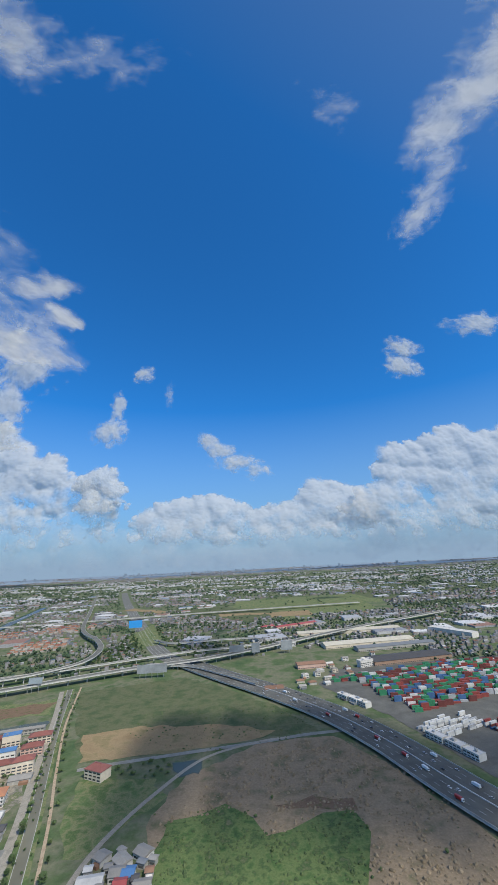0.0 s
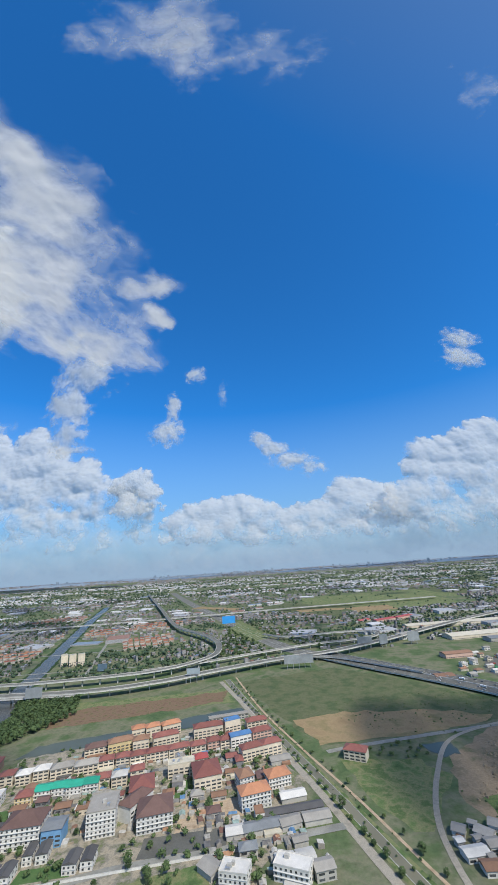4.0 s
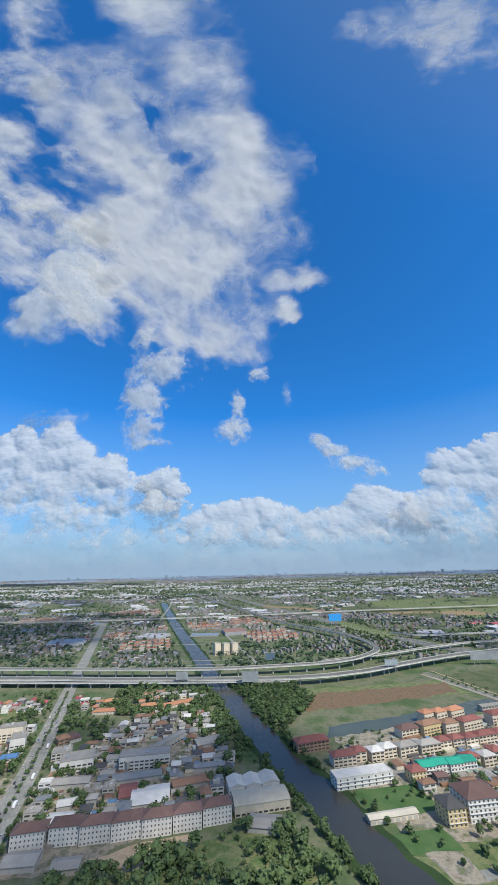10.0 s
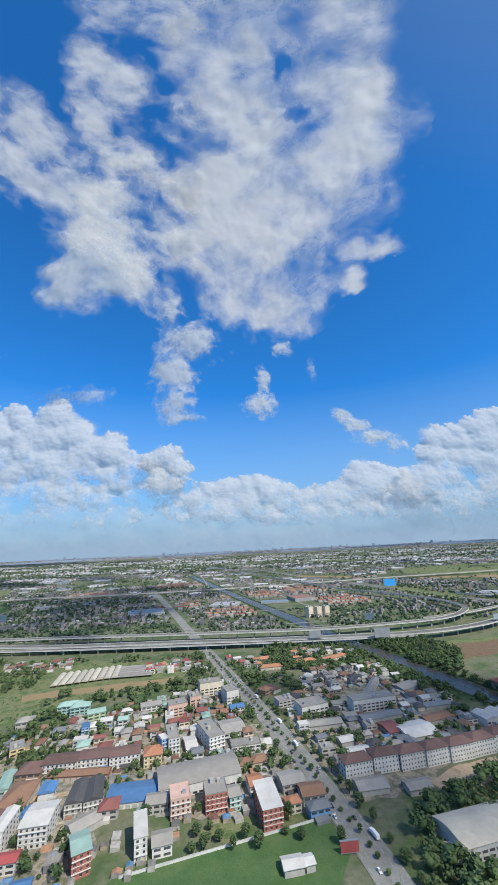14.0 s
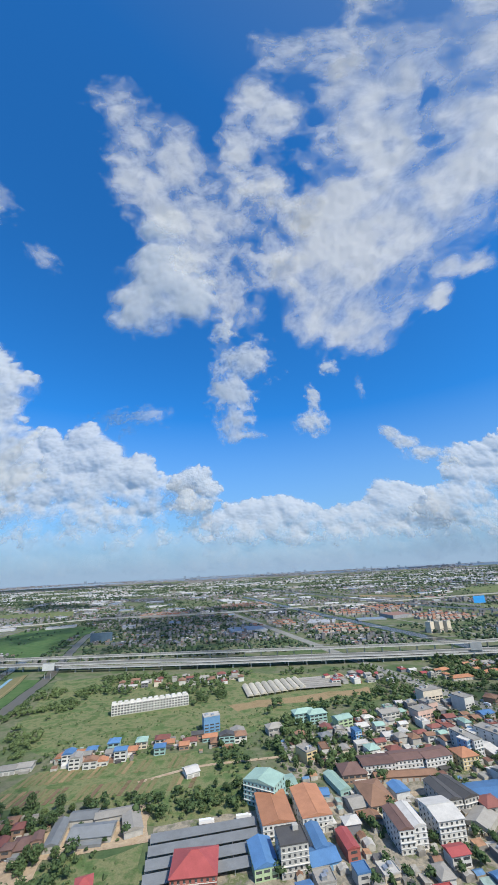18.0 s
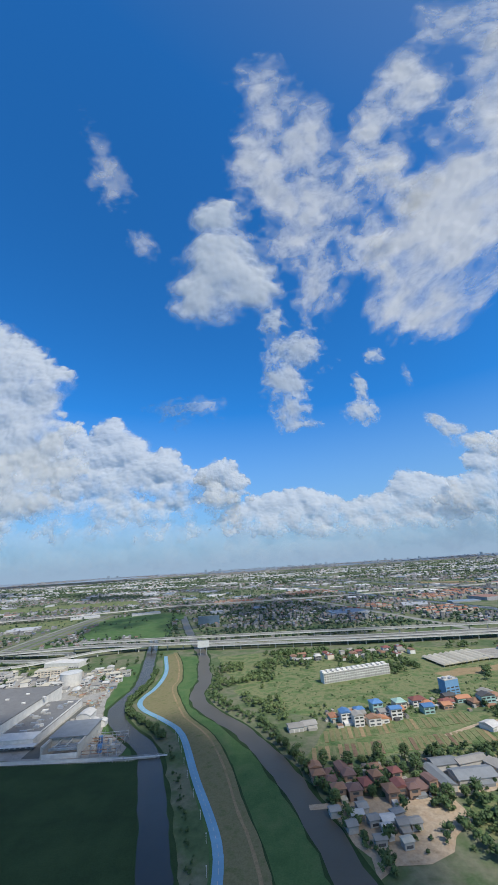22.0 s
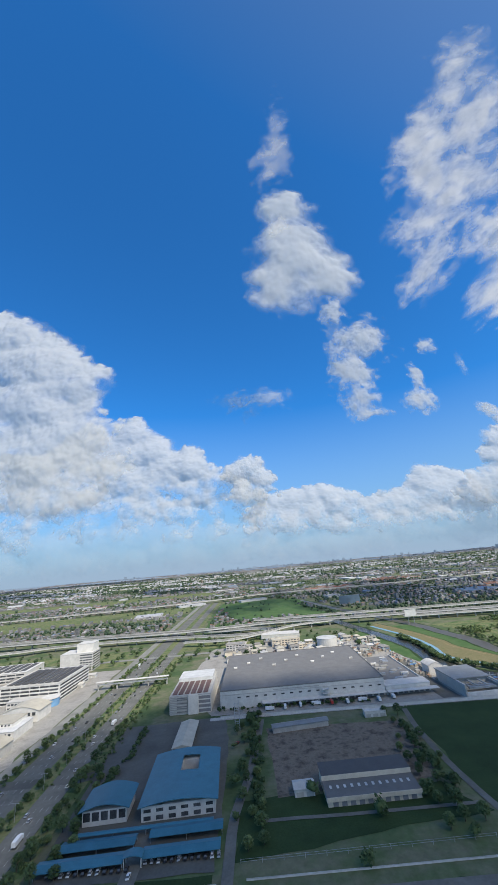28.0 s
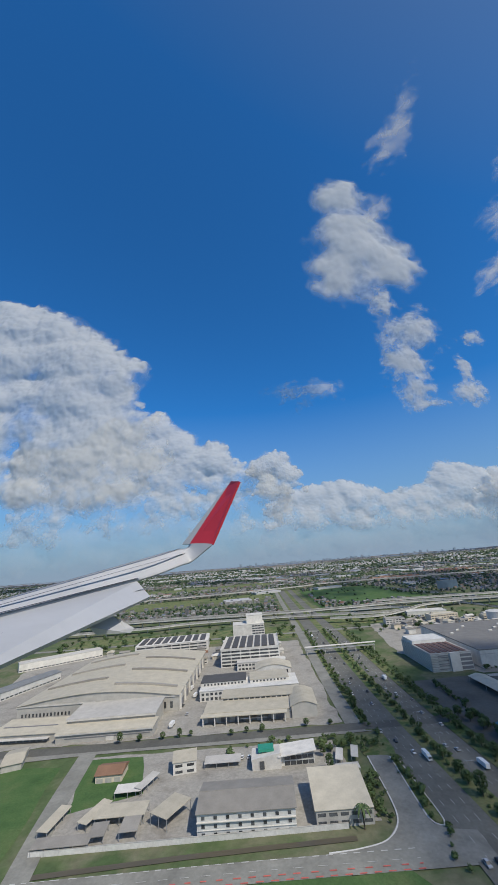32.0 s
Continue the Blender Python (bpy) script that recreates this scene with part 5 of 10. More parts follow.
house(224, 559, -66, 24.4, 12, 2, "white", "white", "flat", 0, "row of white site cabins by the motorway")
house(236, 536, -68, 23.0, 12, 2, "white", "white", "flat", 0, "row of white site cabins by the motorway")
house(245, 513, -68, 20.8, 12, 2, "white", "white", "flat", 0, "row of white site cabins by the motorway")
house(-133, 388, -30, 9.4, 11, 1, "white", "grey", "gable", 0, "low house with a patched metal roof beside the farm track")
house(-115, 383, -43, 12.9, 11, 1, "white", "grey", "gable", 0, "low house with a patched metal roof beside the farm track")
house(-100, 391, -32, 12.8, 11, 1, "white", "grey", "gable", 0, "low house with a patched metal roof beside the farm track")
house(-115, 371, 6, 11.3, 11, 1, "white", "grey", "gable", 0, "low house with a patched metal roof beside the farm track")
house(-133, 363, 8, 18.4, 11, 1, "white", "white", "gable", 0, "low house with a patched metal roof beside the farm track")
house(-106, 370, 2, 9.1, 11, 1, "white", "blue", "gable", 0, "low house with a patched metal roof beside the farm track")
house(-109, 359, 7, 9.2, 11, 1, "white", "red", "gable", 0, "low house with a patched metal roof beside the farm track")
house(-125, 349, -0, 19.9, 11, 1, "white", "rust", "gable", 0, "low house with a patched metal roof beside the farm track")
house(-92, 357, 4, 12.4, 11, 1, "white", "grey", "gable", 0, "low house with a patched metal roof beside the farm track")
house(-879, 369, 12, 24.9, 14, 4, "white", "brown", "hip", 2, "white four-storey flats with small square windows and a brown roof")
house(-853, 376, 9, 23.1, 14, 4, "white", "brown", "hip", 2, "white four-storey flats with small square windows and a brown roof")
house(-829, 378, 12, 23.8, 14, 4, "white", "brown", "hip", 2, "white four-storey flats with small square windows and a brown roof")
house(-805, 382, 14, 23.9, 14, 4, "white", "brown", "hip", 2, "white four-storey flats with small square windows and a brown roof")
house(-781, 386, 12, 24.0, 14, 4, "white", "brown", "hip", 2, "white four-storey flats with small square windows and a brown roof")
house(-757, 392, 13, 23.7, 14, 4, "white", "brown", "hip", 2, "white four-storey flats with small square windows and a brown roof")
house(-733, 400, 15, 24.6, 14, 4, "white", "brown", "hip", 2, "white four-storey flats with small square windows and a brown roof")
house(-695, 419, 13, 50.3, 24, 1, "cream", "cream", "vault", 0, "barn-like hall with a wide beige roof")
house(-823, 494, 10, 53.6, 18, 4, "white", "grey", "flat", 1, "white four-storey block with blue trim")
house(-896, 487, 17, 33.4, 22, 4, "white", "grey", "flat", 1, "white four-storey block with a flat roof")
house(-719, 442, 14, 15.5, 20, 2, "white", "white", "gabley", 0, "white hall with a steep white gable")
house(-703, 445, 12, 15.4, 20, 2, "white", "white", "gabley", 0, "white hall with a steep white gable")
house(-687, 449, 17, 17.2, 20, 2, "white", "white", "gabley", 0, "white hall with a steep white gable")
house(-799, 431, 12, 34.5, 30, 1, "grey", "white", "gable", 0, "low workshop with a metal roof")
house(-823, 438, 14, 15.5, 24, 1, "grey", "maroon", "gable", 0, "low workshop with a metal roof")
house(-874, 420, 16, 15.5, 12, 1, "grey", "white", "gable", 0, "low workshop with a metal roof")
house(-823, 466, 15, 48.8, 14, 1, "grey", "steel", "gable", 0, "low workshop with a metal roof")
house(-763, 455, 17, 40.0, 14, 1, "grey", "rust", "gable", 0, "low workshop with a metal roof")
house(-873, 350, 6, 24.4, 16, 1, "grey", "grey", "gable", 0, "low workshop with a metal roof")
house(-837, 345, 9, 19.3, 12, 1, "grey", "grey", "gable", 0, "low workshop with a metal roof")
house(-869, 398, 8, 21.6, 14, 1, "grey", "white", "gable", 0, "low workshop with a metal roof")
house(-818, 522, 59, 93.7, 9, 1, "grey", "grey", "gable", 0, "low workshop with a metal roof")
house(-756, 546, 24, 38.1, 20, 1, "grey", "grey", "gable", 0, "low workshop with a metal roof")
house(-750, 485, 8, 32.4, 10, 1, "grey", "steel", "gable", 0, "low workshop with a metal roof")
house(-691, 390, -8, 26.7, 18, 1, "grey", "grey", "gable", 0, "low workshop with a metal roof")
house(-936, 562, -50, 19.5, 14, 1, "grey", "brown", "gable", 0, "low workshop with a metal roof")
house(-816, 294, 12, 53.6, 30, 2, "pale", "cream", "vault", 0, "broad workshop hall with a beige curved roof")
house(-839, 281, 2, 16.5, 12, 1, "grey", "white", "gable", 0, "open shed with a ribbed white roof")
house(-708, 305, 8, 26.3, 12, 2, "cream", "brown", "hip", 0, "brown-roofed villa among trees")
house(-931, 652, 8, 35.5, 12, 1, "cream", "orange", "hip", 0, "low school building with an orange roof")
house(-939, 695, 16, 23.0, 12, 1, "cream", "orange", "hip", 0, "low school building with an orange roof")
house(-876, 670, 21, 38.7, 12, 1, "cream", "orange", "hip", 0, "low school building with an orange roof")
house(-826, 679, 29, 56.4, 12, 1, "cream", "orange", "hip", 0, "low school building with an orange roof")
house(-946, 553, 44, 13.8, 14, 2, "brown", "rust", "hip", 0, "small brown house by the road")
house(-1143, 404, 5, 29.7, 18, 3, "white", "brown", "gable", 1, "row of three-storey shophouses with a brown roof")
house(-1115, 409, 6, 27.0, 18, 3, "white", "brown", "gable", 1, "row of three-storey shophouses with a brown roof")
house(-1087, 411, 11, 26.9, 18, 3, "white", "brown", "gable", 1, "row of three-storey shophouses with a brown roof")
house(-1060, 408, 10, 16.6, 18, 3, "yellow", "orange", "hip", 1, "shophouse with an orange tile roof")
house(-1046, 428, 17, 10.6, 30, 5, "pale", "grey", "flat", 1, "concrete town block with a flat roof")
house(-1009, 438, 25, 16.2, 40, 4, "pale", "grey", "flat", 1, "concrete town block with a flat roof")
house(-1028, 429, 16, 10.8, 30, 1, "grey", "white", "gable", 0, "town building with a pitched metal roof")
house(-1055, 509, 19, 22.9, 16, 4, "pink", "grey", "flat", 1, "concrete town block with a flat roof")
house(-1037, 530, 21, 14.3, 16, 4, "pink", "grey", "flat", 1, "concrete town block with a flat roof")
house(-1020, 565, 15, 29.5, 16, 5, "cream", "grey", "flat", 1, "concrete town block with a flat roof")
house(-992, 534, 24, 16.4, 20, 5, "white", "grey", "flat", 1, "concrete town block with a flat roof")
house(-1177, 525, 14, 22.1, 14, 3, "teal", "teal", "hip", 1, "town house with a hipped tile roof")
house(-1150, 505, 22, 19.6, 14, 3, "green", "teal", "gable", 1, "town building with a pitched metal roof")
house(-1107, 353, 9, 12.9, 30, 3, "grey", "dark", "gabley", 1, "grey shophouse block with a dark pitched roof")
house(-1095, 355, 17, 13.6, 30, 3, "grey", "dark", "gabley", 1, "grey shophouse block with a dark pitched roof")
house(-1024, 339, 14, 14.8, 18, 4, "pink", "pink", "flat", 1, "concrete town block with a flat roof")
house(-997, 342, 12, 17.0, 18, 4, "red", "grey", "flat", 1, "concrete town block with a flat roof")
house(-983, 341, 16, 8.7, 14, 3, "teal", "grey", "gable", 1, "town building with a pitched metal roof")
house(-957, 327, 13, 14.8, 28, 4, "red", "white", "shed", 1, "tall narrow building with a pale lean roof")
house(-966, 359, 13, 11.2, 16, 2, "white", "orange", "gable", 0, "town building with a pitched metal roof")
house(-920, 325, 13, 15.7, 10, 2, "blue", "steel", "hip", 0, "town house with a hipped tile roof")
house(-922, 343, 9, 18.0, 16, 2, "grey", "rust", "gable", 0, "town building with a pitched metal roof")
house(-936, 360, 13, 19.1, 18, 2, "grey", "grey", "gable", 0, "town building with a pitched metal roof")
house(-938, 332, 14, 10.6, 9, 2, "cream", "orange", "hip", 0, "town house with a hipped tile roof")
house(-1081, 294, 28, 11.1, 20, 4, "red", "teal", "gable", 1, "town building with a pitched metal roof")
house(-1045, 305, 16, 8.3, 22, 4, "white", "white", "shed", 1, "tall narrow building with a pale lean roof")
house(-1030, 303, 13, 12.8, 14, 2, "white", "grey", "gable", 0, "town building with a pitched metal roof")
house(-945, 280, 8, 12.6, 10, 1, "grey", "white", "gable", 0, "town building with a pitched metal roof")
house(-935, 281, 12, 5.8, 8, 1, "grey", "white", "gable", 0, "town building with a pitched metal roof")
house(-988, 455, 17, 24.2, 30, 2, "pale", "grey", "gable", 0, "town building with a pitched metal roof")
house(-973, 420, 8, 28.8, 14, 2, "white", "grey", "flat", 0, "concrete town block with a flat roof")
house(-974, 392, 11, 12.4, 12, 1, "cream", "rust", "hip", 0, "town house with a hipped tile roof")
house(-961, 395, 13, 13.9, 12, 1, "cream", "rust", "hip", 0, "town house with a hipped tile roof")
house(-1053, 418, 32, 6.6, 10, 5, "blue", "white", "flat", 1, "concrete town block with a flat roof")
house(-1145, 461, 17, 7.5, 10, 4, "blue", "blue", "flat", 1, "concrete town block with a flat roof")
house(-983, 504, 16, 16.6, 12, 2, "white", "blue", "gable", 0, "town building with a pitched metal roof")
house(-1090, 525, 16, 24.4, 14, 2, "white", "grey", "gable", 0, "town building with a pitched metal roof")
house(-925, 510, 19, 20.8, 16, 3, "grey", "grey", "flat", 1, "concrete town block with a flat roof")
house(-888, 457, 7, 37.9, 14, 1, "grey", "grey", "gable", 0, "town building with a pitched metal roof")
house(-1014, 375, 15, 67.9, 34, 2, "pale", "grey", "vault", 0, "big grey warehouse with a curved metal roof")
house(-1064, 359, 5, 41.1, 26, 1, "white", "blue", "gable", 0, "workshop with a bright blue metal roof")
house(-1041, 378, 7, 14.8, 30, 1, "pale", "white", "gable", 0, "workshop with a white roof")
house(-1167, 398, 4, 21.8, 20, 2, "brown", "brown", "hip", 0, "town house with a hipped tile roof")
house(-1122, 391, -0, 54.0, 10, 1, "brown", "rust", "gable", 0, "town building with a pitched metal roof")
house(-1158, 361, 8, 20.7, 34, 2, "cream", "rust", "hip", 0, "town house with a hipped tile roof")
house(-1155, 317, 6, 10.4, 26, 4, "white", "brown", "gabley", 1, "deep narrow shophouse with a pitched roof")
house(-1145, 320, 6, 9.0, 26, 4, "white", "white", "gabley", 1, "deep narrow shophouse with a pitched roof")
house(-1122, 324, 7, 18.7, 26, 4, "white", "white", "gable", 1, "town building with a pitched metal roof")
house(-1092, 328, -46, 15.6, 22, 1, "grey", "grey", "gabley", 0, "deep narrow shophouse with a pitched roof")
house(-1078, 341, 9, 14.1, 14, 2, "grey", "maroon", "hip", 0, "town house with a hipped tile roof")
house(-1042, 344, 7, 16.3, 14, 2, "grey", "grey", "gable", 0, "town building with a pitched metal roof")
house(-1202, 434, 30, 12.8, 18, 3, "yellow", "grey", "flat", 0, "concrete town block with a flat roof")
house(-1230, 500, 16, 17.7, 14, 2, "grey", "grey", "hip", 0, "town house with a hipped tile roof")
house(-1203, 371, 1, 19.6, 10, 1, "blue", "blue", "gable", 0, "town building with a pitched metal roof")
house(-1228, 389, 11, 19.2, 20, 1, "green", "teal", "gable", 0, "town building with a pitched metal roof")
house(-1183, 386, 17, 9.8, 30, 1, "teal", "teal", "gabley", 0, "deep narrow shophouse with a pitched roof")
house(-1202, 345, 11, 8.5, 30, 1, "grey", "white", "gabley", 0, "deep narrow shophouse with a pitched roof")
house(-1313, 419, 27, 12.2, 14, 1, "white", "white", "gable", 0, "town building with a pitched metal roof")
house(-1175, 355, 12, 12.0, 16, 1, "grey", "grey", "gable", 0, "town building with a pitched metal roof")
house(-1192, 311, 11, 8.5, 20, 2, "red", "red", "gabley", 0, "deep narrow shophouse with a pitched roof")
house(-1212, 318, 9, 9.3, 30, 2, "pale", "blue", "gabley", 0, "deep narrow shophouse with a pitched roof")
house(-1245, 371, -30, 28.2, 20, 5, "teal", "teal", "gabley", 1, "deep block with a pitched roof")
house(-1239, 344, 8, 23.5, 40, 3, "white", "orange", "gabley", 1, "deep block with a pitched roof")
house(-1230, 300, 9, 17.9, 18, 5, "grey", "dark", "flat", 1, "concrete block with a flat roof")
house(-1291, 293, 3, 27.5, 24, 3, "red", "red", "hip", 1, "house with a hipped tile roof")
house(-1249, 303, 11, 15.2, 26, 2, "green", "blue", "gabley", 0, "deep block with a pitched roof")
house(-1211, 302, 14, 18.9, 16, 1, "blue", "blue", "gable", 0, "building with a pitched metal roof")
house(-1304, 516, 16, 19.3, 12, 5, "blue", "white", "flat", 1, "concrete block with a flat roof")
house(-1192, 530, 11, 26.4, 14, 3, "teal", "teal", "hip", 1, "house with a hipped tile roof")
house(-1387, 359, 6, 19.7, 12, 1, "grey", "steel", "gable", 0, "building with a pitched metal roof")
house(-1364, 360, 13, 27.5, 10, 1, "grey", "grey", "gable", 0, "building with a pitched metal roof")
house(-1373, 340, 4, 30.2, 16, 1, "grey", "steel", "gable", 0, "building with a pitched metal roof")
house(-1399, 340, 9, 9.9, 30, 1, "grey", "steel", "gabley", 0, "deep block with a pitched roof")
house(-1346, 347, 22, 13.5, 22, 1, "grey", "grey", "gabley", 0, "deep block with a pitched roof")
house(-1357, 287, 19, 9.3, 10, 2, "red", "red", "hip", 0, "house with a hipped tile roof")
house(-1498, 443, 10, 15.2, 12, 1, "white", "grey", "gable", 0, "building with a pitched metal roof")
house(-1484, 447, 10, 15.5, 12, 1, "white", "grey", "gable", 0, "building with a pitched metal roof")
house(-1419, 330, 10, 11.0, 14, 1, "brown", "brown", "hip", 0, "house with a hipped tile roof")
house(-1409, 332, 15, 7.0, 10, 2, "brown", "brown", "gabley", 0, "deep block with a pitched roof")
house(-1353, 466, 7, 11.6, 11, 2, "teal", "blue", "gable", 0, "small brightly painted village house by the gardens")
house(-1455, 461, 8, 9.9, 11, 1, "teal", "orange", "gabley", 0, "small brightly painted village house by the gardens")
house(-1329, 475, 8, 10.3, 11, 1, "brown", "orange", "gable", 0, "small brightly painted village house by the gardens")
house(-1402, 460, 7, 11.1, 10, 2, "white", "grey", "gable", 0, "small brightly painted village house by the gardens")
house(-1408, 448, 7, 13.3, 8, 1, "white", "orange", "gabley", 0, "small brightly painted village house by the gardens")
house(-1384, 470, 8, 12.3, 12, 1, "pink", "orange", "gable", 0, "small brightly painted village house by the gardens")
house(-1347, 482, 8, 12.0, 10, 1, "yellow", "orange", "hip", 0, "small brightly painted village house by the gardens")
house(-1444, 455, 7, 11.3, 12, 3, "white", "blue", "gabley", 0, "small brightly painted village house by the gardens")
house(-1324, 483, 8, 14.6, 10, 1, "white", "maroon", "hip", 0, "small brightly painted village house by the gardens")
house(-1377, 484, 8, 11.7, 13, 2, "cream", "teal", "hip", 0, "small brightly painted village house by the gardens")
house(-1426, 469, 8, 10.3, 9, 2, "white", "blue", "hip", 0, "small brightly painted village house by the gardens")
house(-1269, 484, 8, 14.0, 12, 2, "white", "rust", "hip", 0, "small brightly painted village house by the gardens")
house(-1294, 478, 8, 13.3, 12, 1, "brown", "rust", "hip", 0, "small brightly painted village house by the gardens")
house(-1303, 491, 8, 16.3, 11, 1, "teal", "orange", "gable", 0, "small brightly painted village house by the gardens")
house(-1417, 444, 7, 13.4, 9, 2, "white", "rust", "gabley", 0, "small brightly painted village house by the gardens")
house(-1439, 470, 8, 15.5, 9, 1, "cream", "orange", "gable", 0, "small brightly painted village house by the gardens")
house(-1433, 446, 7, 10.3, 12, 3, "white", "grey", "gabley", 0, "small brightly painted village house by the gardens")
house(-1429, 458, 8, 13.4, 10, 2, "pink", "grey", "gable", 0, "small brightly painted village house by the gardens")
house(-1317, 493, 8, 12.7, 10, 2, "brown", "dark", "gable", 0, "small brightly painted village house by the gardens")
house(-1283, 476, 7, 16.4, 10, 3, "teal", "dark", "gabley", 0, "small brightly painted village house by the gardens")
house(-1405, 476, 8, 11.6, 12, 3, "teal", "blue", "hip", 0, "small brightly painted village house by the gardens")
house(-1272, 495, 8, 16.1, 12, 2, "yellow", "grey", "gabley", 0, "small brightly painted village house by the gardens")
house(-1355, 487, 8, 15.6, 11, 2, "white", "maroon", "hip", 0, "small brightly painted village house by the gardens")
house(-1391, 456, 7, 12.1, 10, 3, "white", "blue", "gable", 0, "small brightly painted village house by the gardens")
house(-1430, 345, 11, 7.6, 8, 2, "brown", "maroon", "hip", 0, "old timber house with a brown tile roof")
house(-1446, 342, 11, 7.3, 9, 2, "brown", "rust", "hip", 0, "old timber house with a brown tile roof")
house(-1433, 327, 6, 9.3, 11, 2, "brown", "maroon", "gabley", 0, "old timber house with a brown tile roof")
house(-1489, 348, 7, 9.6, 8, 2, "brown", "rust", "hip", 0, "old timber house with a brown tile roof")
house(-1477, 328, 6, 9.4, 8, 2, "brown", "rust", "hip", 0, "old timber house with a brown tile roof")
house(-1441, 322, 8, 7.9, 11, 2, "brown", "rust", "hip", 0, "old timber house with a brown tile roof")
house(-1481, 342, 6, 10.6, 12, 1, "brown", "brown", "hip", 0, "old timber house with a brown tile roof")
house(-1442, 357, 10, 8.3, 10, 1, "brown", "rust", "hip", 0, "old timber house with a brown tile roof")
house(-1466, 326, 6, 9.6, 9, 2, "brown", "brown", "hip", 0, "old timber house with a brown tile roof")
house(-1455, 337, 10, 7.4, 11, 1, "brown", "maroon", "hip", 0, "old timber house with a brown tile roof")
house(-1490, 359, 7, 10.1, 9, 2, "brown", "rust", "gabley", 0, "old timber house with a brown tile roof")
house(-1481, 353, 8, 9.5, 10, 1, "brown", "brown", "hip", 0, "old timber house with a brown tile roof")
house(-1466, 346, 8, 9.4, 10, 2, "brown", "brown", "hip", 0, "old timber house with a brown tile roof")
house(-1425, 323, 8, 8.0, 7, 2, "brown", "brown", "hip", 0, "old timber house with a brown tile roof")
house(-1468, 361, 9, 9.2, 12, 1, "brown", "brown", "gabley", 0, "old timber house with a brown tile roof")
house(-1484, 308, 9, 6.8, 6, 1, "grey", "grey", "gable", 0, "small shed with a pale roof in the riverside yard")
house(-1452, 296, 6, 8.3, 7, 1, "grey", "white", "gable", 0, "small shed with a pale roof in the riverside yard")
house(-1444, 292, 7, 7.1, 7, 1, "grey", "grey", "gable", 0, "small shed with a pale roof in the riverside yard")
house(-1476, 293, 8, 6.4, 7, 1, "grey", "grey", "gable", 0, "small shed with a pale roof in the riverside yard")
house(-1436, 292, 7, 7.2, 6, 1, "grey", "grey", "gable", 0, "small shed with a pale roof in the riverside yard")
house(-1465, 310, 10, 6.4, 8, 1, "grey", "grey", "gable", 0, "small shed with a pale roof in the riverside yard")
house(-1980, 708, -4, 31.9, 20, 3, "white", "grey", "flat", 0, "factory outbuilding with a metal roof")
house(-1899, 776, -8, 70.0, 30, 2, "white", "white", "flat", 0, "factory outbuilding with a metal roof")
house(-1895, 715, 6, 48.5, 20, 3, "cream", "cream", "flat", 0, "factory outbuilding with a metal roof")
house(-1907, 380, 7, 48.8, 8, 1, "grey", "steel", "gable", 0, "factory outbuilding with a metal roof")
house(-1915, 287, 2, 12.5, 10, 1, "white", "white", "gable", 0, "factory outbuilding with a metal roof")
house(-1838, 392, -1, 18.9, 8, 1, "white", "white", "flat", 0, "factory outbuilding with a metal roof")
house(-2216, 234, -0, 47.3, 26, 3, "pale", "grey", "gable", 1, "long grey-blue workshop office with rows of small windows")
house(-2169, 238, 0, 27.4, 30, 2, "grey", "cream", "shed", 0, "workshop with a broad beige sheet roof")
house(-2258, 285, 9, 14.2, 12, 2, "white", "cream", "shed", 0, "open store with a beige roof")
house(-2304, 283, 3, 16.1, 14, 1, "cream", "rust", "gable", 0, "low store with a brown roof")
house(-2506, 610, 35, 110.0, 22, 3, "white", "white", "flat", 1, "white office slab")
house(-2485, 490, 70, 78.3, 20, 2, "pale", "steel", "gable", 0, "long low workshop")
house(-2383, 310, 20, 12.3, 24, 1, "grey", "cream", "gable", 0, "low store")

# ---- the works at the end of the flight, built one by one ----
def arched(w, d, h, rise, hole=None, nx=20, ny=16):
    """A roof sheet bowed across its width, with an open court where a hole is given."""
    b = Build()
    for lift in (0.0, 0.35):
        for j in range(ny + 1):
            for i in range(nx + 1):
                b.v.append((-w / 2 + w * i / nx, -d / 2 + d * j / ny, h + lift + rise * math.sin(math.pi * i / nx)))
    top = (nx + 1) * (ny + 1)
    for j in range(ny):
        for i in range(nx):
            if hole and hole[0] <= i < hole[1] and hole[2] <= j < hole[3]:
                continue
            a = j * (nx + 1) + i
            b.f += [(a, a + nx + 1, a + nx + 2, a + 1), (top + a, top + a + 1, top + a + nx + 2, top + a + nx + 1)]
    for j in range(ny):
        for i in (0, nx):
            a = j * (nx + 1) + i
            b.f.append((a, a + nx + 1, top + a + nx + 1, top + a))
    for i in range(nx):
        for j in (0, ny):
            a = j * (nx + 1) + i
            b.f.append((a, a + 1, top + a + 1, top + a))
    return b


def bowed_wall(w, d, h, rise, nx=20):
    """Four walls whose two ends rise to a bow."""
    b = Build().box(-w / 2, -d / 2, 0, w / 2, d / 2, h)
    for y in (-d / 2, d / 2):
        vs = [(-w / 2 + w * i / nx, y, h + rise * math.sin(math.pi * i / nx)) for i in range(nx + 1)]
        b.add(vs, [tuple(range(nx + 1)) if y < 0 else tuple(range(nx, -1, -1))])
    return b


def claim(x, y, r):
    HOUSES.append((x, y, r))


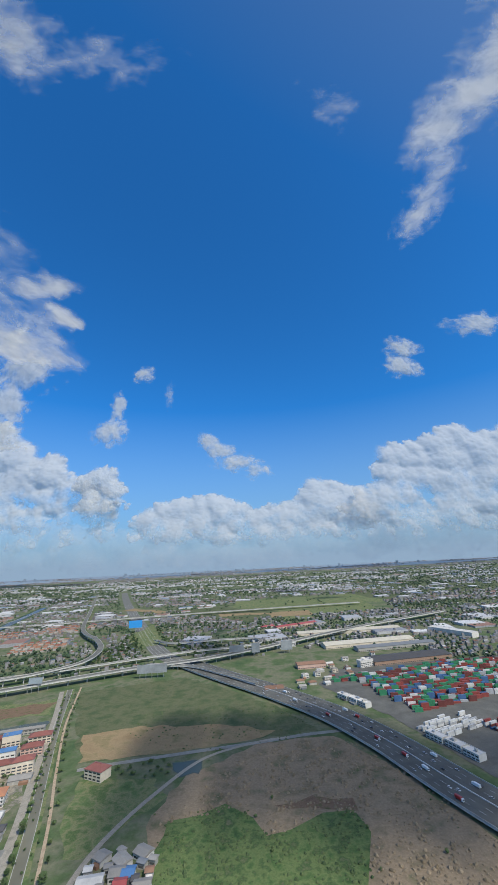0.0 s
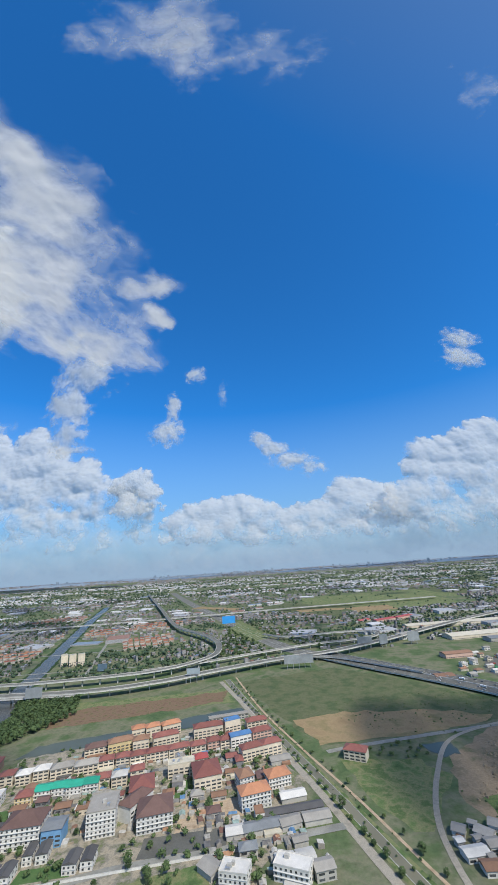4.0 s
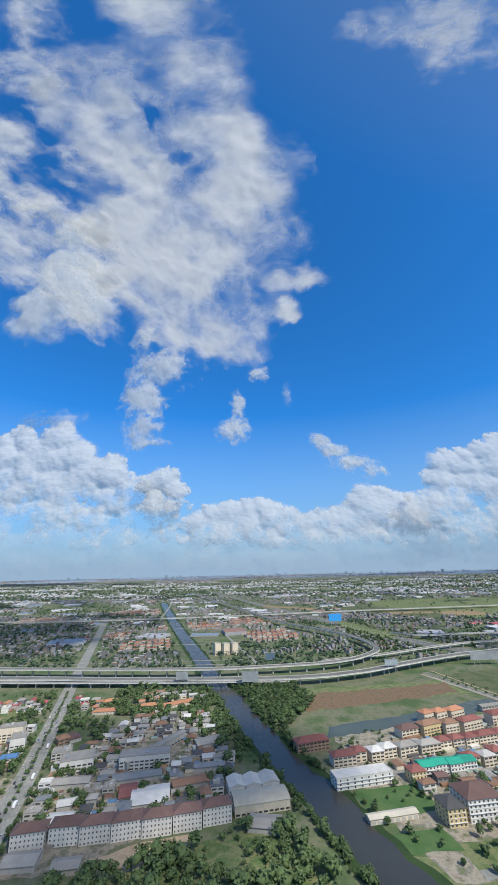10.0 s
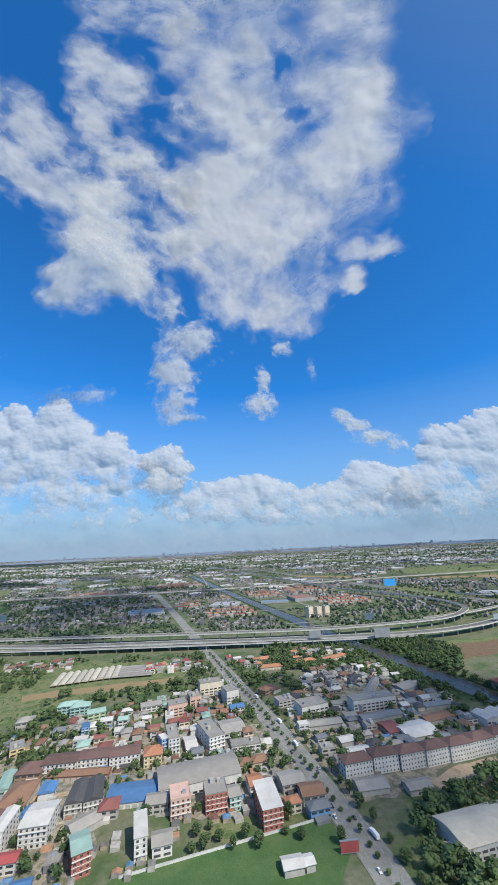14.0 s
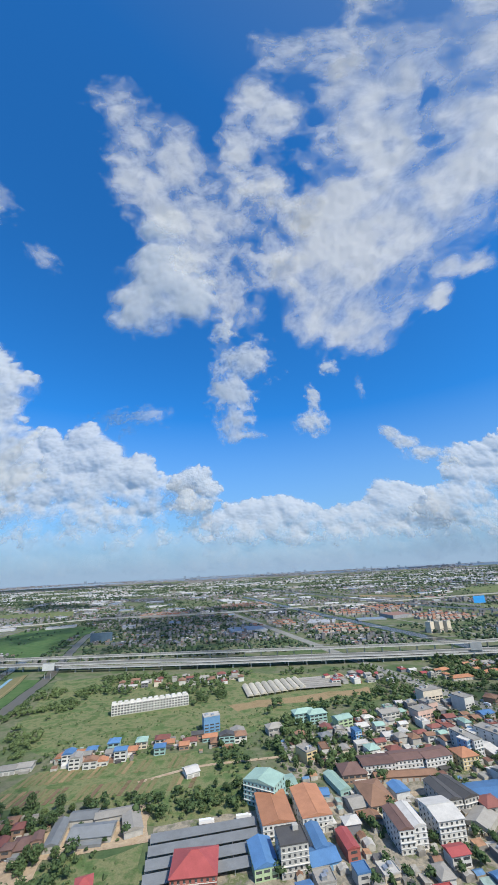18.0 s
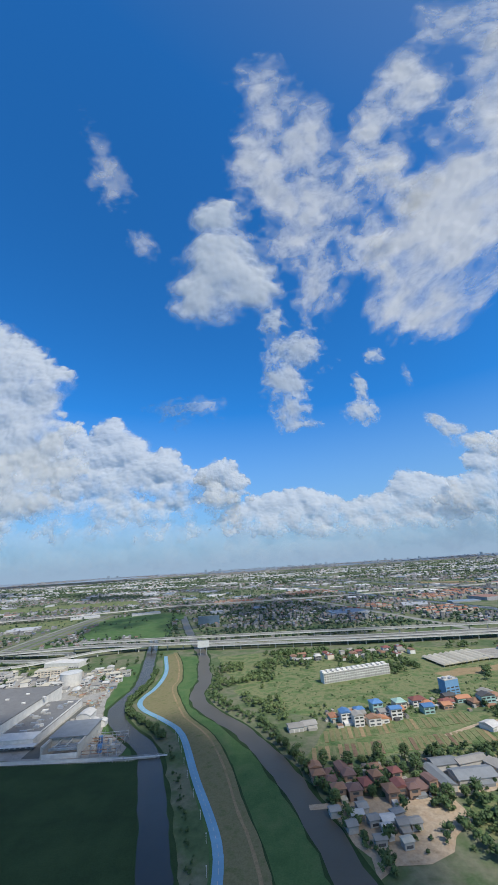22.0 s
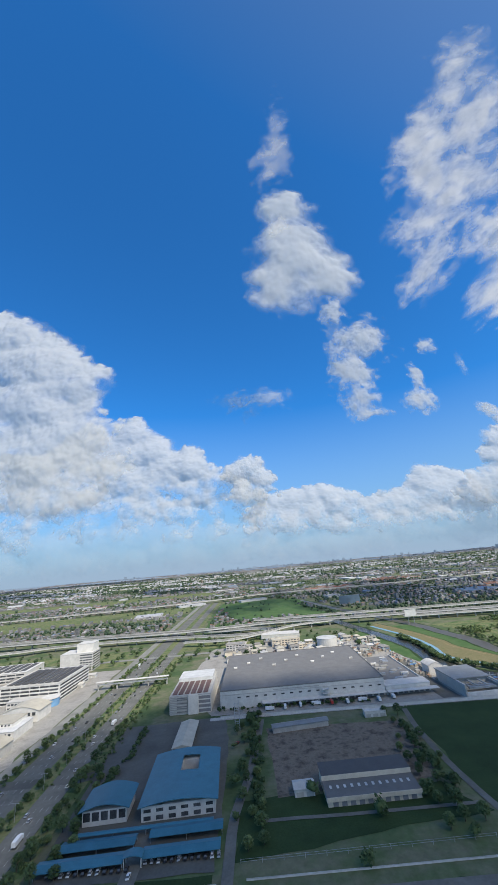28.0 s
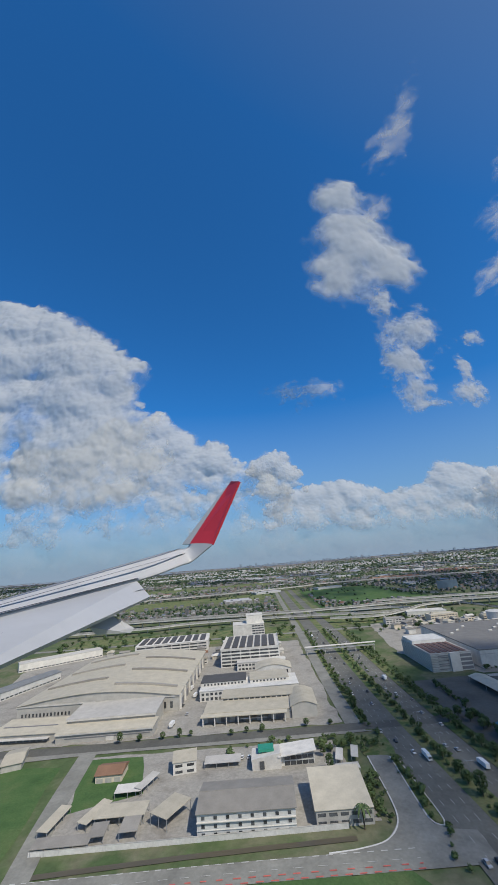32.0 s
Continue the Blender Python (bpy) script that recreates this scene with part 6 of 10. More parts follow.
def tier(t, x0, y0, x1, y1, z0, z1, wall, roof, over=0.6, slope=0.0, name="wall"):
    """One storey block of a building with its roof sheet."""
    part(name, Build().box(x0, y0, z0, x1, y1, z1), WALL[wall], t)
    a, b, c, e = x0 - over, y0 - over, x1 + over, y1 + over
    part("roof", Build().add([(a, b, z1), (c, b, z1), (c, e, z1 + slope), (a, e, z1 + slope), (a, b, z1 + 0.4), (c, b, z1 + 0.4), (c, e, z1 + slope + 0.4), (a, e, z1 + slope + 0.4)],
                             [(3, 2, 1, 0), (4, 5, 6, 7), (0, 1, 5, 4), (1, 2, 6, 5), (2, 3, 7, 6), (3, 0, 4, 7)]), roof, t)


def bays(t, x0, x1, y, z0, z1, n, fill, name="window", mat=None):
    """A row of openings in a wall that faces the flight path."""
    for i in range(n):
        a, b = x0 + (x1 - x0) * i / n, x0 + (x1 - x0) * (i + 1) / n
        m, hw = (a + b) / 2, (b - a) * fill / 2
        part(name, Build().box(m - hw, y - 0.12, z0, m + hw, y + 0.05, z1), mat or M_GLASS, t)


# giant hall with the bowed cream roof
gh = thing("factory_hall", -2357, 467, 0, 0, "giant grey factory hall with a bowed cream roof", "factory")
claim(-2357, 430, 75), claim(-2357, 510, 75)
part("wall", bowed_wall(147, 164, 12.5, 7.0), WALL["grey"], gh)
part("roof", arched(149, 166, 12.5, 7.0, None, 24, 4), ROOF["cream"], gh)
for k in range(3):
    for side in (-1, 1):
        yy, b, n = -52 + 50 * k + (12 if side < 0 else -10), Build(), 10
        for i in range(n + 1):
            x = side * (8 + 60 * i / n)
            z = 12.5 + 7.0 * math.sin(math.pi * (x + 73.5) / 147) + 0.2
            b.v += [(x, yy - 2.2, z), (x, yy - 2.2, z + 1.9), (x, yy + 2.2, z + 1.4), (x, yy + 2.2, z)]
        for i in range(n):
            for c in range(3):
                p = 4 * i + c
                b.f.append((p, p + 4, p + 5, p + 1) if side > 0 else (p + 1, p + 5, p + 4, p))
        b.f += [(0, 1, 2, 3), (4 * n + 3, 4 * n + 2, 4 * n + 1, 4 * n)]
        part("roof_ridge", b, ROOF["rust"] if k == 5 else ROOF["grey"], gh, "raised curved clerestory ridge")
part("fascia", Build().box(-74.5, -82.6, 11.6, -2, -82.1, 12.6).box(2, -82.6, 11.6, 74.5, -82.1, 12.6), ROOF["white"], gh)
bays(gh, -70, -24, -82.1, 4.0, 6.6, 14, 0.45)
bays(gh, 46, 70, -82.1, 3.0, 8.0, 4, 0.4)
for i in range(7):
    part("side_door", Build().box(73.4, -70 + i * 22, 0, 73.8, -60 + i * 22, 6), WALL["dark"], gh)
    part("buttress", Build().box(73.5, -78 + i * 22, 0, 75.0, -76.5 + i * 22, 12.5), WALL["white"], gh)
an = thing("factory_annex", -2332, 360, 0, 1, "stepped pale grey annex before the giant hall", "factory")
claim(-2332, 360, 40)
tier(an, -37, -24, 38, -8, 0, 6.5, "grey", ROOF["cream"], 0.8, 0.8)
tier(an, -36, -8, 36, 23, 0, 10.5, "grey", ROOF["white"], 0.8, 1.6)
part("fascia", Build().box(-37.6, -25.1, 5.6, 38.6, -24.7, 6.5), ROOF["white"], an)
part("fascia", Build().box(-36.6, -9.1, 9.5, 36.6, -8.7, 10.5), ROOF["white"], an)
part("gutter_band", Build().box(-30, -24.3, 3.0, 36, -24.0, 3.5), WALL["dark"], an)
part("door", Build().box(2, -24.15, 0, 8, -23.9, 3.4), WALL["white"], an)
lo = thing("factory_annex", -2398, 360, 0, -2, "long low annex with a pale slotted roof", "factory")
claim(-2398, 360, 30)
tier(lo, -30, -16, 27, 14, 0, 5.2, "grey", ROOF["cream"], 0.8, 0.7)
part("roof_slot", Build().box(-26, -3, 5.9, 20, -1.6, 6.25), WALL["dark"], lo)
part("canopy", Build().box(-28, -21, 3.2, 22, -16.8, 3.5), ROOF["white"], lo)
bays(lo, -28, 22, -16, 0.2, 2.8, 9, 0.7, "loading_door", WALL["dark"])

# stepped factory block with deep bays
fb = thing("factory_block", -2210, 366, 0, -1, "stepped cream-roofed factory block with deep loading bays", "factory")
claim(-2235, 370, 30), claim(-2185, 370, 30)
tier(fb, -46, -14, 46, 10, 0, 6.8, "grey", ROOF["cream"], 0.5, 0.8)
part("canopy", Build().box(-47.5, -21, 6.2, 22, -14.6, 6.9), ROOF["cream"], fb)
for i in range(8):
    part("column", Build().box(-46 + i * 9.4, -20.5, 0, -45.2 + i * 9.4, -19.7, 6.2), WALL["white"], fb)
bays(fb, -45, 44, -14, 0.1, 5.0, 8, 0.62, "loading_door", WALL["dark"])
part("canopy", Build().box(-16, -19, 3.4, 6, -14.2, 3.7), ROOF["white"], fb)
tier(fb, -34, 10, 34, 28, 0, 9.5, "white", ROOF["cream"], 0.8, 1.0)
bays(fb, -33, 33, 10, 7.6, 9.0, 14, 0.8)
part("vault_roof", arched(22, 40, 8.2, 3.2, None, 12, 4), ROOF["cream"], fb).matrix_basis = pose(36 * PLAN, 4 * PLAN, 0)
part("vault_wall", bowed_wall(20.5, 39, 8.2, 3.0, 12), WALL["grey"], fb).matrix_basis = pose(36 * PLAN, 4 * PLAN, 0)
fc = thing("factory_block", -2222, 418, 0, 2, "long white factory range with colonnades and flat roofs", "factory")
claim(-2245, 420, 30), claim(-2200, 420, 30)
tier(fc, -46, -14, 48, 20, 0, 8.5, "white", M_CONC_LIGHT, 0.4)
tier(fc, -46, -2, -2, 24, 8.9, 12, "white", ROOF["dark"], 0.3)
tier(fc, 2, -2, 40, 24, 8.9, 11.5, "white", ROOF["cream"], 0.3)
bays(fc, -45, 46, -14, 1.0, 3.4, 22, 0.6)
bays(fc, -45, 46, -14, 5.0, 7.0, 22, 0.6)
bays(fc, -44, -4, -2, 9.6, 11.2, 12, 0.5)
bays(fc, 4, 38, -2, 9.6, 11.0, 10, 0.5)
fd = thing("factory_block", -2196, 466, 0, 0, "white hall with a rounded barrel roof", "factory")
claim(-2196, 466, 22)
part("wall", bowed_wall(38, 26, 10, 4.5, 14), WALL["white"], fd)
part("roof", arched(40, 27, 10, 4.5, None, 14, 4), ROOF["cream"], fd)
bays(fd, -17, 17, -13, 6, 9, 6, 0.6)

# white office complex
oc = thing("office_building", -2222, 556, 0, 0, "white five-storey office with long dark window bands", "office building")
claim(-2222, 556, 40)
part("wall", Build().box(-37, -42, 0, 36, 42, 19), WALL["white"], oc)
part("roof", Build().box(-37.3, -42.3, 19, 36.3, 42.3, 19.5).box(-37.3, -42.3, 19.5, 36.3, -41.8, 20.6).box(-37.3, -41.8, 19.5, -36.8, 42.3, 20.6).box(35.8, -41.8, 19.5, 36.3, 42.3, 20.6), WALL["white"], oc)
for f in range(5):
    bays(oc, -36, 35, -42, 1.2 + 3.7 * f, 3.2 + 3.7 * f, 6, 0.93, "window_band")
    part("window_band", Build().box(35.95, -40, 1.2 + 3.7 * f, 36.12, 40, 3.2 + 3.7 * f), M_GLASS, oc)
for i in range(7):
    part("solar_panel", Build().box(-33 + i * 9.5, -36, 20, -26 + i * 9.5, 34, 20.6), ROOF["dark"], oc)
ol = thing("office_building", -2208, 503, 0, 0, "low white entrance building with a rounded blue glass end", "office building")
claim(-2208, 503, 26)
tier(ol, -30, -8, 16, 9, 0, 8.5, "white", ROOF["white"], 0.4)
part("glass_drum", Build().tube(18, 0, 0, 8.2, 9.5, 9.5, 24), WALL["blue"], ol, "blue glass drum")
part("drum_roof", Build().tube(18, 0, 8.2, 9.2, 10.2, 10.2, 24), WALL["white"], ol)
bays(ol, -29, 8, -8, 1, 3, 9, 0.7), bays(ol, -29, 8, -8, 5, 7, 9, 0.7)
ot = thing("office_tower", -2228, 665, 0, 3, "tall stepped white office tower", "tower")
claim(-2228, 665, 28)
tier(ot, -26, -16, 24, 18, 0, 26, "white", WALL["white"], 0.3)
tier(ot, -4, -8, 22, 16, 26.4, 38, "white", WALL["white"], 0.3)
for f in range(7):
    bays(ot, 4, 23, -16, 1.4 + 3.5 * f, 3.2 + 3.5 * f, 4, 0.85, "window_band")
    part("window_band", Build().box(23.95, -15, 1.4 + 3.5 * f, 24.12, 17, 3.2 + 3.5 * f), M_GLASS, ot)
os_ = thing("office_building", -2346, 642, 0, 5, "long white slab with dark panels on its flat roof", "office building")
claim(-2370, 642, 32), claim(-2320, 642, 32)
tier(os_, -54, -26, 54, 34, 0, 13, "white", WALL["white"], 0.3)
for f in range(3):
    bays(os_, -52, 52, -26, 1.4 + 4 * f, 3.4 + 4 * f, 8, 0.92, "window_band")
for i in range(9):
    part("solar_panel", Build().box(-50 + i * 11.4, -20, 13.5, -42 + i * 11.4, 28, 14.1), ROOF["dark"], os_)

# modern pavilion
pv = thing("pavilion", -2195, 285, 0, 2, "modern white pavilion with angular walls and a glazed wing", "pavilion")
claim(-2195, 285, 20)
part("wall", Build().add([(-20, -8, 0), (-2, -8, 0), (-2, 7, 0), (-20, 7, 0), (-20.5, -8.5, 6.2), (-2, -8, 8.4), (-2, 7, 7.2), (-20, 7, 6.0)], [(4, 5, 6, 7), (0, 1, 5, 4), (1, 2, 6, 5), (2, 3, 7, 6), (3, 0, 4, 7)]), WALL["white"], pv)
part("wing", Build().box(-2, -5, 0, 19, 7, 5.6), WALL["pale"], pv)
part("roof_blade", Build().add([(-4, -8.5, 6.0), (20, -7.5, 7.6), (21, 8, 7.6), (-4, 8, 6.0), (-4, -8.5, 6.5), (20, -7.5, 8.1), (21, 8, 8.1), (-4, 8, 6.5)], [(3, 2, 1, 0), (4, 5, 6, 7), (0, 1, 5, 4), (1, 2, 6, 5), (2, 3, 7, 6), (3, 0, 4, 7)]), WALL["white"], pv)
part("roof_slab", Build().box(-16, -3, 7.4, -6, 5, 8.8), ROOF["green"], pv)
bays(pv, 0, 18.5, -5, 0.4, 2.4, 5, 0.92), bays(pv, 0, 18.5, -5, 3.2, 5.2, 5, 0.92)
bays(pv, -16, -12, -8.3, 1.0, 5.0, 1, 0.7)

# sheet roofs on posts in the works yard
def canopy(x, y, rot, w, d, h, roof, label, slope=0.5):
    t = thing("canopy", x, y, 0, rot, label, "canopy")
    claim(x, y, max(w, d) / 2)
    a, b = w / 2, d / 2
    part("roof", Build().add([(-a, -b, h), (a, -b, h), (a, b, h + slope), (-a, b, h + slope), (-a, -b, h + 0.25), (a, -b, h + 0.25), (a, b, h + slope + 0.25), (-a, b, h + slope + 0.25)],
                             [(3, 2, 1, 0), (4, 5, 6, 7), (0, 1, 5, 4), (1, 2, 6, 5), (2, 3, 7, 6), (3, 0, 4, 7)]), roof, t)
    n = max(1, int(w / 6))
    for i in range(n + 1):
        for s in (-1, 1):
            part("post", Build().box(-0.12, -0.12, 0, 0.12, 0.12, h + (slope * 0.9 if s > 0 else 0.05)), M_METAL, t, at=pose(-a + 0.4 + (w - 0.8) * i / n, s * (b - 0.4), 0))
    return t


for x, y, rot, w, d, h, rf, lab in ((-2317, 239, 84, 21, 6, 3.0, "cream", "long beige sheet roof over parked cars"), (-2304, 221, 2, 27, 7, 3.0, "grey", "long grey sheet roof over parked cars"),
                                    (-2297, 242, 72, 20, 6, 3.2, "cream", "beige sheet roof over the works yard"), (-2282, 240, 2, 26, 11, 4.0, "cream", "broad beige sheet roof over the works yard"),
                                    (-2289, 227, 5, 8, 10, 3.4, "grey", "small grey sheet roof in the works yard"), (-2274, 229, 4, 9, 11, 3.6, "grey", "small grey sheet roof in the works yard"),
                                    (-2256, 238, -32, 12, 18, 5.2, "cream", "tilted beige sheet roof over the gate"), (-2286, 262, 4, 15, 8, 3.0, "white", "white sheet roof over the store"),
                                    (-2277, 268, 70, 18, 5, 3.4, "white", "narrow white sheet roof over the store"), (-2234, 287, 1, 23, 9, 3.0, "white", "white sheet roof over parked vans"),
                                    (-2160, 283, 78, 15, 4.5, 2.8, "white", "narrow white carport by the pavilion"), (-2150, 285, 78, 15, 4.5, 2.8, "white", "narrow white carport by the pavilion"), (-2158, 268, 3, 14, 6, 2.8, "white", "low white canopy by the pavilion")):
    canopy(x, y, rot, w, d, h, ROOF[rf], lab)

# big white factory with loading docks
fac = house(-1897, 513, 0, 169.8, 150, 3, "white", "ash", "flat", 0, "enormous white factory hall with a plain grey roof")
bays(fac, -70, 84, -75, 9.2, 10.4, 17, 0.36)
part("dock_canopy", Build().box(-42, -83, 4.6, 84, -75.1, 5.2), WALL["white"], fac, "pale canopy over the docks")
bays(fac, -40, 84, -75, 0.4, 4.0, 20, 0.66, "dock_door", WALL["dark"])
part("wall_band", Build().box(-84.9, -75.3, 12.4, 84.9, -75.0, 12.8), WALL["grey"], fac)
part("lettering_bar", Build().box(-30, -75.25, 13.6, 0, -75.05, 14.4).box(2, -75.25, 13.6, 18, -75.05, 14.4), WALL["grey"], fac)
for k in range(4):
    part("stair_tower", Build().box(20, -80, 0.3 + 3.6 * k, 27, -75.4, 0.6 + 3.6 * k).box(20, -80, 0.6 + 3.6 * k, 20.5, -79.5, 3.9 + 3.6 * k).box(26.5, -80, 0.6 + 3.6 * k, 27, -79.5, 3.9 + 3.6 * k), M_CONC_LIGHT, fac)
fa = thing("loading_annex", -1790, 466, 0, 1, "white loading annex with a long dock canopy", "factory")
claim(-1790, 466, 30)
tier(fa, -22, -28, 24, -12, 0, 8.0, "white", ROOF["white"], 0.4, 0.6)
tier(fa, -21, -11.4, 23, 88, 0, 7.0, "white", ROOF["slate"], 0.2)
for px in (-21, 22):
    part("parapet", Build().box(px, -11, 7.4, px + 0.8, 88, 8.6), WALL["white"], fa)
R_PLANT = random.Random(17)
for i in range(22):
    ux, uy, uw = R_PLANT.uniform(-17, 17), -6 + i * 4.1, R_PLANT.uniform(1.6, 4.4)
    part("roof_unit", Build().box(ux - uw, uy - 1.2, 7.4, ux + uw, uy + R_PLANT.uniform(0.6, 1.8), 7.4 + R_PLANT.uniform(0.8, 2.4)), R_PLANT.choice((WALL["white"], WALL["grey"], M_METAL)), fa)
part("dock_canopy", Build().box(-22, -36, 4.4, 30, -28.6, 4.9), WALL["pale"], fa)
bays(fa, -21, 23, -28, 0.4, 3.8, 8, 0.66, "dock_door", WALL["dark"])
# process plant between the factory and the canal
ph = thing("plant_hall", -1726, 441, 0, 2, "grey-roofed plant hall with an open front full of ducts", "factory")
claim(-1726, 441, 20)
part("wall", Build().box(-18, -10, 0, 18, 29, 11).box(-18, -29, 0, -16.5, -10, 11).box(16.5, -29, 0, 18, -10, 11), WALL["grey"], ph)
part("plinth", Build().box(-16.5, -29, 0, 16.5, -28, 4.4), WALL["pale"], ph)
part("roof", Build().box(-19, -12, 11, 19, 30, 11.7), ROOF["steel"], ph)
for k in range(3):
    part("duct", Build().box(-12 + k * 1.5, -26 + 4.5 * k, 5.6, 15, -24 + 4.5 * k, 7.4), M_METAL, ph)
for k in range(4):
    part("beam", Build().box(-16.5 + k * 10.6, -28.6, 8.8, -15.7 + k * 10.6, -10, 9.8), WALL["grey"], ph)
rk = thing("pipe_rack", -1687, 431, 0, 2, "rusty steel pipe rack beside the canal weir", "plant")
claim(-1687, 431, 20)
for i in range(5):
    for j in range(4):
        part("post", Build().box(-17 + i * 8.2, -20 + j * 13, 0, -16.5 + i * 8.2, -19.5 + j * 13, 6 + (i * 3 + j * 5) % 4), M_METAL, rk)
for j in range(4):
    for z in (3.0, 5.6):
        part("pipe", Build().box(-17, -19.9 + j * 13, z, 16.3, -19.5 + j * 13, z + 0.4), ROOF["rust"] if (j + int(z)) % 2 else M_METAL, rk)
for i in range(5):
    part("pipe", Build().box(-16.8 + i * 8.2, -20, 4.4, -16.4 + i * 8.2, 19.5, 4.8), ROOF["grey"], rk)
for i, (tx, ty) in enumerate(((-10, -8), (-3, -10), (2, 6), (-9, 9), (9, -9))):
    part("vessel", Build().tube(tx, ty, 0, 5.5 + i % 2, 2.2, 2.2, 14), ROOF["blue"] if i % 2 else ROOF["white"], rk)
for vx, vy, vr, vw, vd, vh, lab in ((-1737, 497, 2, 17, 20, 9.0, "white vaulted plant shed"), (-1724, 487, 4, 11, 10, 5.0, "small white vaulted store"), (-1713, 485, 4, 10, 10, 5.0, "small white vaulted store")):
    vs_ = thing("plant_shed", vx, vy, 0, vr, lab + " between the plant and the canal", "shed")
    claim(vx, vy, max(vw, vd) / 2)
    part("wall", bowed_wall(vw - 1, vd - 1, vh, vw * 0.18, 10), WALL["white"], vs_)
    part("roof", arched(vw, vd, vh, vw * 0.18, None, 10, 3), ROOF["white"], vs_)
gl = thing("office_building", -2013, 476, 0, 1, "grey-white office with louvred walls and open decks", "office building")
claim(-2013, 476, 40)
part("wall", Build().box(-21, -40, 0, 21, 40, 16), WALL["white"], gl)
part("roof", Build().box(-21.3, -40.3, 16, 21.3, 40.3, 16.6), WALL["grey"], gl)
part("roof_block", Build().box(-20, 8, 16.6, 19, 38, 20), WALL["pale"], gl)
for f in range(10):
    part("louvre", Build().box(-21.5, -40.6, 1.2 + 1.5 * f, -3, -40.0, 1.9 + 1.5 * f).box(-21.5, -40.0, 1.2 + 1.5 * f, -21.0, 38, 1.9 + 1.5 * f), WALL["grey"], gl)
part("stair_shaft", Build().box(-2, -42, 0, 8, -40, 17), WALL["white"], gl)
for f in range(4):
    part("open_deck", Build().box(8.5, -40.2, 1.0 + 3.8 * f, 20.5, -39.9, 3.6 + 3.8 * f), WALL["dark"], gl)
    part("open_deck", Build().box(-14, -40.1, 1.0 + 3.8 * f, -3.2, -39.9, 3.4 + 3.8 * f), WALL["dark"], gl)
for i in range(6):
    part("solar_panel", Build().box(-19 + i * 6.4, -37, 16.8, -14.4 + i * 6.4, 5, 17.3), ROOF["brown"], gl)
ls = thing("long_shed", -1875, 285, 0, 1, "long two-tiered beige shed with a dark sheet roof", "shed")
claim(-1875, 285, 30)
tier(ls, -28, -15, 28, 1, 0, 4.6, "cream", ROOF["slate"], 0.5, 1.0)
tier(ls, -28, 1, 28, 15, 0, 8.0, "cream", ROOF["dark"], 0.5, 0.8)
part("fascia", Build().box(-28.6, -16.0, 2.9, 28.6, -15.6, 5.0), WALL["cream"], ls)
part("fascia", Build().box(-28.6, 0.1, 5.9, 28.6, 0.4, 8.4), WALL["cream"], ls)
bays(ls, -26, 26, -15, 0.2, 2.8, 10, 0.6, "shutter", WALL["dark"])
for i in range(12):
    part("skylight", Build().box(-25 + i * 4.4, -8, 5.3, -23.6 + i * 4.4, -5, 5.75), WALL["pale"], ls)

# weathered terrace of flats in the fields
tb = thing("terrace_block", -1397, 599, 0, 16, "long weathered white terrace of stepped flats", "apartment building")
claim(-1425, 592, 28), claim(-1370, 607, 28)
UNIT = Build().box(-3.9, -6, 0, 3.9, 6, 12).box(-3.9, -6.9, 2.9, 3.9, -6, 3.9).box(-3.9, -6.9, 6.0, 3.9, -6, 7.0).box(-3.9, -6.6, 9.1, 3.9, -6, 9.7).box(-4.0, -6.3, 12, -3.4, 6.3, 13.4).box(-3.4, -1, 12, 1.5, 5, 14.2).box(-3.4, -6.3, 12, 4.0, -5.9, 12.9).mesh("unit")
PANE = Build().box(-1.2, -0.08, 0, 1.2, 0.06, 1.7).mesh("window")
for i in range(13):
    u = part("unit", UNIT, WALL["white"], tb, at=pose(-48 + i * 8, 0.4 * (i % 2), 0))
    for f in range(4):
        for k in (-1.9, 1.9):
            part("window", PANE, M_GLASS, tb, at=pose(-48 + i * 8 + k, -6.0 + 0.4 * (i % 2), 0.9 + 3.05 * f))
for i in range(4):
    house(-524 + i * 15.5, 468 + i * 2.6 + (i % 2) * 1.6, 10, 15.2, 15, 3, "white", "green", "gable", 1, "white shop of the commercial row with a bright green metal roof")
cs = thing("canopy", -466, 444, 0, 8, "red and white striped sheet canopy", "canopy")
for i in range(12):
    part("stripe", Build().box(-12 + 2 * i, -5, 4.0 + 0.01 * (i % 2), -10 + 2 * i, 5, 4.2 + 0.01 * (i % 2)), ROOF["red"] if i % 2 else WALL["white"], cs)
for px_ in (-11.5, 0, 11.5):
    for py_ in (-4.6, 4.6):
        part("post", Build().box(px_ - 0.15, py_ - 0.15, 0, px_ + 0.15, py_ + 0.15, 4.0), M_METAL, cs)
house(-1211, 349, 8, 22, 40, 3, "white", "orange", "gabley", 1, "white block with a long bright orange roof")

# shacks between the low houses by the farm track
for sx, sy, sr, sw, sd, sc in ((-124, 377, 12, 6, 5, "grey"), (-98, 380, -20, 7, 5, "steel"), (-90, 371, 5, 6, 6, "rust"), (-119, 394, -35, 6, 5, "grey"), (-99, 364, 8, 5, 6, "dark"),
                               (-139, 375, 10, 6, 6, "white"), (-90, 383, -15, 6, 5, "grey"), (-124, 358, 6, 5, 5, "grey"), (-100, 350, 3, 7, 6, "slate"), (-112, 350, 0, 5, 6, "steel")):
    house(sx, sy, sr, sw, sd, 1, "grey", sc, "gable", 0, "small tin-roofed shack house crowded beside the farm track")

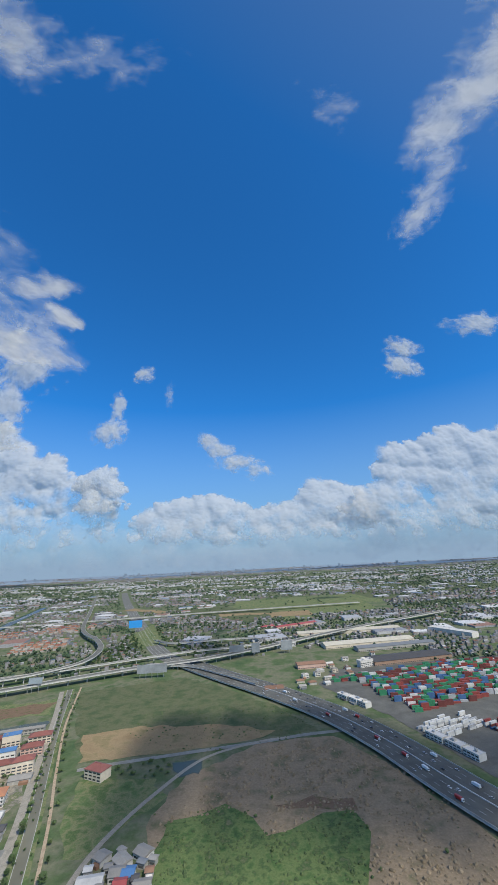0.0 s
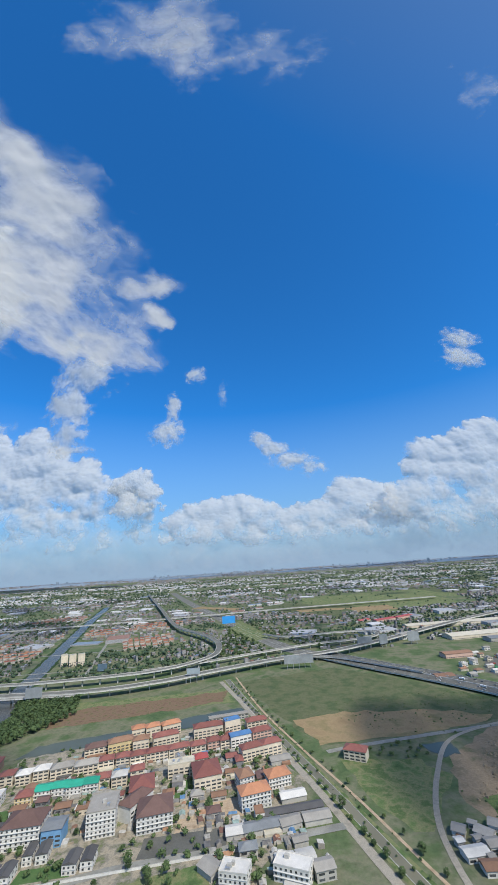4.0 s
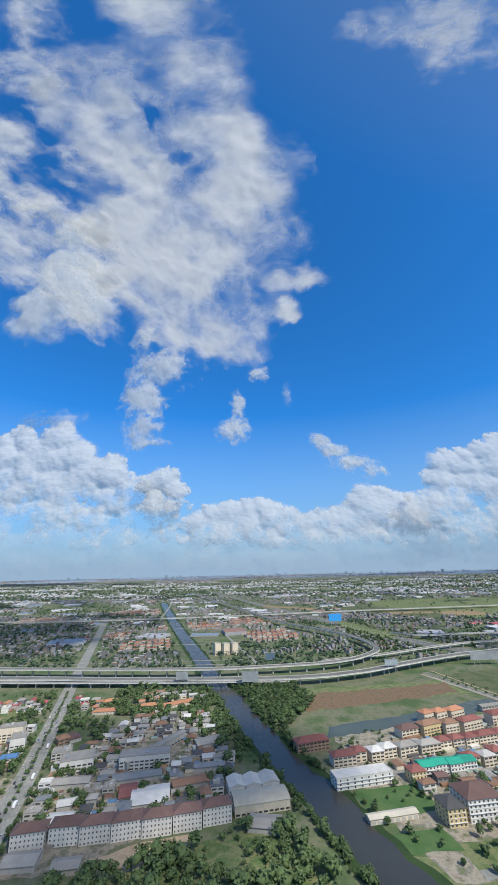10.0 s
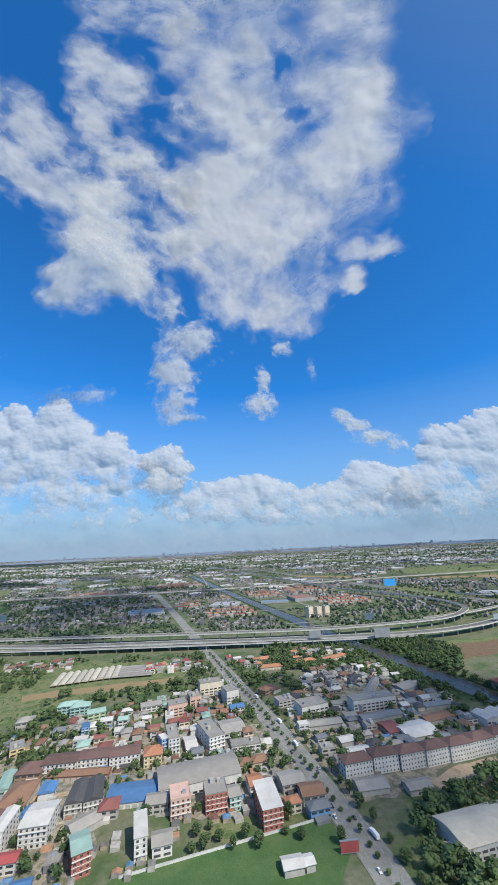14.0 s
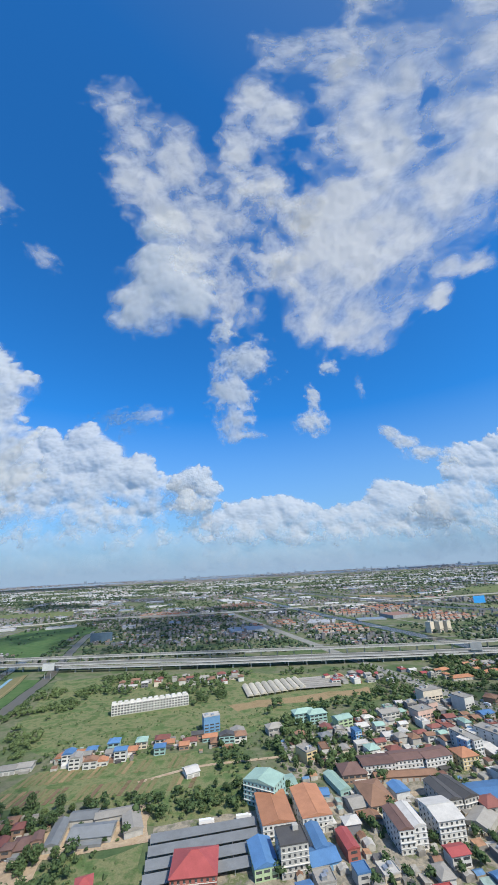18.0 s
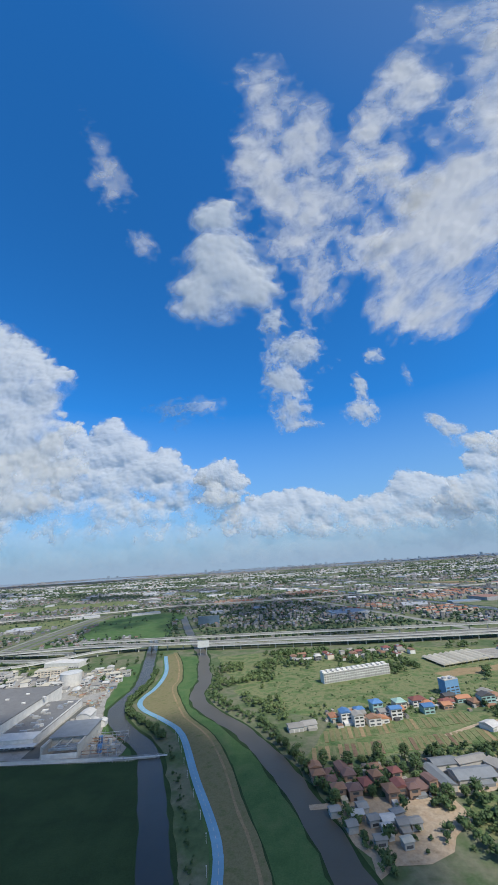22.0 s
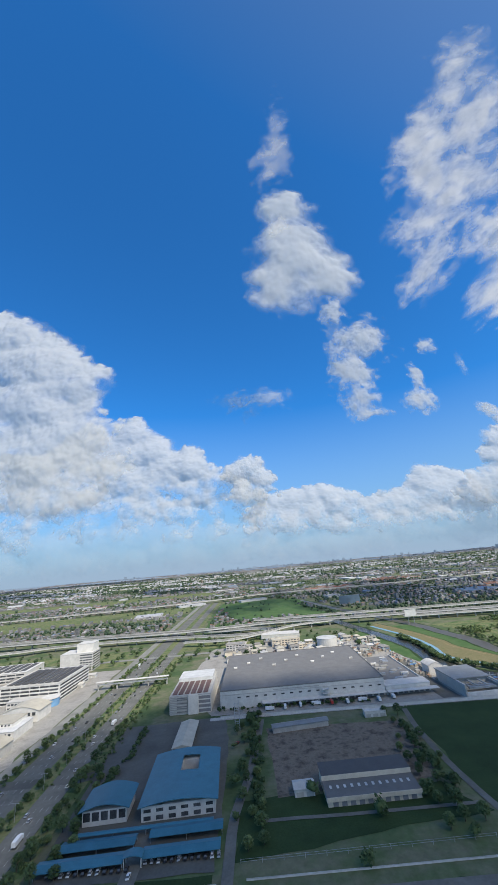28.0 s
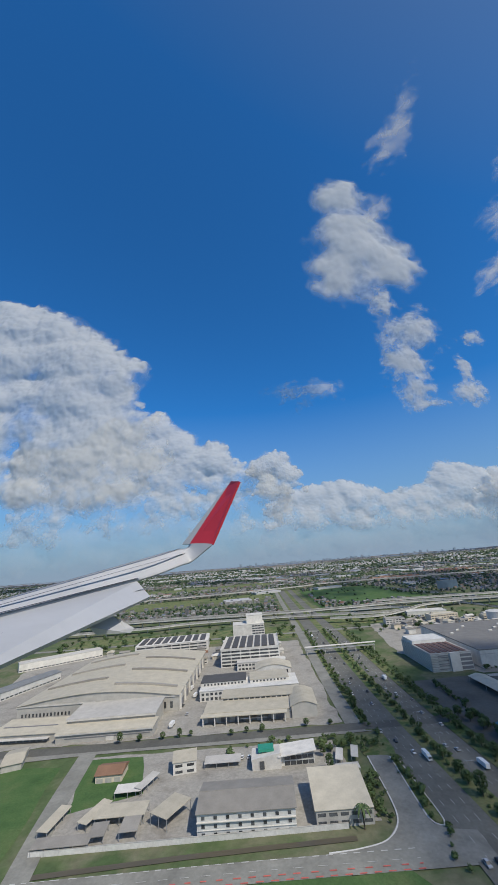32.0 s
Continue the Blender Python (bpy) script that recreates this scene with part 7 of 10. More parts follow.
# low roofs in the riverside yard
for sx, sy, sr, sw, sd, sc in ((-1470, 303, 5, 8, 6, "white"), (-1461, 297, 12, 7, 6, "grey"), (-1472, 289, -5, 7, 5, "cream"), (-1455, 288, 8, 6, 6, "white"),
                               (-1444, 302, 15, 8, 5, "steel"), (-1440, 286, -8, 6, 7, "white"), (-1462, 279, 4, 7, 5, "grey"), (-1447, 276, 10, 6, 5, "cream")):
    if all(math.dist((sx, sy), (hx, hy)) > r + 4 for hx, hy, r in HOUSES):
        house(sx, sy, sr, sw, sd, 1, "grey", sc, "gable", 0, "low pale-roofed store house in the dusty riverside yard")


# ---- fill: small houses of the towns, each one its own ----
def town(poly, gap, count, rnd, roofs, label, turn=10.0, top=2):
    made = 0
    for x, y in scatter(poly, gap, rnd, 6):
        if made >= count:
            break
        if not clear_of_lines(x, y, 2) or any(math.dist((x, y), (hx, hy)) < r * 0.8 + 7 for hx, hy, r in HOUSES):
            continue
        made += 1
        house(round(x), round(y), turn + rnd.choice([0, 0, 90]) + rnd.uniform(-4, 4), rnd.uniform(8, 15), rnd.uniform(8, 12), rnd.choice([1, 1, 2, top]), rnd.choice(["white", "cream", "grey", "pale", "dark"]), rnd.choice(roofs), rnd.choice(["gable", "hip", "gable", "flat"]), 0, label)


R_TOWN = random.Random(5)
town([(-930, 480), (-880, 640), (-775, 640), (-740, 560), (-715, 440), (-830, 390), (-890, 380)], 11.5, 72, R_TOWN, ["grey", "grey", "rust", "steel", "white", "dark"], "small grey-roofed town house")
town([(-1230, 470), (-1010, 600), (-945, 470), (-920, 360), (-1000, 400), (-1090, 420), (-1220, 430)], 12.5, 60, R_TOWN, ["grey", "rust", "steel", "white", "maroon", "teal"], "small town house with a weathered roof")
town([(-1240, 360), (-1090, 390), (-1085, 300), (-1110, 230), (-1240, 230)], 14, 26, R_TOWN, ["grey", "red", "blue", "rust", "white", "orange"], "small house between workshops")
town([(-560, 540), (-340, 600), (-290, 480), (-330, 400), (-540, 440)], 15, 22, R_TOWN, ["maroon", "brown", "grey", "rust"], "small house of the estate")
town([(-1140, 700), (-1010, 720), (-930, 690), (-930, 660), (-1120, 650)], 15, 24, R_TOWN, ["red", "orange", "grey", "white"], "small roadside house")
town([(-300, 420), (-230, 400), (-215, 345), (-330, 345)], 14, 14, R_TOWN, ["grey", "white", "rust", "steel"], "small workshop by the canal road")
town([(-1480, 740), (-1260, 740), (-1270, 700), (-1470, 690)], 16, 24, R_TOWN, ["grey", "white", "rust", "maroon"], "small house near the expressway")
town([(-880, 745), (-790, 745), (-780, 700), (-900, 690)], 15, 12, R_TOWN, ["white", "grey", "orange"], "small house near the river")
town([(-2460, 640), (-2330, 650), (-2180, 640), (-2180, 560), (-2250, 520), (-2440, 620)], 24, 16, R_TOWN, ["white", "cream", "grey"], "pale factory outbuilding")
town([(-2000, 735), (-1760, 730), (-1740, 610), (-2000, 610)], 15, 44, R_TOWN, ["white", "cream", "grey"], "pale factory outbuilding")
town([(60, 800), (130, 900), (300, 1010), (420, 1000), (200, 860), (110, 740)], 24, 16, R_TOWN, ["rust", "grey", "cream", "white"], "low building by the container yard")


# ---- far suburbs, joined ----
FAR_OPEN = [p for n, p, m, l, r in PLOTS if n == "field" and min(q[1] for q in p) > 1000]


def in_far_open(x, y):
    for poly in FAR_OPEN:
        hit = False
        for (ax, ay), (bx, by) in zip(poly, poly[1:] + poly[:1]):
            if (ay > y) != (by > y) and x < (bx - ax) * (y - ay) / (by - ay) + ax:
                hit = not hit
        if hit:
            return True
    return False


def far_field(seed, x0, x1, y0, y1, count, low, high, tall, name, label, clump=260.0, thr=-0.05):
    rnd = np.random.RandomState(seed)
    V, F = [], []
    k = made = 0
    while made < count and k < count * 12:
        k += 1
        y = y0 + (y1 - y0) * rnd.rand() ** 1.25
        x = rnd.uniform(x0, x1)
        if abs(x + 1100) > 1450 + 0.75 * y:
            continue
        if in_far_open(x, y) or noise.noise((x / clump / 1.8, y / clump * 1.5, seed)) < thr or not clear_of_lines(x, y, 3):
            continue
        made += 1
        w, d = rnd.uniform(low, high), rnd.uniform(low, high) * 0.7
        h = rnd.uniform(3.5, 8) if rnd.rand() > tall else rnd.uniform(9, 18)
        rise = 0.2 if h > 9 or w > 26 else min(w, d) * 0.22
        a = 0.12 + noise.noise((x / 400, y / 400, 9.0)) * 0.7 + (1.5708 if rnd.rand() < 0.3 else 0)
        c, s = math.cos(a) / 2, math.sin(a) / 2
        b = len(V)
        cs = [(x + sx * w * c - sy * d * s, y + sx * w * s + sy * d * c) for sx, sy in ((-1, -1), (1, -1), (1, 1), (-1, 1))]
        V += [(p, q, 0.0) for p, q in cs] + [(p, q, h) for p, q in cs]
        V += [((cs[0][0] + cs[3][0]) / 2, (cs[0][1] + cs[3][1]) / 2, h + rise), ((cs[1][0] + cs[2][0]) / 2, (cs[1][1] + cs[2][1]) / 2, h + rise)]
        F += [tuple(b + i for i in f) for f in ((0, 1, 5, 4), (1, 2, 6, 9, 5), (2, 3, 7, 6), (3, 0, 4, 8, 7), (4, 5, 9, 8), (6, 7, 8, 9))]
    me = bpy.data.meshes.new(name)
    me.from_pydata([(p * PLAN, q * PLAN, r * PLAN) for p, q, r in V], [], F)
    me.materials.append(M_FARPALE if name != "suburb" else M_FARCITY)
    tagged(new(name, me), label, "buildings", kind="stuff")


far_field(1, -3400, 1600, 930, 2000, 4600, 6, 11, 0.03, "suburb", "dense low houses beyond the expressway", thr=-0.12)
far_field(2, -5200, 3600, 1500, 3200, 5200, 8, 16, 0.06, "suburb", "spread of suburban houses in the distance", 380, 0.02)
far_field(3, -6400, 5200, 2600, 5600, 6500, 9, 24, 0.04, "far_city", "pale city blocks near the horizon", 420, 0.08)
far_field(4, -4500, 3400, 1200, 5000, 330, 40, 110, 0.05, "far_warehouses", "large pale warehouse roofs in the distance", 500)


def far_estate(seed, x0, y0, cols, rows, turn):
    """An estate of like houses in straight rows, far off."""
    rnd, V, F = random.Random(seed), [], []
    c, s = math.cos(radians(turn)), math.sin(radians(turn))
    for i in range(cols):
        for j in range(rows):
            u, v = (i - cols / 2) * 17 + rnd.uniform(-1.5, 1.5), (j - rows / 2) * 26 + (6 if j % 2 else -6)
            x, y = x0 + u * c - v * s, y0 + u * s + v * c
            if rnd.random() < 0.12 or not clear_of_lines(x, y, 0):
                continue
            w, d, h, k = rnd.uniform(11, 15), rnd.uniform(9, 12), rnd.uniform(5, 7.5), len(V)
            cs = [(x + (p * w * c - q * d * s) / 2, y + (p * w * s + q * d * c) / 2) for p, q in ((-1, -1), (1, -1), (1, 1), (-1, 1))]
            V += [(p, q, 0.0) for p, q in cs] + [(p, q, h) for p, q in cs]
            V += [((cs[0][0] + cs[3][0]) / 2, (cs[0][1] + cs[3][1]) / 2, h + 2.6), ((cs[1][0] + cs[2][0]) / 2, (cs[1][1] + cs[2][1]) / 2, h + 2.6)]
            F += [tuple(k + n for n in f) for f in ((0, 1, 5, 4), (1, 2, 6, 9, 5), (2, 3, 7, 6), (3, 0, 4, 8, 7), (4, 5, 9, 8), (6, 7, 8, 9))]
    me = bpy.data.meshes.new("far_estate")
    me.from_pydata([(p * PLAN, q * PLAN, r * PLAN) for p, q, r in V], [], F)
    me.materials.append(M_FARRED)
    tagged(new("far_estate", me), "far estate of tile-roofed houses in rows", "buildings", kind="stuff")


for n, (x, y, cols, rows, turn) in enumerate(((-712, 1588, 12, 6, 12), (-944, 1500, 13, 5, 8), (-1010, 1165, 8, 5, 14), (-1276, 1962, 14, 6, 5), (-656, 1280, 9, 6, 20), (-1180, 1320, 8, 4, 6), (-1620, 1750, 12, 5, 3))):
    far_estate(70 + n, x, y, cols, rows, turn)


# ---- sheds, awnings and yard walls of the towns, joined ----
M_CLUTTER = random_surf("shed_sheeting", [(0.30, 0.285, 0.25), (0.21, 0.20, 0.185), (0.24, 0.14, 0.095), (0.42, 0.40, 0.36), (0.19, 0.105, 0.08), (0.34, 0.32, 0.28), (0.14, 0.135, 0.13), (0.38, 0.22, 0.13), (0.26, 0.24, 0.21), (0.12, 0.22, 0.36), (0.46, 0.44, 0.40), (0.28, 0.36, 0.32)],
                        [(0.40, 0.38, 0.34), (0.28, 0.26, 0.23), (0.46, 0.43, 0.37), (0.34, 0.29, 0.22)])


def sheds(label, seed, poly, gap, turn, small=3.0, big=8.0, room=0.72):
    """Small lean-tos and huts that crowd the ground between the houses, some with a yard wall."""
    rnd, V, F = random.Random(seed), [], []
    for x, y in scatter(poly, gap, rnd, 7):
        near = min((math.dist((x, y), (hx, hy)) - r * room for hx, hy, r in HOUSES), default=99)
        if near < 2.5 or not clear_of_lines(x, y, 1.0) or noise.noise((x / 24, y / 24, seed)) < -0.12:
            continue
        w, d, h = rnd.uniform(small, big), rnd.uniform(small, big * 0.8), rnd.uniform(1.9, 3.3)
        a = radians(turn + rnd.choice((0, 90)) + rnd.uniform(-5, 5))
        c, sn, k = math.cos(a) / 2, math.sin(a) / 2, len(V)
        lift, ridge = rnd.uniform(0.2, 0.9), rnd.random() < 0.45
        cs = [(x + p * w * c - q * d * sn, y + p * w * sn + q * d * c) for p, q in ((-1, -1), (1, -1), (1, 1), (-1, 1))]
        top = (h, h, h, h) if ridge else (h, h, h + lift, h + lift)
        V += [(p, q, 0.0) for p, q in cs] + [(p, q, t) for (p, q), t in zip(cs, top)]
        if ridge:
            V += [((cs[0][0] + cs[3][0]) / 2, (cs[0][1] + cs[3][1]) / 2, h + lift + 0.4), ((cs[1][0] + cs[2][0]) / 2, (cs[1][1] + cs[2][1]) / 2, h + lift + 0.4)]
            F += [tuple(k + i for i in f) for f in ((0, 1, 5, 4), (1, 2, 6, 9, 5), (2, 3, 7, 6), (3, 0, 4, 8, 7), (4, 5, 9, 8), (6, 7, 8, 9))]
        else:
            F += [tuple(k + i for i in f) for f in ((0, 1, 5, 4), (1, 2, 6, 5), (2, 3, 7, 6), (3, 0, 4, 7), (4, 5, 6, 7))]
        if rnd.random() < 0.3:
            k = len(V)
            ln, t = rnd.uniform(5, 14), 0.2
            wx, wy = x + rnd.uniform(-4, 4), y + rnd.uniform(-4, 4)
            V += [(wx + (p * ln * c - q * t * sn) , wy + (p * ln * sn + q * t * c), z) for z in (0, 1.8) for p, q in ((-1, -1), (1, -1), (1, 1), (-1, 1))]
            F += [tuple(k + i for i in f) for f in ((0, 1, 5, 4), (1, 2, 6, 5), (2, 3, 7, 6), (3, 0, 4, 7), (4, 5, 6, 7))]
    me = bpy.data.meshes.new("sheds")
    me.from_pydata([(p * PLAN, q * PLAN, r * PLAN) for p, q, r in V], [], F)
    me.materials.append(M_CLUTTER)
    tagged(new("sheds", me), label, "sheds", kind="stuff")


sheds("crowded tin-roofed sheds and huts of the town", 51, [(-930, 480), (-880, 640), (-775, 640), (-740, 560), (-715, 440), (-830, 370), (-890, 360)], 7.6, 14, 3.5, 9.0)
sheds("crowded tin-roofed sheds and huts of the town", 52, [(-1230, 470), (-1010, 600), (-945, 470), (-915, 335), (-1000, 322), (-1090, 400), (-1220, 430)], 7.6, 14, 3.5, 9.0)
sheds("huts and awnings between the workshops", 53, [(-1240, 400), (-1090, 400), (-1010, 345), (-1030, 290), (-1110, 240), (-1240, 250)], 7.6, 9, 3.5, 8.0)
sheds("huts of the village by the gardens", 55, [(-1500, 372), (-1390, 372), (-1390, 330), (-1490, 330)], 9.0, 8, 3.0, 6.0)
sheds("huts along the village lane", 56, [(-1470, 485), (-1260, 505), (-1255, 470), (-1460, 440)], 9.0, 8, 2.5, 6.0)
sheds("garages, lean-tos and small houses of the estate", 60, [(-532, 480), (-530, 560), (-340, 600), (-270, 480), (-262, 350), (-335, 360), (-345, 415), (-440, 395), (-532, 400)], 8.0, 12, 4.0, 9.0)
sheds("small sheds beside the road and canal", 57, [(-335, 420), (-225, 405), (-215, 340), (-330, 345)], 9.0, 12, 3.0, 7.0)
sheds("plant and sheds of the factory yards", 58, [(-1808, 720), (-1776, 720), (-1753, 640), (-1744, 520), (-1728, 468), (-1748, 468), (-1762, 545), (-1762, 575), (-1808, 600)], 4.6, 4, 2.0, 6.0)
sheds("pipes and vessels of the process plant", 59, [(-1745, 468), (-1706, 468), (-1704, 412), (-1666, 412), (-1666, 452), (-1704, 462), (-1738, 556), (-1747, 556)], 4.2, 4, 1.4, 4.2, 0.6)


# ---- trees ----
def ico(n=1):
    bm = bmesh.new()
    bmesh.ops.create_icosphere(bm, subdivisions=n, radius=1.0)
    vs, fs = [tuple(v.co) for v in bm.verts], [tuple(v.index for v in f.verts) for f in bm.faces]
    bm.free()
    return np.array(vs), fs


ICO1, ICO1_F = ico(1)


def crown(seed, radius, height, base, clumps, leaves):
    """Uneven clumps of foliage round a hollow middle, with loose sprays of leaves at the rim."""
    rnd, b = random.Random(seed), Build()
    for i in range(clumps):
        u, th = rnd.uniform(-0.75, 1), rnd.uniform(0, 6.283)
        r = math.sqrt(max(0.02, 1 - u * u)) * rnd.uniform(0.3, 0.75)
        c = np.array((r * math.cos(th) * radius, r * math.sin(th) * radius, base + height * 0.5 + u * height * 0.45))
        s = rnd.uniform(0.2, 0.36) * radius
        jit = np.array([1 + 0.45 * noise.noise(Vector(v) * 1.7 + Vector((i, seed, 0))) for v in ICO1])
        vs = ICO1 * jit[:, None] * s * np.array((1, 1, 0.75)) + c
        b.add([tuple(v) for v in vs], ICO1_F)
    for i in range(leaves):
        u, th = rnd.uniform(-0.8, 1), rnd.uniform(0, 6.283)
        r = math.sqrt(max(0.02, 1 - u * u)) * rnd.uniform(0.65, 1.12) * (1 + 0.3 * noise.noise((th * 1.5, u * 2.5, seed)))
        c = Vector((r * math.cos(th) * radius, r * math.sin(th) * radius, base + height * 0.5 + u * height * 0.52))
        a, d = Vector((rnd.uniform(-1, 1), rnd.uniform(-1, 1), rnd.uniform(-0.6, 0.6))).normalized(), rnd.uniform(0.35, 0.85)
        e = a.cross(Vector((0, 0, 1))).normalized() * d * 0.6
        b.add([tuple(c - a * d), tuple(c + e), tuple(c + a * d), tuple(c - e)], [(0, 1, 2, 3)])
    return b.mesh("crown")


def trunk(seed, h, r):
    rnd, b = random.Random(seed), Build()
    b.tube(0, 0, 0, h * 0.55, r, r * 0.7, 7)
    for i in range(4):
        th = 1.57 * i + rnd.uniform(-0.4, 0.4)
        k, n = len(b.v), 5
        p, q = Vector((0, 0, h * 0.45)), Vector((math.cos(th) * h * 0.25, math.sin(th) * h * 0.25, h * 0.85))
        for c, rr in ((p, r * 0.55), (q, r * 0.2)):
            b.v += [(c.x + rr * math.cos(6.283 * j / n), c.y + rr * math.sin(6.283 * j / n), c.z) for j in range(n)]
        b.f += [(k + j, k + (j + 1) % n, k + n + (j + 1) % n, k + n + j) for j in range(n)]
    return b.mesh("trunk")


TREE_KINDS = [(trunk(i, h, 0.28), crown(20 + i, rad, h * 0.75, h * 0.3, 16, 420), lab, M_LEAF if i != 2 else M_LEAF_LIGHT) for i, (h, rad, lab) in enumerate((
    (8.0, 3.6, "round dark green tree"), (10.0, 4.4, "broad dark green tree"), (7.0, 3.2, "light green young tree"), (11.5, 3.8, "tall uneven green tree")))]
TREES, SPARE = {}, []


def tree(x, y, kind=0, size=1.0, spin=0.0, group="", where="beside the houses"):
    if y > 430:
        SPARE.append((x, y))
        return None
    m = pose(x * PLAN, y * PLAN, 0, 0, 0, spin) @ Matrix.Diagonal((size, size, size * random.Random(int(x * 3 + y)).uniform(0.85, 1.15), 1))
    if (kind, where) in TREES:
        t = copy_thing(TREES[kind, where], pose(0, 0, 0))
        t.matrix_basis = m
        return t
    tr, cr, lab, mat = TREE_KINDS[kind]
    t = tagged(new("tree"), lab + " " + where, "tree", group)
    t.matrix_basis = m
    part("trunk", tr, M_BARK, t)
    part("crown", cr, mat, t)
    TREES[kind, where] = t
    return t


R_TREE = random.Random(11)


def trees_in(poly, gap, count, where, group, size=(0.7, 1.2), avoid=True):
    made = 0
    for x, y in scatter(poly, gap, R_TREE, 5):
        if made >= count:
            return
        if avoid and (any(math.dist((x, y), (hx, hy)) < r * 0.8 + 4 for hx, hy, r in HOUSES) or not clear_of_lines(x, y, -6)):
            continue
        made += 1
        tree(round(x, 1), round(y, 1), R_TREE.randrange(4), R_TREE.uniform(*size), R_TREE.uniform(0, 360), group, where)


def trees_along(line, offset, gap, lo, hi, where, group, size=(0.6, 0.9), kind=None):
    ps, run = spline(line, 1.0), 0.0
    for a, b in zip(ps, ps[1:]):
        run += (b - a).length
        if run > gap and lo < a.y < hi:
            run = R_TREE.uniform(-gap * 0.3, gap * 0.2)
            d = (b - a).normalized()
            tree(round(a.x - d.y * offset + R_TREE.uniform(-1, 1), 1), round(a.y + d.x * offset, 1), R_TREE.randrange(4) if kind is None else kind, R_TREE.uniform(*size), R_TREE.uniform(0, 360), group, where)


trees_along(AVENUE, -2, 11, 195, 700, "on the avenue median", "avenue trees", (0.55, 0.85))
trees_along(AVENUE, -31, 12, 195, 640, "on the avenue verge", "avenue trees", (0.6, 0.95))
trees_along(AVENUE, 28, 13, 330, 680, "on the avenue verge", "avenue trees", (0.5, 0.8))
trees_along(TOWN_ROAD, 0, 10, 240, 760, "on the town road median", "median trees", (0.35, 0.55))
trees_along(TOWN_ROAD, -15, 14, 260, 640, "along the town road", "street trees", (0.5, 0.9))
trees_along(TOWN_ROAD, 15, 22, 300, 640, "along the town road", "street trees", (0.5, 0.9))
trees_along(CANAL_ROAD, -6.5, 15, 300, 800, "between road and drain", "canal trees", (0.5, 0.9))
trees_along(CANAL_TRACK, -5, 22, 300, 780, "by the dirt track", "canal trees", (0.4, 0.8))
trees_along(RIVER_WEST, -17, 13, 330, 720, "on the river bank", "river trees", (0.6, 1.1))
trees_along(RIVER, 30, 13, 470, 760, "on the river bank", "river trees", (0.8, 1.3))
trees_along(RIVER, -29, 15, 380, 640, "on the river bank", "river trees", (0.6, 1.0))
trees_in([(-165, 320), (-120, 330), (-135, 270), (-170, 270)], 8, 6, "by the farm track", "farm trees")
trees_in([(-170, 535), (-110, 545), (-90, 510), (-165, 505)], 9, 14, "by the small pond", "pond trees")
trees_in([(-2170, 300), (-2146, 300), (-2150, 228), (-2168, 232)], 6, 16, "at the works corner", "corner trees", (0.5, 0.8))
trees_in([(-2330, 330), (-2150, 335), (-2150, 328), (-2330, 326)], 8, 10, "beside the factory road", "factory trees", (0.4, 0.6))
trees_in([(-1965, 415), (-1940, 415), (-1940, 240), (-1955, 240)], 9, 22, "by the bare lot", "lot trees", (0.6, 0.9), False)
trees_in([(-1835, 395), (-1815, 395), (-1820, 230), (-1850, 230)], 9, 24, "by the works lane", "lot trees", (0.6, 0.9), False)
trees_in([(-2066, 330), (-2045, 330), (-2045, 230), (-2066, 230)], 8, 16, "beside the forecourt", "forecourt trees", (0.6, 0.9), False)
trees_in([(-1470, 440), (-1310, 470), (-1330, 490), (-1480, 470)], 10, 16, "by the village houses", "village trees")
trees_in([(-1500, 372), (-1390, 372), (-1390, 315), (-1490, 320)], 9, 26, "among the timber houses", "village trees")
trees_in([(-1350, 380), (-1270, 400), (-1260, 350), (-1345, 355)], 9, 16, "on the green rough", "village trees", (0.4, 0.7))
trees_in([(-1230, 480), (-930, 480), (-930, 330), (-1090, 330), (-1220, 400)], 14, 40, "between the town houses", "town trees", (0.5, 0.9))
trees_in([(-1010, 325), (-930, 330), (-930, 300), (-1010, 295)], 8, 12, "beside the paddock", "town trees", (0.6, 1.0))
trees_in([(-590, 560), (-300, 600), (-260, 350), (-560, 330)], 22, 26, "in the housing estate", "estate trees", (0.4, 0.8))


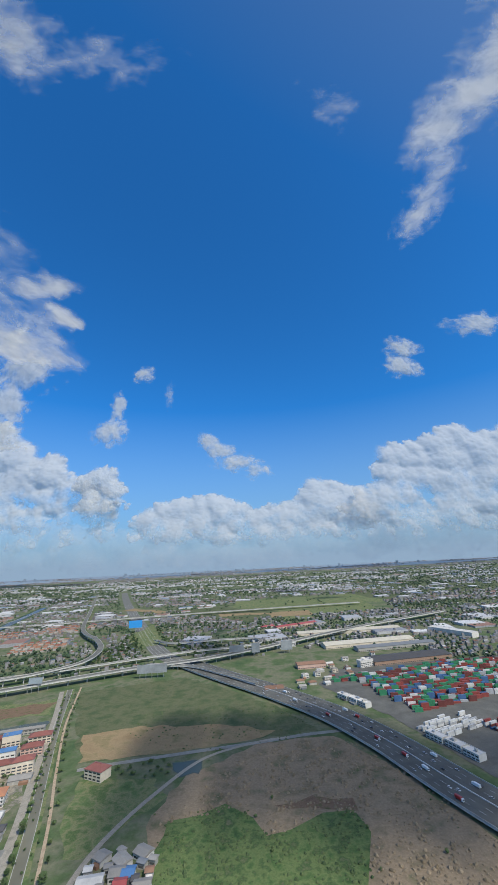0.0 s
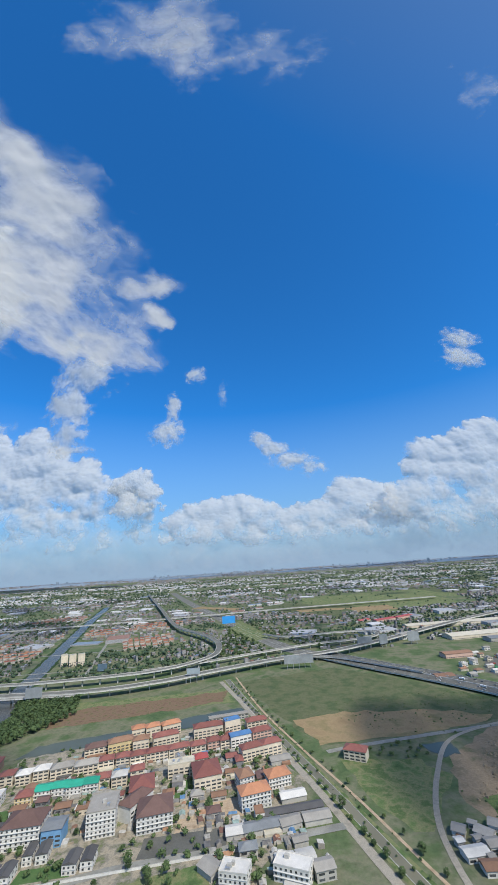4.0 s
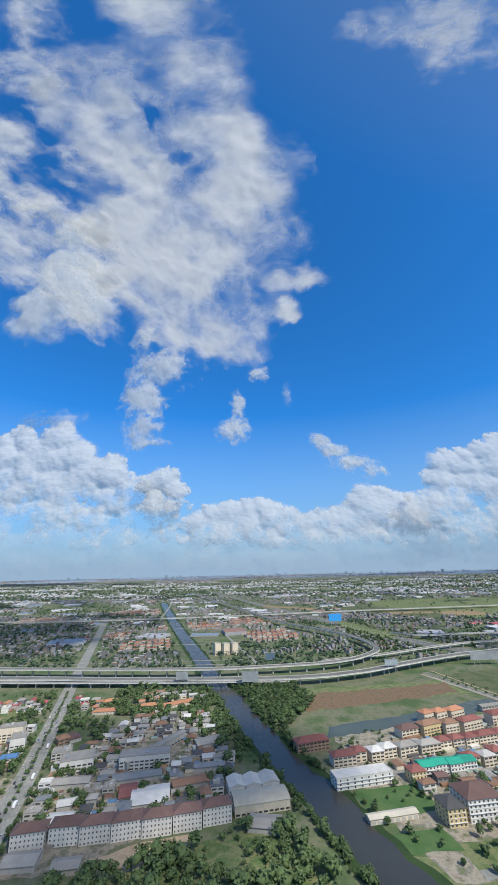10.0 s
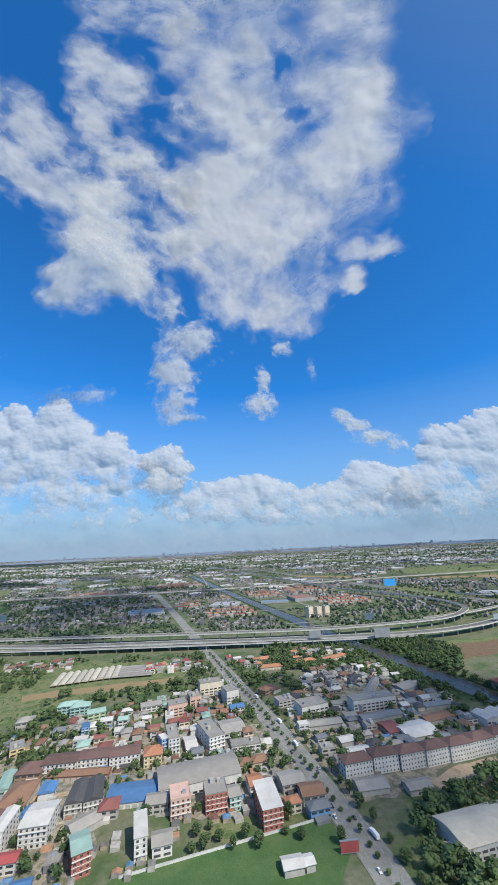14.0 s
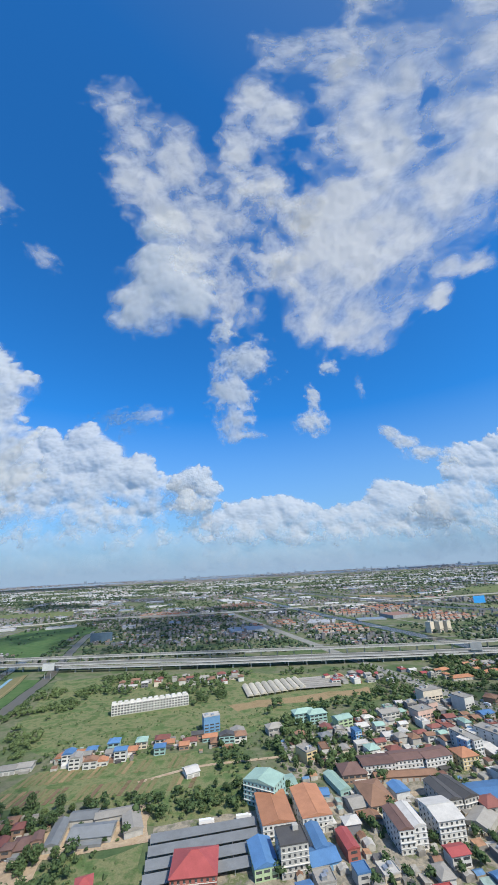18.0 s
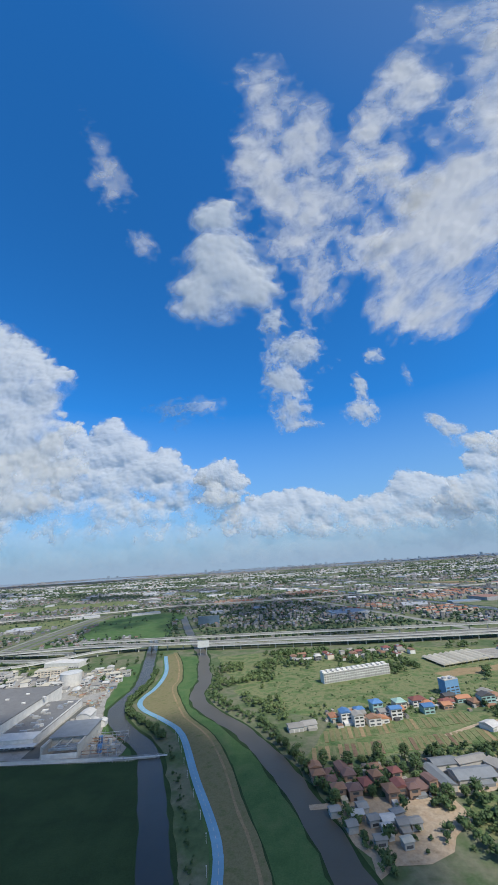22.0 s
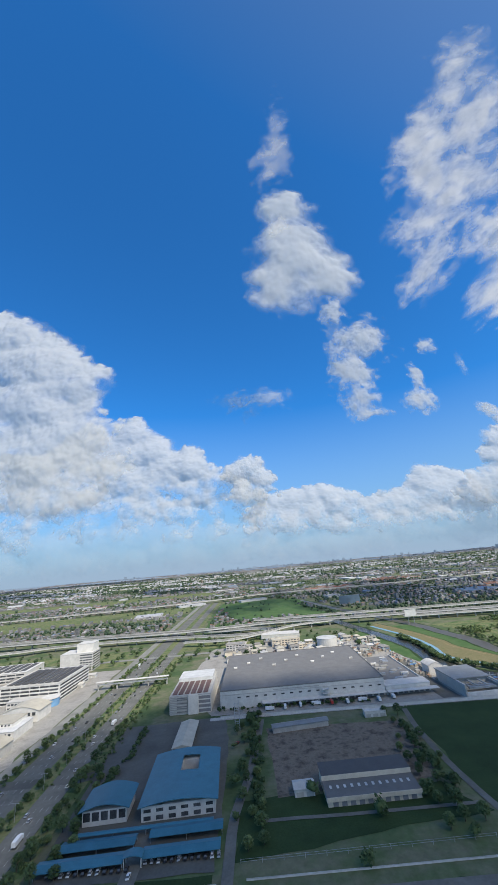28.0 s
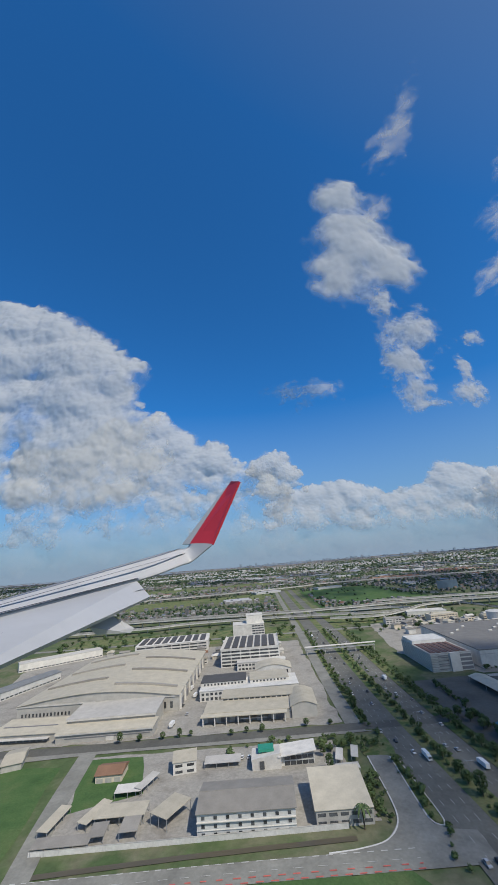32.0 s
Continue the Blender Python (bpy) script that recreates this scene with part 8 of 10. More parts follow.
# ---- woods, hedges and far greenery, joined ----
def woods(name, label, seed, places, small, big, mat, fine=True):
    """Many crowns joined: a few dark cores each, and loose sprays of leaves round them."""
    rnd = np.random.RandomState(seed)
    P = np.array(places)
    n = len(P)
    s = small + (big - small) * rnd.rand(n) ** 1.4
    if fine and name not in ("scrub", "hedge", "street_trees"):
        s = s * 1.6
    k = 9 if fine else 1
    u, th = rnd.uniform(-0.3, 1, (n, k)), rnd.uniform(0, 6.283, (n, k))
    r = s[:, None] * rnd.uniform(0.3, 0.75, (n, k)) * np.sqrt(np.maximum(0.05, 1 - u * u)) * (1 if fine else 0.3)
    q = s[:, None] * (rnd.uniform(0.26, 0.46, (n, k)) if fine else rnd.uniform(0.6, 0.95, (n, k)))
    C = np.stack([P[:, 0:1] + r * np.cos(th), P[:, 1:2] + r * np.sin(th), s[:, None] * (0.72 + 0.55 * u)], -1)
    # dark cores in the middle of each crown
    h = 3 if fine else 1
    mid = np.stack([P[:, 0], P[:, 1], 0.75 * s], -1)[:, None, :]
    core = (mid + (C[:, :h] - mid) * (0.45 if fine else 1.0)).reshape(-1, 3)
    cq = (s[:, None] * rnd.uniform(0.34, 0.5, (n, h))).reshape(-1) if fine else q.reshape(-1)
    jit = 1 + rnd.uniform(-0.4, 0.4, (len(cq), len(ICO1), 1))
    V = (ICO1[None] * jit * np.stack([cq, cq, cq * rnd.uniform(0.6, 0.95, len(cq))], -1)[:, None, :] + core[:, None, :]).reshape(-1, 3)
    F = (np.array(ICO1_F)[None] + (np.arange(len(cq)) * len(ICO1))[:, None, None]).reshape(-1, 3)
    if fine:
        C, q, m = C.reshape(-1, 3), q.reshape(-1), 15
        d = rnd.normal(0, 1, (len(q), m, 3))
        d /= np.linalg.norm(d, axis=-1, keepdims=True)
        at = C[:, None, :] + d * (q[:, None] * rnd.uniform(0.35, 1.15, (len(q), m)))[..., None] * np.array((1, 1, 0.8))
        a = rnd.normal(0, 1, (len(q), m, 3)) * np.array((1, 1, 0.5))
        a /= np.linalg.norm(a, axis=-1, keepdims=True)
        e = np.cross(a, d + np.array((0, 0, 0.6)) + rnd.normal(0, 0.4, d.shape))
        e /= np.linalg.norm(e, axis=-1, keepdims=True) + 1e-6
        z = (q[:, None] * rnd.uniform(0.22, 0.5, (len(q), m)))[..., None]
        L = np.stack([at - a * z, at + e * z * 0.8, at + a * z, at - e * z * 0.8], 2).reshape(-1, 3)
        b = len(V) + 4 * np.arange(len(q) * m)
        F = np.concatenate([F, np.stack([b, b + 1, b + 2], -1), np.stack([b, b + 2, b + 3], -1)])
        V = np.concatenate([V, L])
    V[:, 2] = np.maximum(V[:, 2], 0.02)
    V = V * PLAN
    me = bpy.data.meshes.new(name)
    me.vertices.add(len(V))
    me.vertices.foreach_set("co", V.ravel())
    me.loops.add(len(F) * 3)
    me.loops.foreach_set("vertex_index", F.ravel().astype(np.int32))
    me.polygons.add(len(F))
    me.polygons.foreach_set("loop_start", np.arange(0, len(F) * 3, 3, dtype=np.int32))
    me.update(calc_edges=True)
    me.materials.append(mat)
    tagged(new(name, me), label, "trees", kind="stuff")


KEEP_OPEN = [[(-1505, 370), (-1290, 400), (-1300, 472), (-1480, 446)], [(-1345, 350), (-1235, 362), (-1240, 270), (-1340, 270)], [(-1300, 720), (-1080, 730), (-1080, 610), (-1290, 570)], [(-1000, 325), (-900, 330), (-900, 250), (-1080, 250)]]


def clumped(ps, scale=38.0, level=-0.02):
    """Those of the places that lie where the growth is thick."""
    return [p for p in ps if noise.noise((p[0] / scale, p[1] / scale, 4.2)) > level]


def clumped_in(poly):
    return clumped(scatter(poly, 5.5, R_WOOD, 5), 26, 0.05)


def off_houses(ps, room=3.0, line_room=-8):
    return [p for p in ps if not any(inside(p[0], p[1], k) for k in KEEP_OPEN) and all(math.dist(p, (hx, hy)) > r * 0.75 + room for hx, hy, r in HOUSES) and clear_of_lines(p[0], p[1], line_room)]


R_WOOD = random.Random(21)
woods("street_trees", "leafy trees along streets and banks", 14, SPARE, 2.4, 4.2, M_LEAF)
WOOD = off_houses(scatter([(-880, 230), (-850, 320), (-800, 340), (-740, 370), (-690, 405), (-655, 360), (-630, 280), (-620, 200)], 7.5, R_WOOD, 5), 3)
woods("woodland", "dense riverside wood of dark greens", 1, [p for p in WOOD if noise.noise((p[0] / 45, p[1] / 45, 1.5)) > 0.02], 3.0, 6.5, M_LEAF)
woods("woodland", "lighter young growth in the riverside wood", 19, [p for p in WOOD if -0.28 < noise.noise((p[0] / 45, p[1] / 45, 1.5)) <= 0.02], 1.6, 5.0, M_LEAF_LIGHT)
woods("woodland", "dark green wood along the river", 2, off_houses(scatter([(-755, 770), (-640, 780), (-605, 690), (-660, 590), (-700, 600), (-725, 690)], 7.5, R_WOOD, 5), 2, -14), 3.5, 6.0, M_LEAF)
woods("woodland", "dark green wood along the river", 3, off_houses(scatter([(-930, 770), (-800, 760), (-760, 640), (-710, 520), (-735, 510), (-800, 610), (-900, 640), (-960, 660)], 10, R_WOOD, 5), 3), 3.0, 6.0, M_LEAF)
woods("scrub", "green scrub on the marsh", 4, off_houses(scatter([(-120, 440), (160, 480), (200, 240), (-80, 230)], 30, R_WOOD, 3), 3), 0.8, 2.4, M_LEAF_LIGHT)

def tufts(label, seed, places, small, big, mat):
    """Low ragged clumps of grass and reeds, joined."""
    rnd = np.random.RandomState(seed)
    P = np.array(places)
    n = len(P)
    s = small + (big - small) * rnd.rand(n) ** 2
    th = rnd.uniform(0, 6.283, (n, 1)) + np.arange(6)[None] * 1.0472 + rnd.uniform(-0.3, 0.3, (n, 6))
    r = s[:, None] * rnd.uniform(0.6, 1.3, (n, 6))
    ring = np.stack([P[:, 0:1] + r * np.cos(th), P[:, 1:2] + r * np.sin(th), np.full((n, 6), 0.2)], -1)
    r2 = r * rnd.uniform(0.3, 0.75, (n, 6))
    top = np.stack([P[:, 0:1] + r2 * np.cos(th + 0.4), P[:, 1:2] + r2 * np.sin(th + 0.4), s[:, None] * rnd.uniform(0.35, 0.95, (n, 6))], -1)
    peak = np.stack([P[:, 0], P[:, 1], s * rnd.uniform(0.5, 1.0, n)], -1)[:, None, :]
    V = np.concatenate([ring, top, peak], 1)
    f = []
    for i in range(6):
        j = (i + 1) % 6
        f += [(i, j, 6 + i), (j, 6 + j, 6 + i), (6 + i, 6 + j, 12)]
    F = (np.array(f)[None] + (13 * np.arange(n))[:, None, None]).reshape(-1, 3)
    me = bpy.data.meshes.new("tufts")
    me.from_pydata((V.reshape(-1, 3) * PLAN).tolist(), [], F.tolist())
    me.materials.append(mat)
    tagged(new("grass_tufts", me), label, "grass", kind="stuff")


R_TUFT = random.Random(77)
M_STRAW = leaf_surf("dry_reeds", (0.15, 0.12, 0.075), (0.34, 0.265, 0.175))
M_SEDGE = leaf_surf("green_sedge", (0.045, 0.076, 0.030), (0.125, 0.155, 0.066))
WET = [p for n_, p, m_, l_, e_ in PLOTS if m_ is M_REEDS][0]
BROWN = [(-96, 428), (-32, 533), (33, 575), (110, 572), (175, 469), (200, 330), (150, 250), (70, 250), (82, 375), (93, 415), (58, 444), (11, 395), (-7, 452)]
tufts("dry brown reeds standing in the marsh", 21, clumped(scatter(BROWN, 3.4, R_TUFT, 2), 16, -0.12), 0.8, 2.4, M_STRAW)
tufts("green sedge in the wet corner of the marsh", 22, clumped(scatter(WET, 3.2, R_TUFT, 2), 13, -0.08), 0.7, 2.2, M_SEDGE)
tufts("rough grass beside the village fields", 23, clumped(off_houses(scatter([(-1520, 700), (-1240, 730), (-1000, 700), (-960, 560), (-1100, 330), (-1380, 290), (-1510, 420)], 6.0, R_TUFT, 2), 2, -4), 22, 0.0), 0.8, 2.6, M_SEDGE)
tufts("rough grass on the field by the expressway", 24, clumped(scatter([(-180, 700), (90, 720), (110, 600), (-70, 560), (-190, 600)], 5.0, R_TUFT, 2), 18, 0.0), 0.6, 1.8, M_SEDGE)

woods("scrub", "scrub along the drain", 5, off_houses(scatter([(-380, 830), (-350, 830), (-150, 300), (-185, 300)], 11, R_WOOD, 4), 3, -26), 0.8, 2.2, M_LEAF)
woods("woodland", "trees and shrubs in the green rough", 6, off_houses(clumped_in([(-1600, 720), (-1500, 680), (-1520, 560), (-1490, 470), (-1530, 465), (-1592, 560)]), 3, -10), 1.6, 3.8, M_LEAF_LIGHT)
woods("woodland", "trees between the village and the expressway", 7, clumped(off_houses(scatter([(-1540, 775), (-1010, 740), (-1010, 690), (-1300, 640), (-1540, 660)], 8, R_WOOD, 4), 3)), 2.0, 5.0, M_LEAF)
woods("scrub", "bushes on the village rough", 8, clumped(off_houses(scatter([(-1520, 500), (-1240, 540), (-1240, 330), (-1380, 290), (-1400, 420)], 7, R_WOOD, 4), 3)), 1.0, 3.0, M_LEAF_LIGHT)
woods("woodland", "garden trees of the town", 9, clumped(off_houses(scatter([(-1240, 680), (-930, 690), (-700, 640), (-720, 430), (-900, 330), (-1230, 400)], 8, R_WOOD, 4), 1)), 1.6, 5.0, M_LEAF)
woods("woodland", "trees round the works", 10, off_houses(scatter([(-1970, 410), (-1940, 410), (-1940, 300), (-1800, 262), (-1790, 180), (-1970, 180)], 30, R_WOOD, 3), 2), 1.8, 4.4, M_LEAF)
woods("woodland", "garden trees of the estate", 15, clumped(off_houses(scatter([(-600, 560), (-330, 640), (-230, 480), (-250, 345), (-560, 335), (-600, 440)], 9, R_WOOD, 4), 0)), 1.3, 3.6, M_LEAF)
woods("woodland", "trees between workshops and village", 16, clumped(off_houses(scatter([(-1500, 420), (-1240, 480), (-1090, 400), (-1090, 250), (-1330, 250), (-1490, 260)], 8, R_WOOD, 4), 0)), 1.2, 4.2, M_LEAF)
woods("hedge", "dark shrubs on the avenue verges", 17, [(x + R_WOOD.uniform(-4, 4), 190 + 7 * i + R_WOOD.uniform(-3, 3)) for i in range(75) for x in (-2096 - 0.02 * i, -2127 if i < 13 else -2131, -2067, -2070) if not (x == -2131 and i < 17)], 0.9, 3.0, M_LEAF)
def row_of(a, b, n, wide):
    return [(a[0] + (b[0] - a[0]) * k / n + R_WOOD.uniform(-wide, wide), a[1] + (b[1] - a[1]) * k / n + R_WOOD.uniform(-wide, wide)) for k in range(n)]


for off, lo, hi, seed in ((24, 300, 770, 61), (-25, 470, 770, 62), (-24, 215, 330, 63)):
    line = [p for p in spline(RIVER, 3.0) if lo < p.y < hi]
    woods("woodland", "dark trees overhanging the river", seed, [(a.x - (b - a).normalized().y * off + R_WOOD.gauss(0, 3.5), a.y + (b - a).normalized().x * off + R_WOOD.gauss(0, 2)) for a, b in zip(line, line[1:]) if noise.noise((a.x / 30, a.y / 30, seed)) > -0.25], 1.6, 3.8, M_LEAF)
BELT = [(-1706, 690), (-1699, 630), (-1701, 590), (-1705, 548), (-1697, 522), (-1678, 498), (-1650, 466), (-1630, 436)]
woods("woodland", "thick belt of dark trees between canal and cycle path", 27, [p for a, b in zip(BELT, BELT[1:]) for p in row_of(a, b, max(4, int(math.dist(a, b) / 1.9)), 2.6)], 1.8, 3.4, M_LEAF)
woods("scrub", "dark scrub along the canal bank", 28, [p for p in row_of((-1622, 420), (-1612, 392), 10, 2.5) + row_of((-1606, 375), (-1580, 290), 24, 3) + row_of((-1578, 285), (-1560, 200), 16, 3)], 0.8, 2.2, M_LEAF)
BANK_EAST = [(-1600, 700), (-1594, 600), (-1590, 545), (-1535, 470), (-1502, 388), (-1486, 335), (-1472, 290), (-1463, 255)]
woods("woodland", "trees and bushes along the river's grassy bank", 25, [p for a, b in zip(BANK_EAST, BANK_EAST[1:]) for p in row_of(a, b, max(4, int(math.dist(a, b) / 3.0)), 5)], 1.0, 3.2, M_LEAF)
CLUMPS = [(-1438, 370, 9), (-1446, 352, 7), (-1329, 628, 14), (-1396, 292, 8), (-1380, 283, 8), (-1364, 275, 8), (-1409, 309, 5), (-1289, 374, 9), (-1530, 645, 16), (-1492, 770, 12), (-1300, 640, 10)]
woods("woodland", "dark leafy clumps among the village houses", 26, off_houses([(x + R_WOOD.gauss(0, 0.6) * r, y + R_WOOD.gauss(0, 0.6) * r) for x, y, r in CLUMPS for _ in range(int(r * 1.8))], 1), 1.4, 3.4, M_LEAF)
woods("hedge", "dark tree belt beside the works lane", 20, row_of((-1950, 415), (-1942, 262), 60, 4) + row_of((-1822, 372), (-1826, 275), 34, 3) + row_of((-2046, 400), (-2052, 235), 40, 3) + row_of((-1985, 433), (-1830, 424), 26, 2.5), 1.6, 4.0, M_LEAF)
woods("hedge", "trees round the pavilion and works", 18, [(R_WOOD.uniform(-2232, -2150), R_WOOD.uniform(297, 312)) for _ in range(30)] + [(R_WOOD.uniform(-2153, -2143), R_WOOD.uniform(222, 262)) for _ in range(26)] + [(R_WOOD.uniform(-2128.5, -2124.5), R_WOOD.uniform(224, 282)) for _ in range(18)] + [(R_WOOD.uniform(-2143, -2126), R_WOOD.uniform(288, 312)) for _ in range(16)], 1.2, 3.4, M_LEAF)
woods("woodland", "trees below the interchange", 11, off_houses(scatter([(-2560, 800), (-1720, 800), (-1740, 640), (-2560, 660)], 20, R_WOOD, 3), 4), 2.0, 4.5, M_LEAF)
woods("woodland", "trees below the interchange", 12, off_houses(scatter([(-420, 1500), (-160, 1300), (-120, 1050), (-420, 1020)], 13, R_WOOD, 3), 4), 2.0, 5.0, M_LEAF)


def far_green(seed, x0, x1, y0, y1, count, small, big, label):
    rnd, out, k = np.random.RandomState(seed), [], 0
    while len(out) < count and k < count * 10:
        k += 1
        y = y0 + (y1 - y0) * rnd.rand() ** 1.3
        x = rnd.uniform(x0, x1)
        if abs(x + 1100) > 1450 + 0.75 * y or (in_far_open(x, y) and rnd.rand() < 0.93) or noise.noise((x / 420, y / 150, seed + 0.5)) < -0.12 or not clear_of_lines(x, y, 2):
            continue
        out.append((x, y))
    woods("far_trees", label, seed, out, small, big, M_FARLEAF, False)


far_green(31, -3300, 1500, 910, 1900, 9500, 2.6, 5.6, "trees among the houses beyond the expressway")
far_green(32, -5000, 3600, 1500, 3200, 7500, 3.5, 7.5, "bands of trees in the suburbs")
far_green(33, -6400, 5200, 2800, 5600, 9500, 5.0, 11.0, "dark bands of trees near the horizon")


# ---- clouds ----
def cloud(label, lobes, holes=(), mat=None, upright=False, fade=0.0, slope=0.25, heap=True):
    """A cloud: a billowing sheet of vapour whose density swells round each lobe (x, y, z, half width, half depth or height) and thins in each hole.
    A flat layer's grain is drawn out along y the farther off it lies, as tall clouds are; an upright one leans by slope and heaps up in heads."""
    x0, y0, z0 = lobes[0][:3]
    c = thing("cloud", x0, y0, z0, 0, label, "cloud")
    rnd = random.Random(int(x0 * 7 + z0))
    flat = [(l[0] - x0, (l[2] - z0) if upright else (l[1] - y0), l[3], l[4]) for l in lobes]
    gaps = [(l[0] - x0, (l[2] - z0) if upright else (l[1] - y0), l[3], l[4]) for l in holes]
    main = list(flat)
    if upright and heap:
        for x, y, a, b in main:
            for k in range(3):
                g, q = radians(rnd.uniform(-15, 195)), rnd.uniform(0.25, 0.46)
                x1, y1, r1 = x + 0.82 * a * math.cos(g), y + 0.80 * b * math.sin(g), min(a, b) * q
                flat.append((x1, y1, r1 * 1.15, r1))
                for j in range(2):
                    g2, q2 = g + radians(rnd.uniform(-85, 85)), rnd.uniform(0.3, 0.5)
                    flat.append((x1 + r1 * math.cos(g2), y1 + 0.9 * r1 * math.sin(g2), r1 * q2, r1 * q2))
    lo = [min(p[0] - 1.5 * p[2] for p in flat), min(p[1] - 1.5 * p[3] for p in flat)]
    hi = [max(p[0] + 1.5 * p[2] for p in flat), max(p[1] + 1.5 * p[3] for p in flat)]
    n = 110 if len(flat) < 8 else (200 if len(flat) < 60 else 260)
    U, V = np.meshgrid(np.linspace(lo[0], hi[0], n), np.linspace(lo[1], hi[1], n), indexing="ij")
    # the grain's own measure along the sheet
    G = V if upright else 760 * np.log(np.maximum(V + y0, 120) / 760)
    reach = 0.8 * sum(min(p[2], p[3]) for p in main) / len(main)
    W = np.array([noise.turbulence_vector((u / reach * 0.9, v / reach * 0.9, x0 * 0.37), 4, False) for u, v in zip(U.ravel(), G.ravel())])
    pull = 0.16 if upright and heap else 0.42
    stretch = 1.0 if upright else np.clip((V + y0) / 760, 0.35, 2.4)
    P, Q = U + pull * reach * W[:, 0].reshape(n, n), V + pull * reach * stretch * W[:, 1].reshape(n, n)
    D, H = np.zeros((n, n)), np.zeros((n, n))
    for x, y, a, b in flat:
        r = ((P - x) / a) ** 2 + ((Q - y) / b) ** 2
        D += np.exp(4 * np.clip(1.0 - r ** 0.75, -3, 1))
        H += (min(a, b) * np.clip(1 - r, 0, 1)) ** 3
    D, H = np.minimum(np.log(D) / 4, 0.9), np.cbrt(H)
    for x, y, a, b in gaps:
        r = ((P - x) / a) ** 2 + ((Q - y) / b) ** 2
        D = D - 0.5 * np.clip(1.35 - r, 0, 1)
    if fade:
        D = D - fade * np.clip((0.72 * hi[1] + 0.28 * lo[1] - V) / (hi[1] - lo[1]) * 1.5, 0, 1)
    wave = 0.008 * min(hi[0] - lo[0], hi[1] - lo[1]) * W[:, 2].reshape(n, n)
    if upright:
        vs = np.stack([U, V * slope - (0.36 if heap else 0.2) * H + wave, V], -1)
    else:
        vs = np.stack([U, V, wave], -1)
    grain = np.stack([U + x0, G, np.full((n, n), y0)], -1) * PLAN
    keep = D > -0.85
    fs = [(i * n + j, (i + 1) * n + j, (i + 1) * n + j + 1, i * n + j + 1) for i in range(n - 1) for j in range(n - 1) if keep[i:i + 2, j:j + 2].any()]
    me = bpy.data.meshes.new("vapour")
    me.from_pydata((vs.reshape(-1, 3) * PLAN).tolist(), [], fs)
    me.attributes.new("cloud_body", "FLOAT", "POINT").data.foreach_set("value", D.ravel().astype(np.float32))
    me.attributes.new("cloud_grain", "FLOAT_VECTOR", "POINT").data.foreach_set("vector", grain.ravel().astype(np.float32))
    me.polygons.foreach_set("use_smooth", [True] * len(me.polygons))
    part("vapour", me, mat or (M_CUMULUS if upright else M_CLOUD), c)
    return c


cloud("broad white cloud overhead with torn holes", [(-831, 800, 1009, 225, 250), (-750, 634, 1009, 134, 140), (-784, 1108, 1009, 150, 230), (-948, 1031, 1009, 95, 200), (-730, 490, 1009, 62, 115), (-770, 387, 1009, 75, 60), (-530, 880, 1009, 75, 45), (-610, 900, 1009, 70, 55), (-570, 1010, 1009, 55, 55), (-1010, 785, 1009, 89, 100), (-901, 561, 1009, 100, 80), (-987, 443, 1009, 55, 36), (-980, 648, 1009, 80, 84), (-900, 410, 1009, 95, 50), (-823, 318, 1009, 80, 54), (-780, 264, 1009, 70, 60), (-783, 477, 1009, 75, 68), (-940, 492, 1009, 90, 72), (-953, 385, 1009, 76, 52), (-1030, 430, 1009, 60, 50)],
      holes=[(-822, 525, 1009, 26, 16), (-868, 450, 1009, 14, 30), (-905, 530, 1009, 24, 12), (-990, 600, 1009, 40, 22)])
cloud("streaky white cloud trailing off overhead", [(-1056, 540, 1012, 66, 60), (-1052, 386, 1012, 80, 36), (-1136, 378, 1012, 66, 30), (-1140, 480, 1012, 60, 60), (-1160, 610, 1012, 52, 70), (-1085, 690, 1012, 55, 70), (-1193, 443, 1012, 45, 50), (-1230, 540, 1012, 36, 60), (-1010, 310, 1012, 60, 40)],
      holes=[(-1072, 462, 1012, 30, 36)], mat=M_STREAK)
cloud("tall streaks of torn white cloud", [(-1318, 746, 1035, 118, 110), (-1467, 445, 1035, 36, 46), (-1430, 497, 1035, 46, 56), (-1482, 590, 1035, 44, 95), (-1358, 560, 1035, 52, 84), (-1374, 847, 1035, 95, 95), (-1240, 1060, 1035, 90, 160), (-1249, 663, 1035, 66, 110), (-1140, 868, 1035, 95, 130), (-1155, 697, 1035, 80, 85), (-1446, 664, 1035, 44, 87)], mat=M_STREAK)
cloud("round white cloud with a hollow top", [(-1620, 1481, 1581, 202, 322), (-1743, 1459, 1400, 112, 172), (-1440, 1461, 1410, 112, 161), (-1628, 1531, 1959, 135, 150)], upright=True, slope=0.12, heap=False)
cloud("ragged tail of white cloud", [(-1206, 1889, 1320, 165, 150), (-1325, 1864, 1115, 107, 176), (-1282, 1842, 931, 97, 90), (-1240, 1830, 830, 130, 40), (-1330, 1920, 1560, 80, 120)], upright=True, slope=0.12, heap=False, mat=M_TORN)
cloud("thin wisp of white cloud", [(-1798, 599, 1040, 39, 99)], mat=M_WISP)
cloud("ragged cloud high over the fields", [(431, 517, 1040, 80, 130), (471, 648, 1040, 54, 126), (478, 440, 1040, 60, 99), (520, 350, 1040, 60, 50)], mat=M_STREAK)
cloud("thin wisp of white cloud", [(186, 480, 1040, 60, 47)], mat=M_WISP)
cloud("thin wisp of white cloud", [(-325, 383, 1040, 82, 64)], mat=M_WISP)
cloud("thin wisp of white cloud", [(-404, 353, 1040, 136, 39), (-196, 392, 1040, 115, 38)], mat=M_WISP)
cloud("thin wisp of white cloud", [(-1813, 637, 1040, 48, 90), (-1790, 823, 1040, 42, 66)], mat=M_WISP)
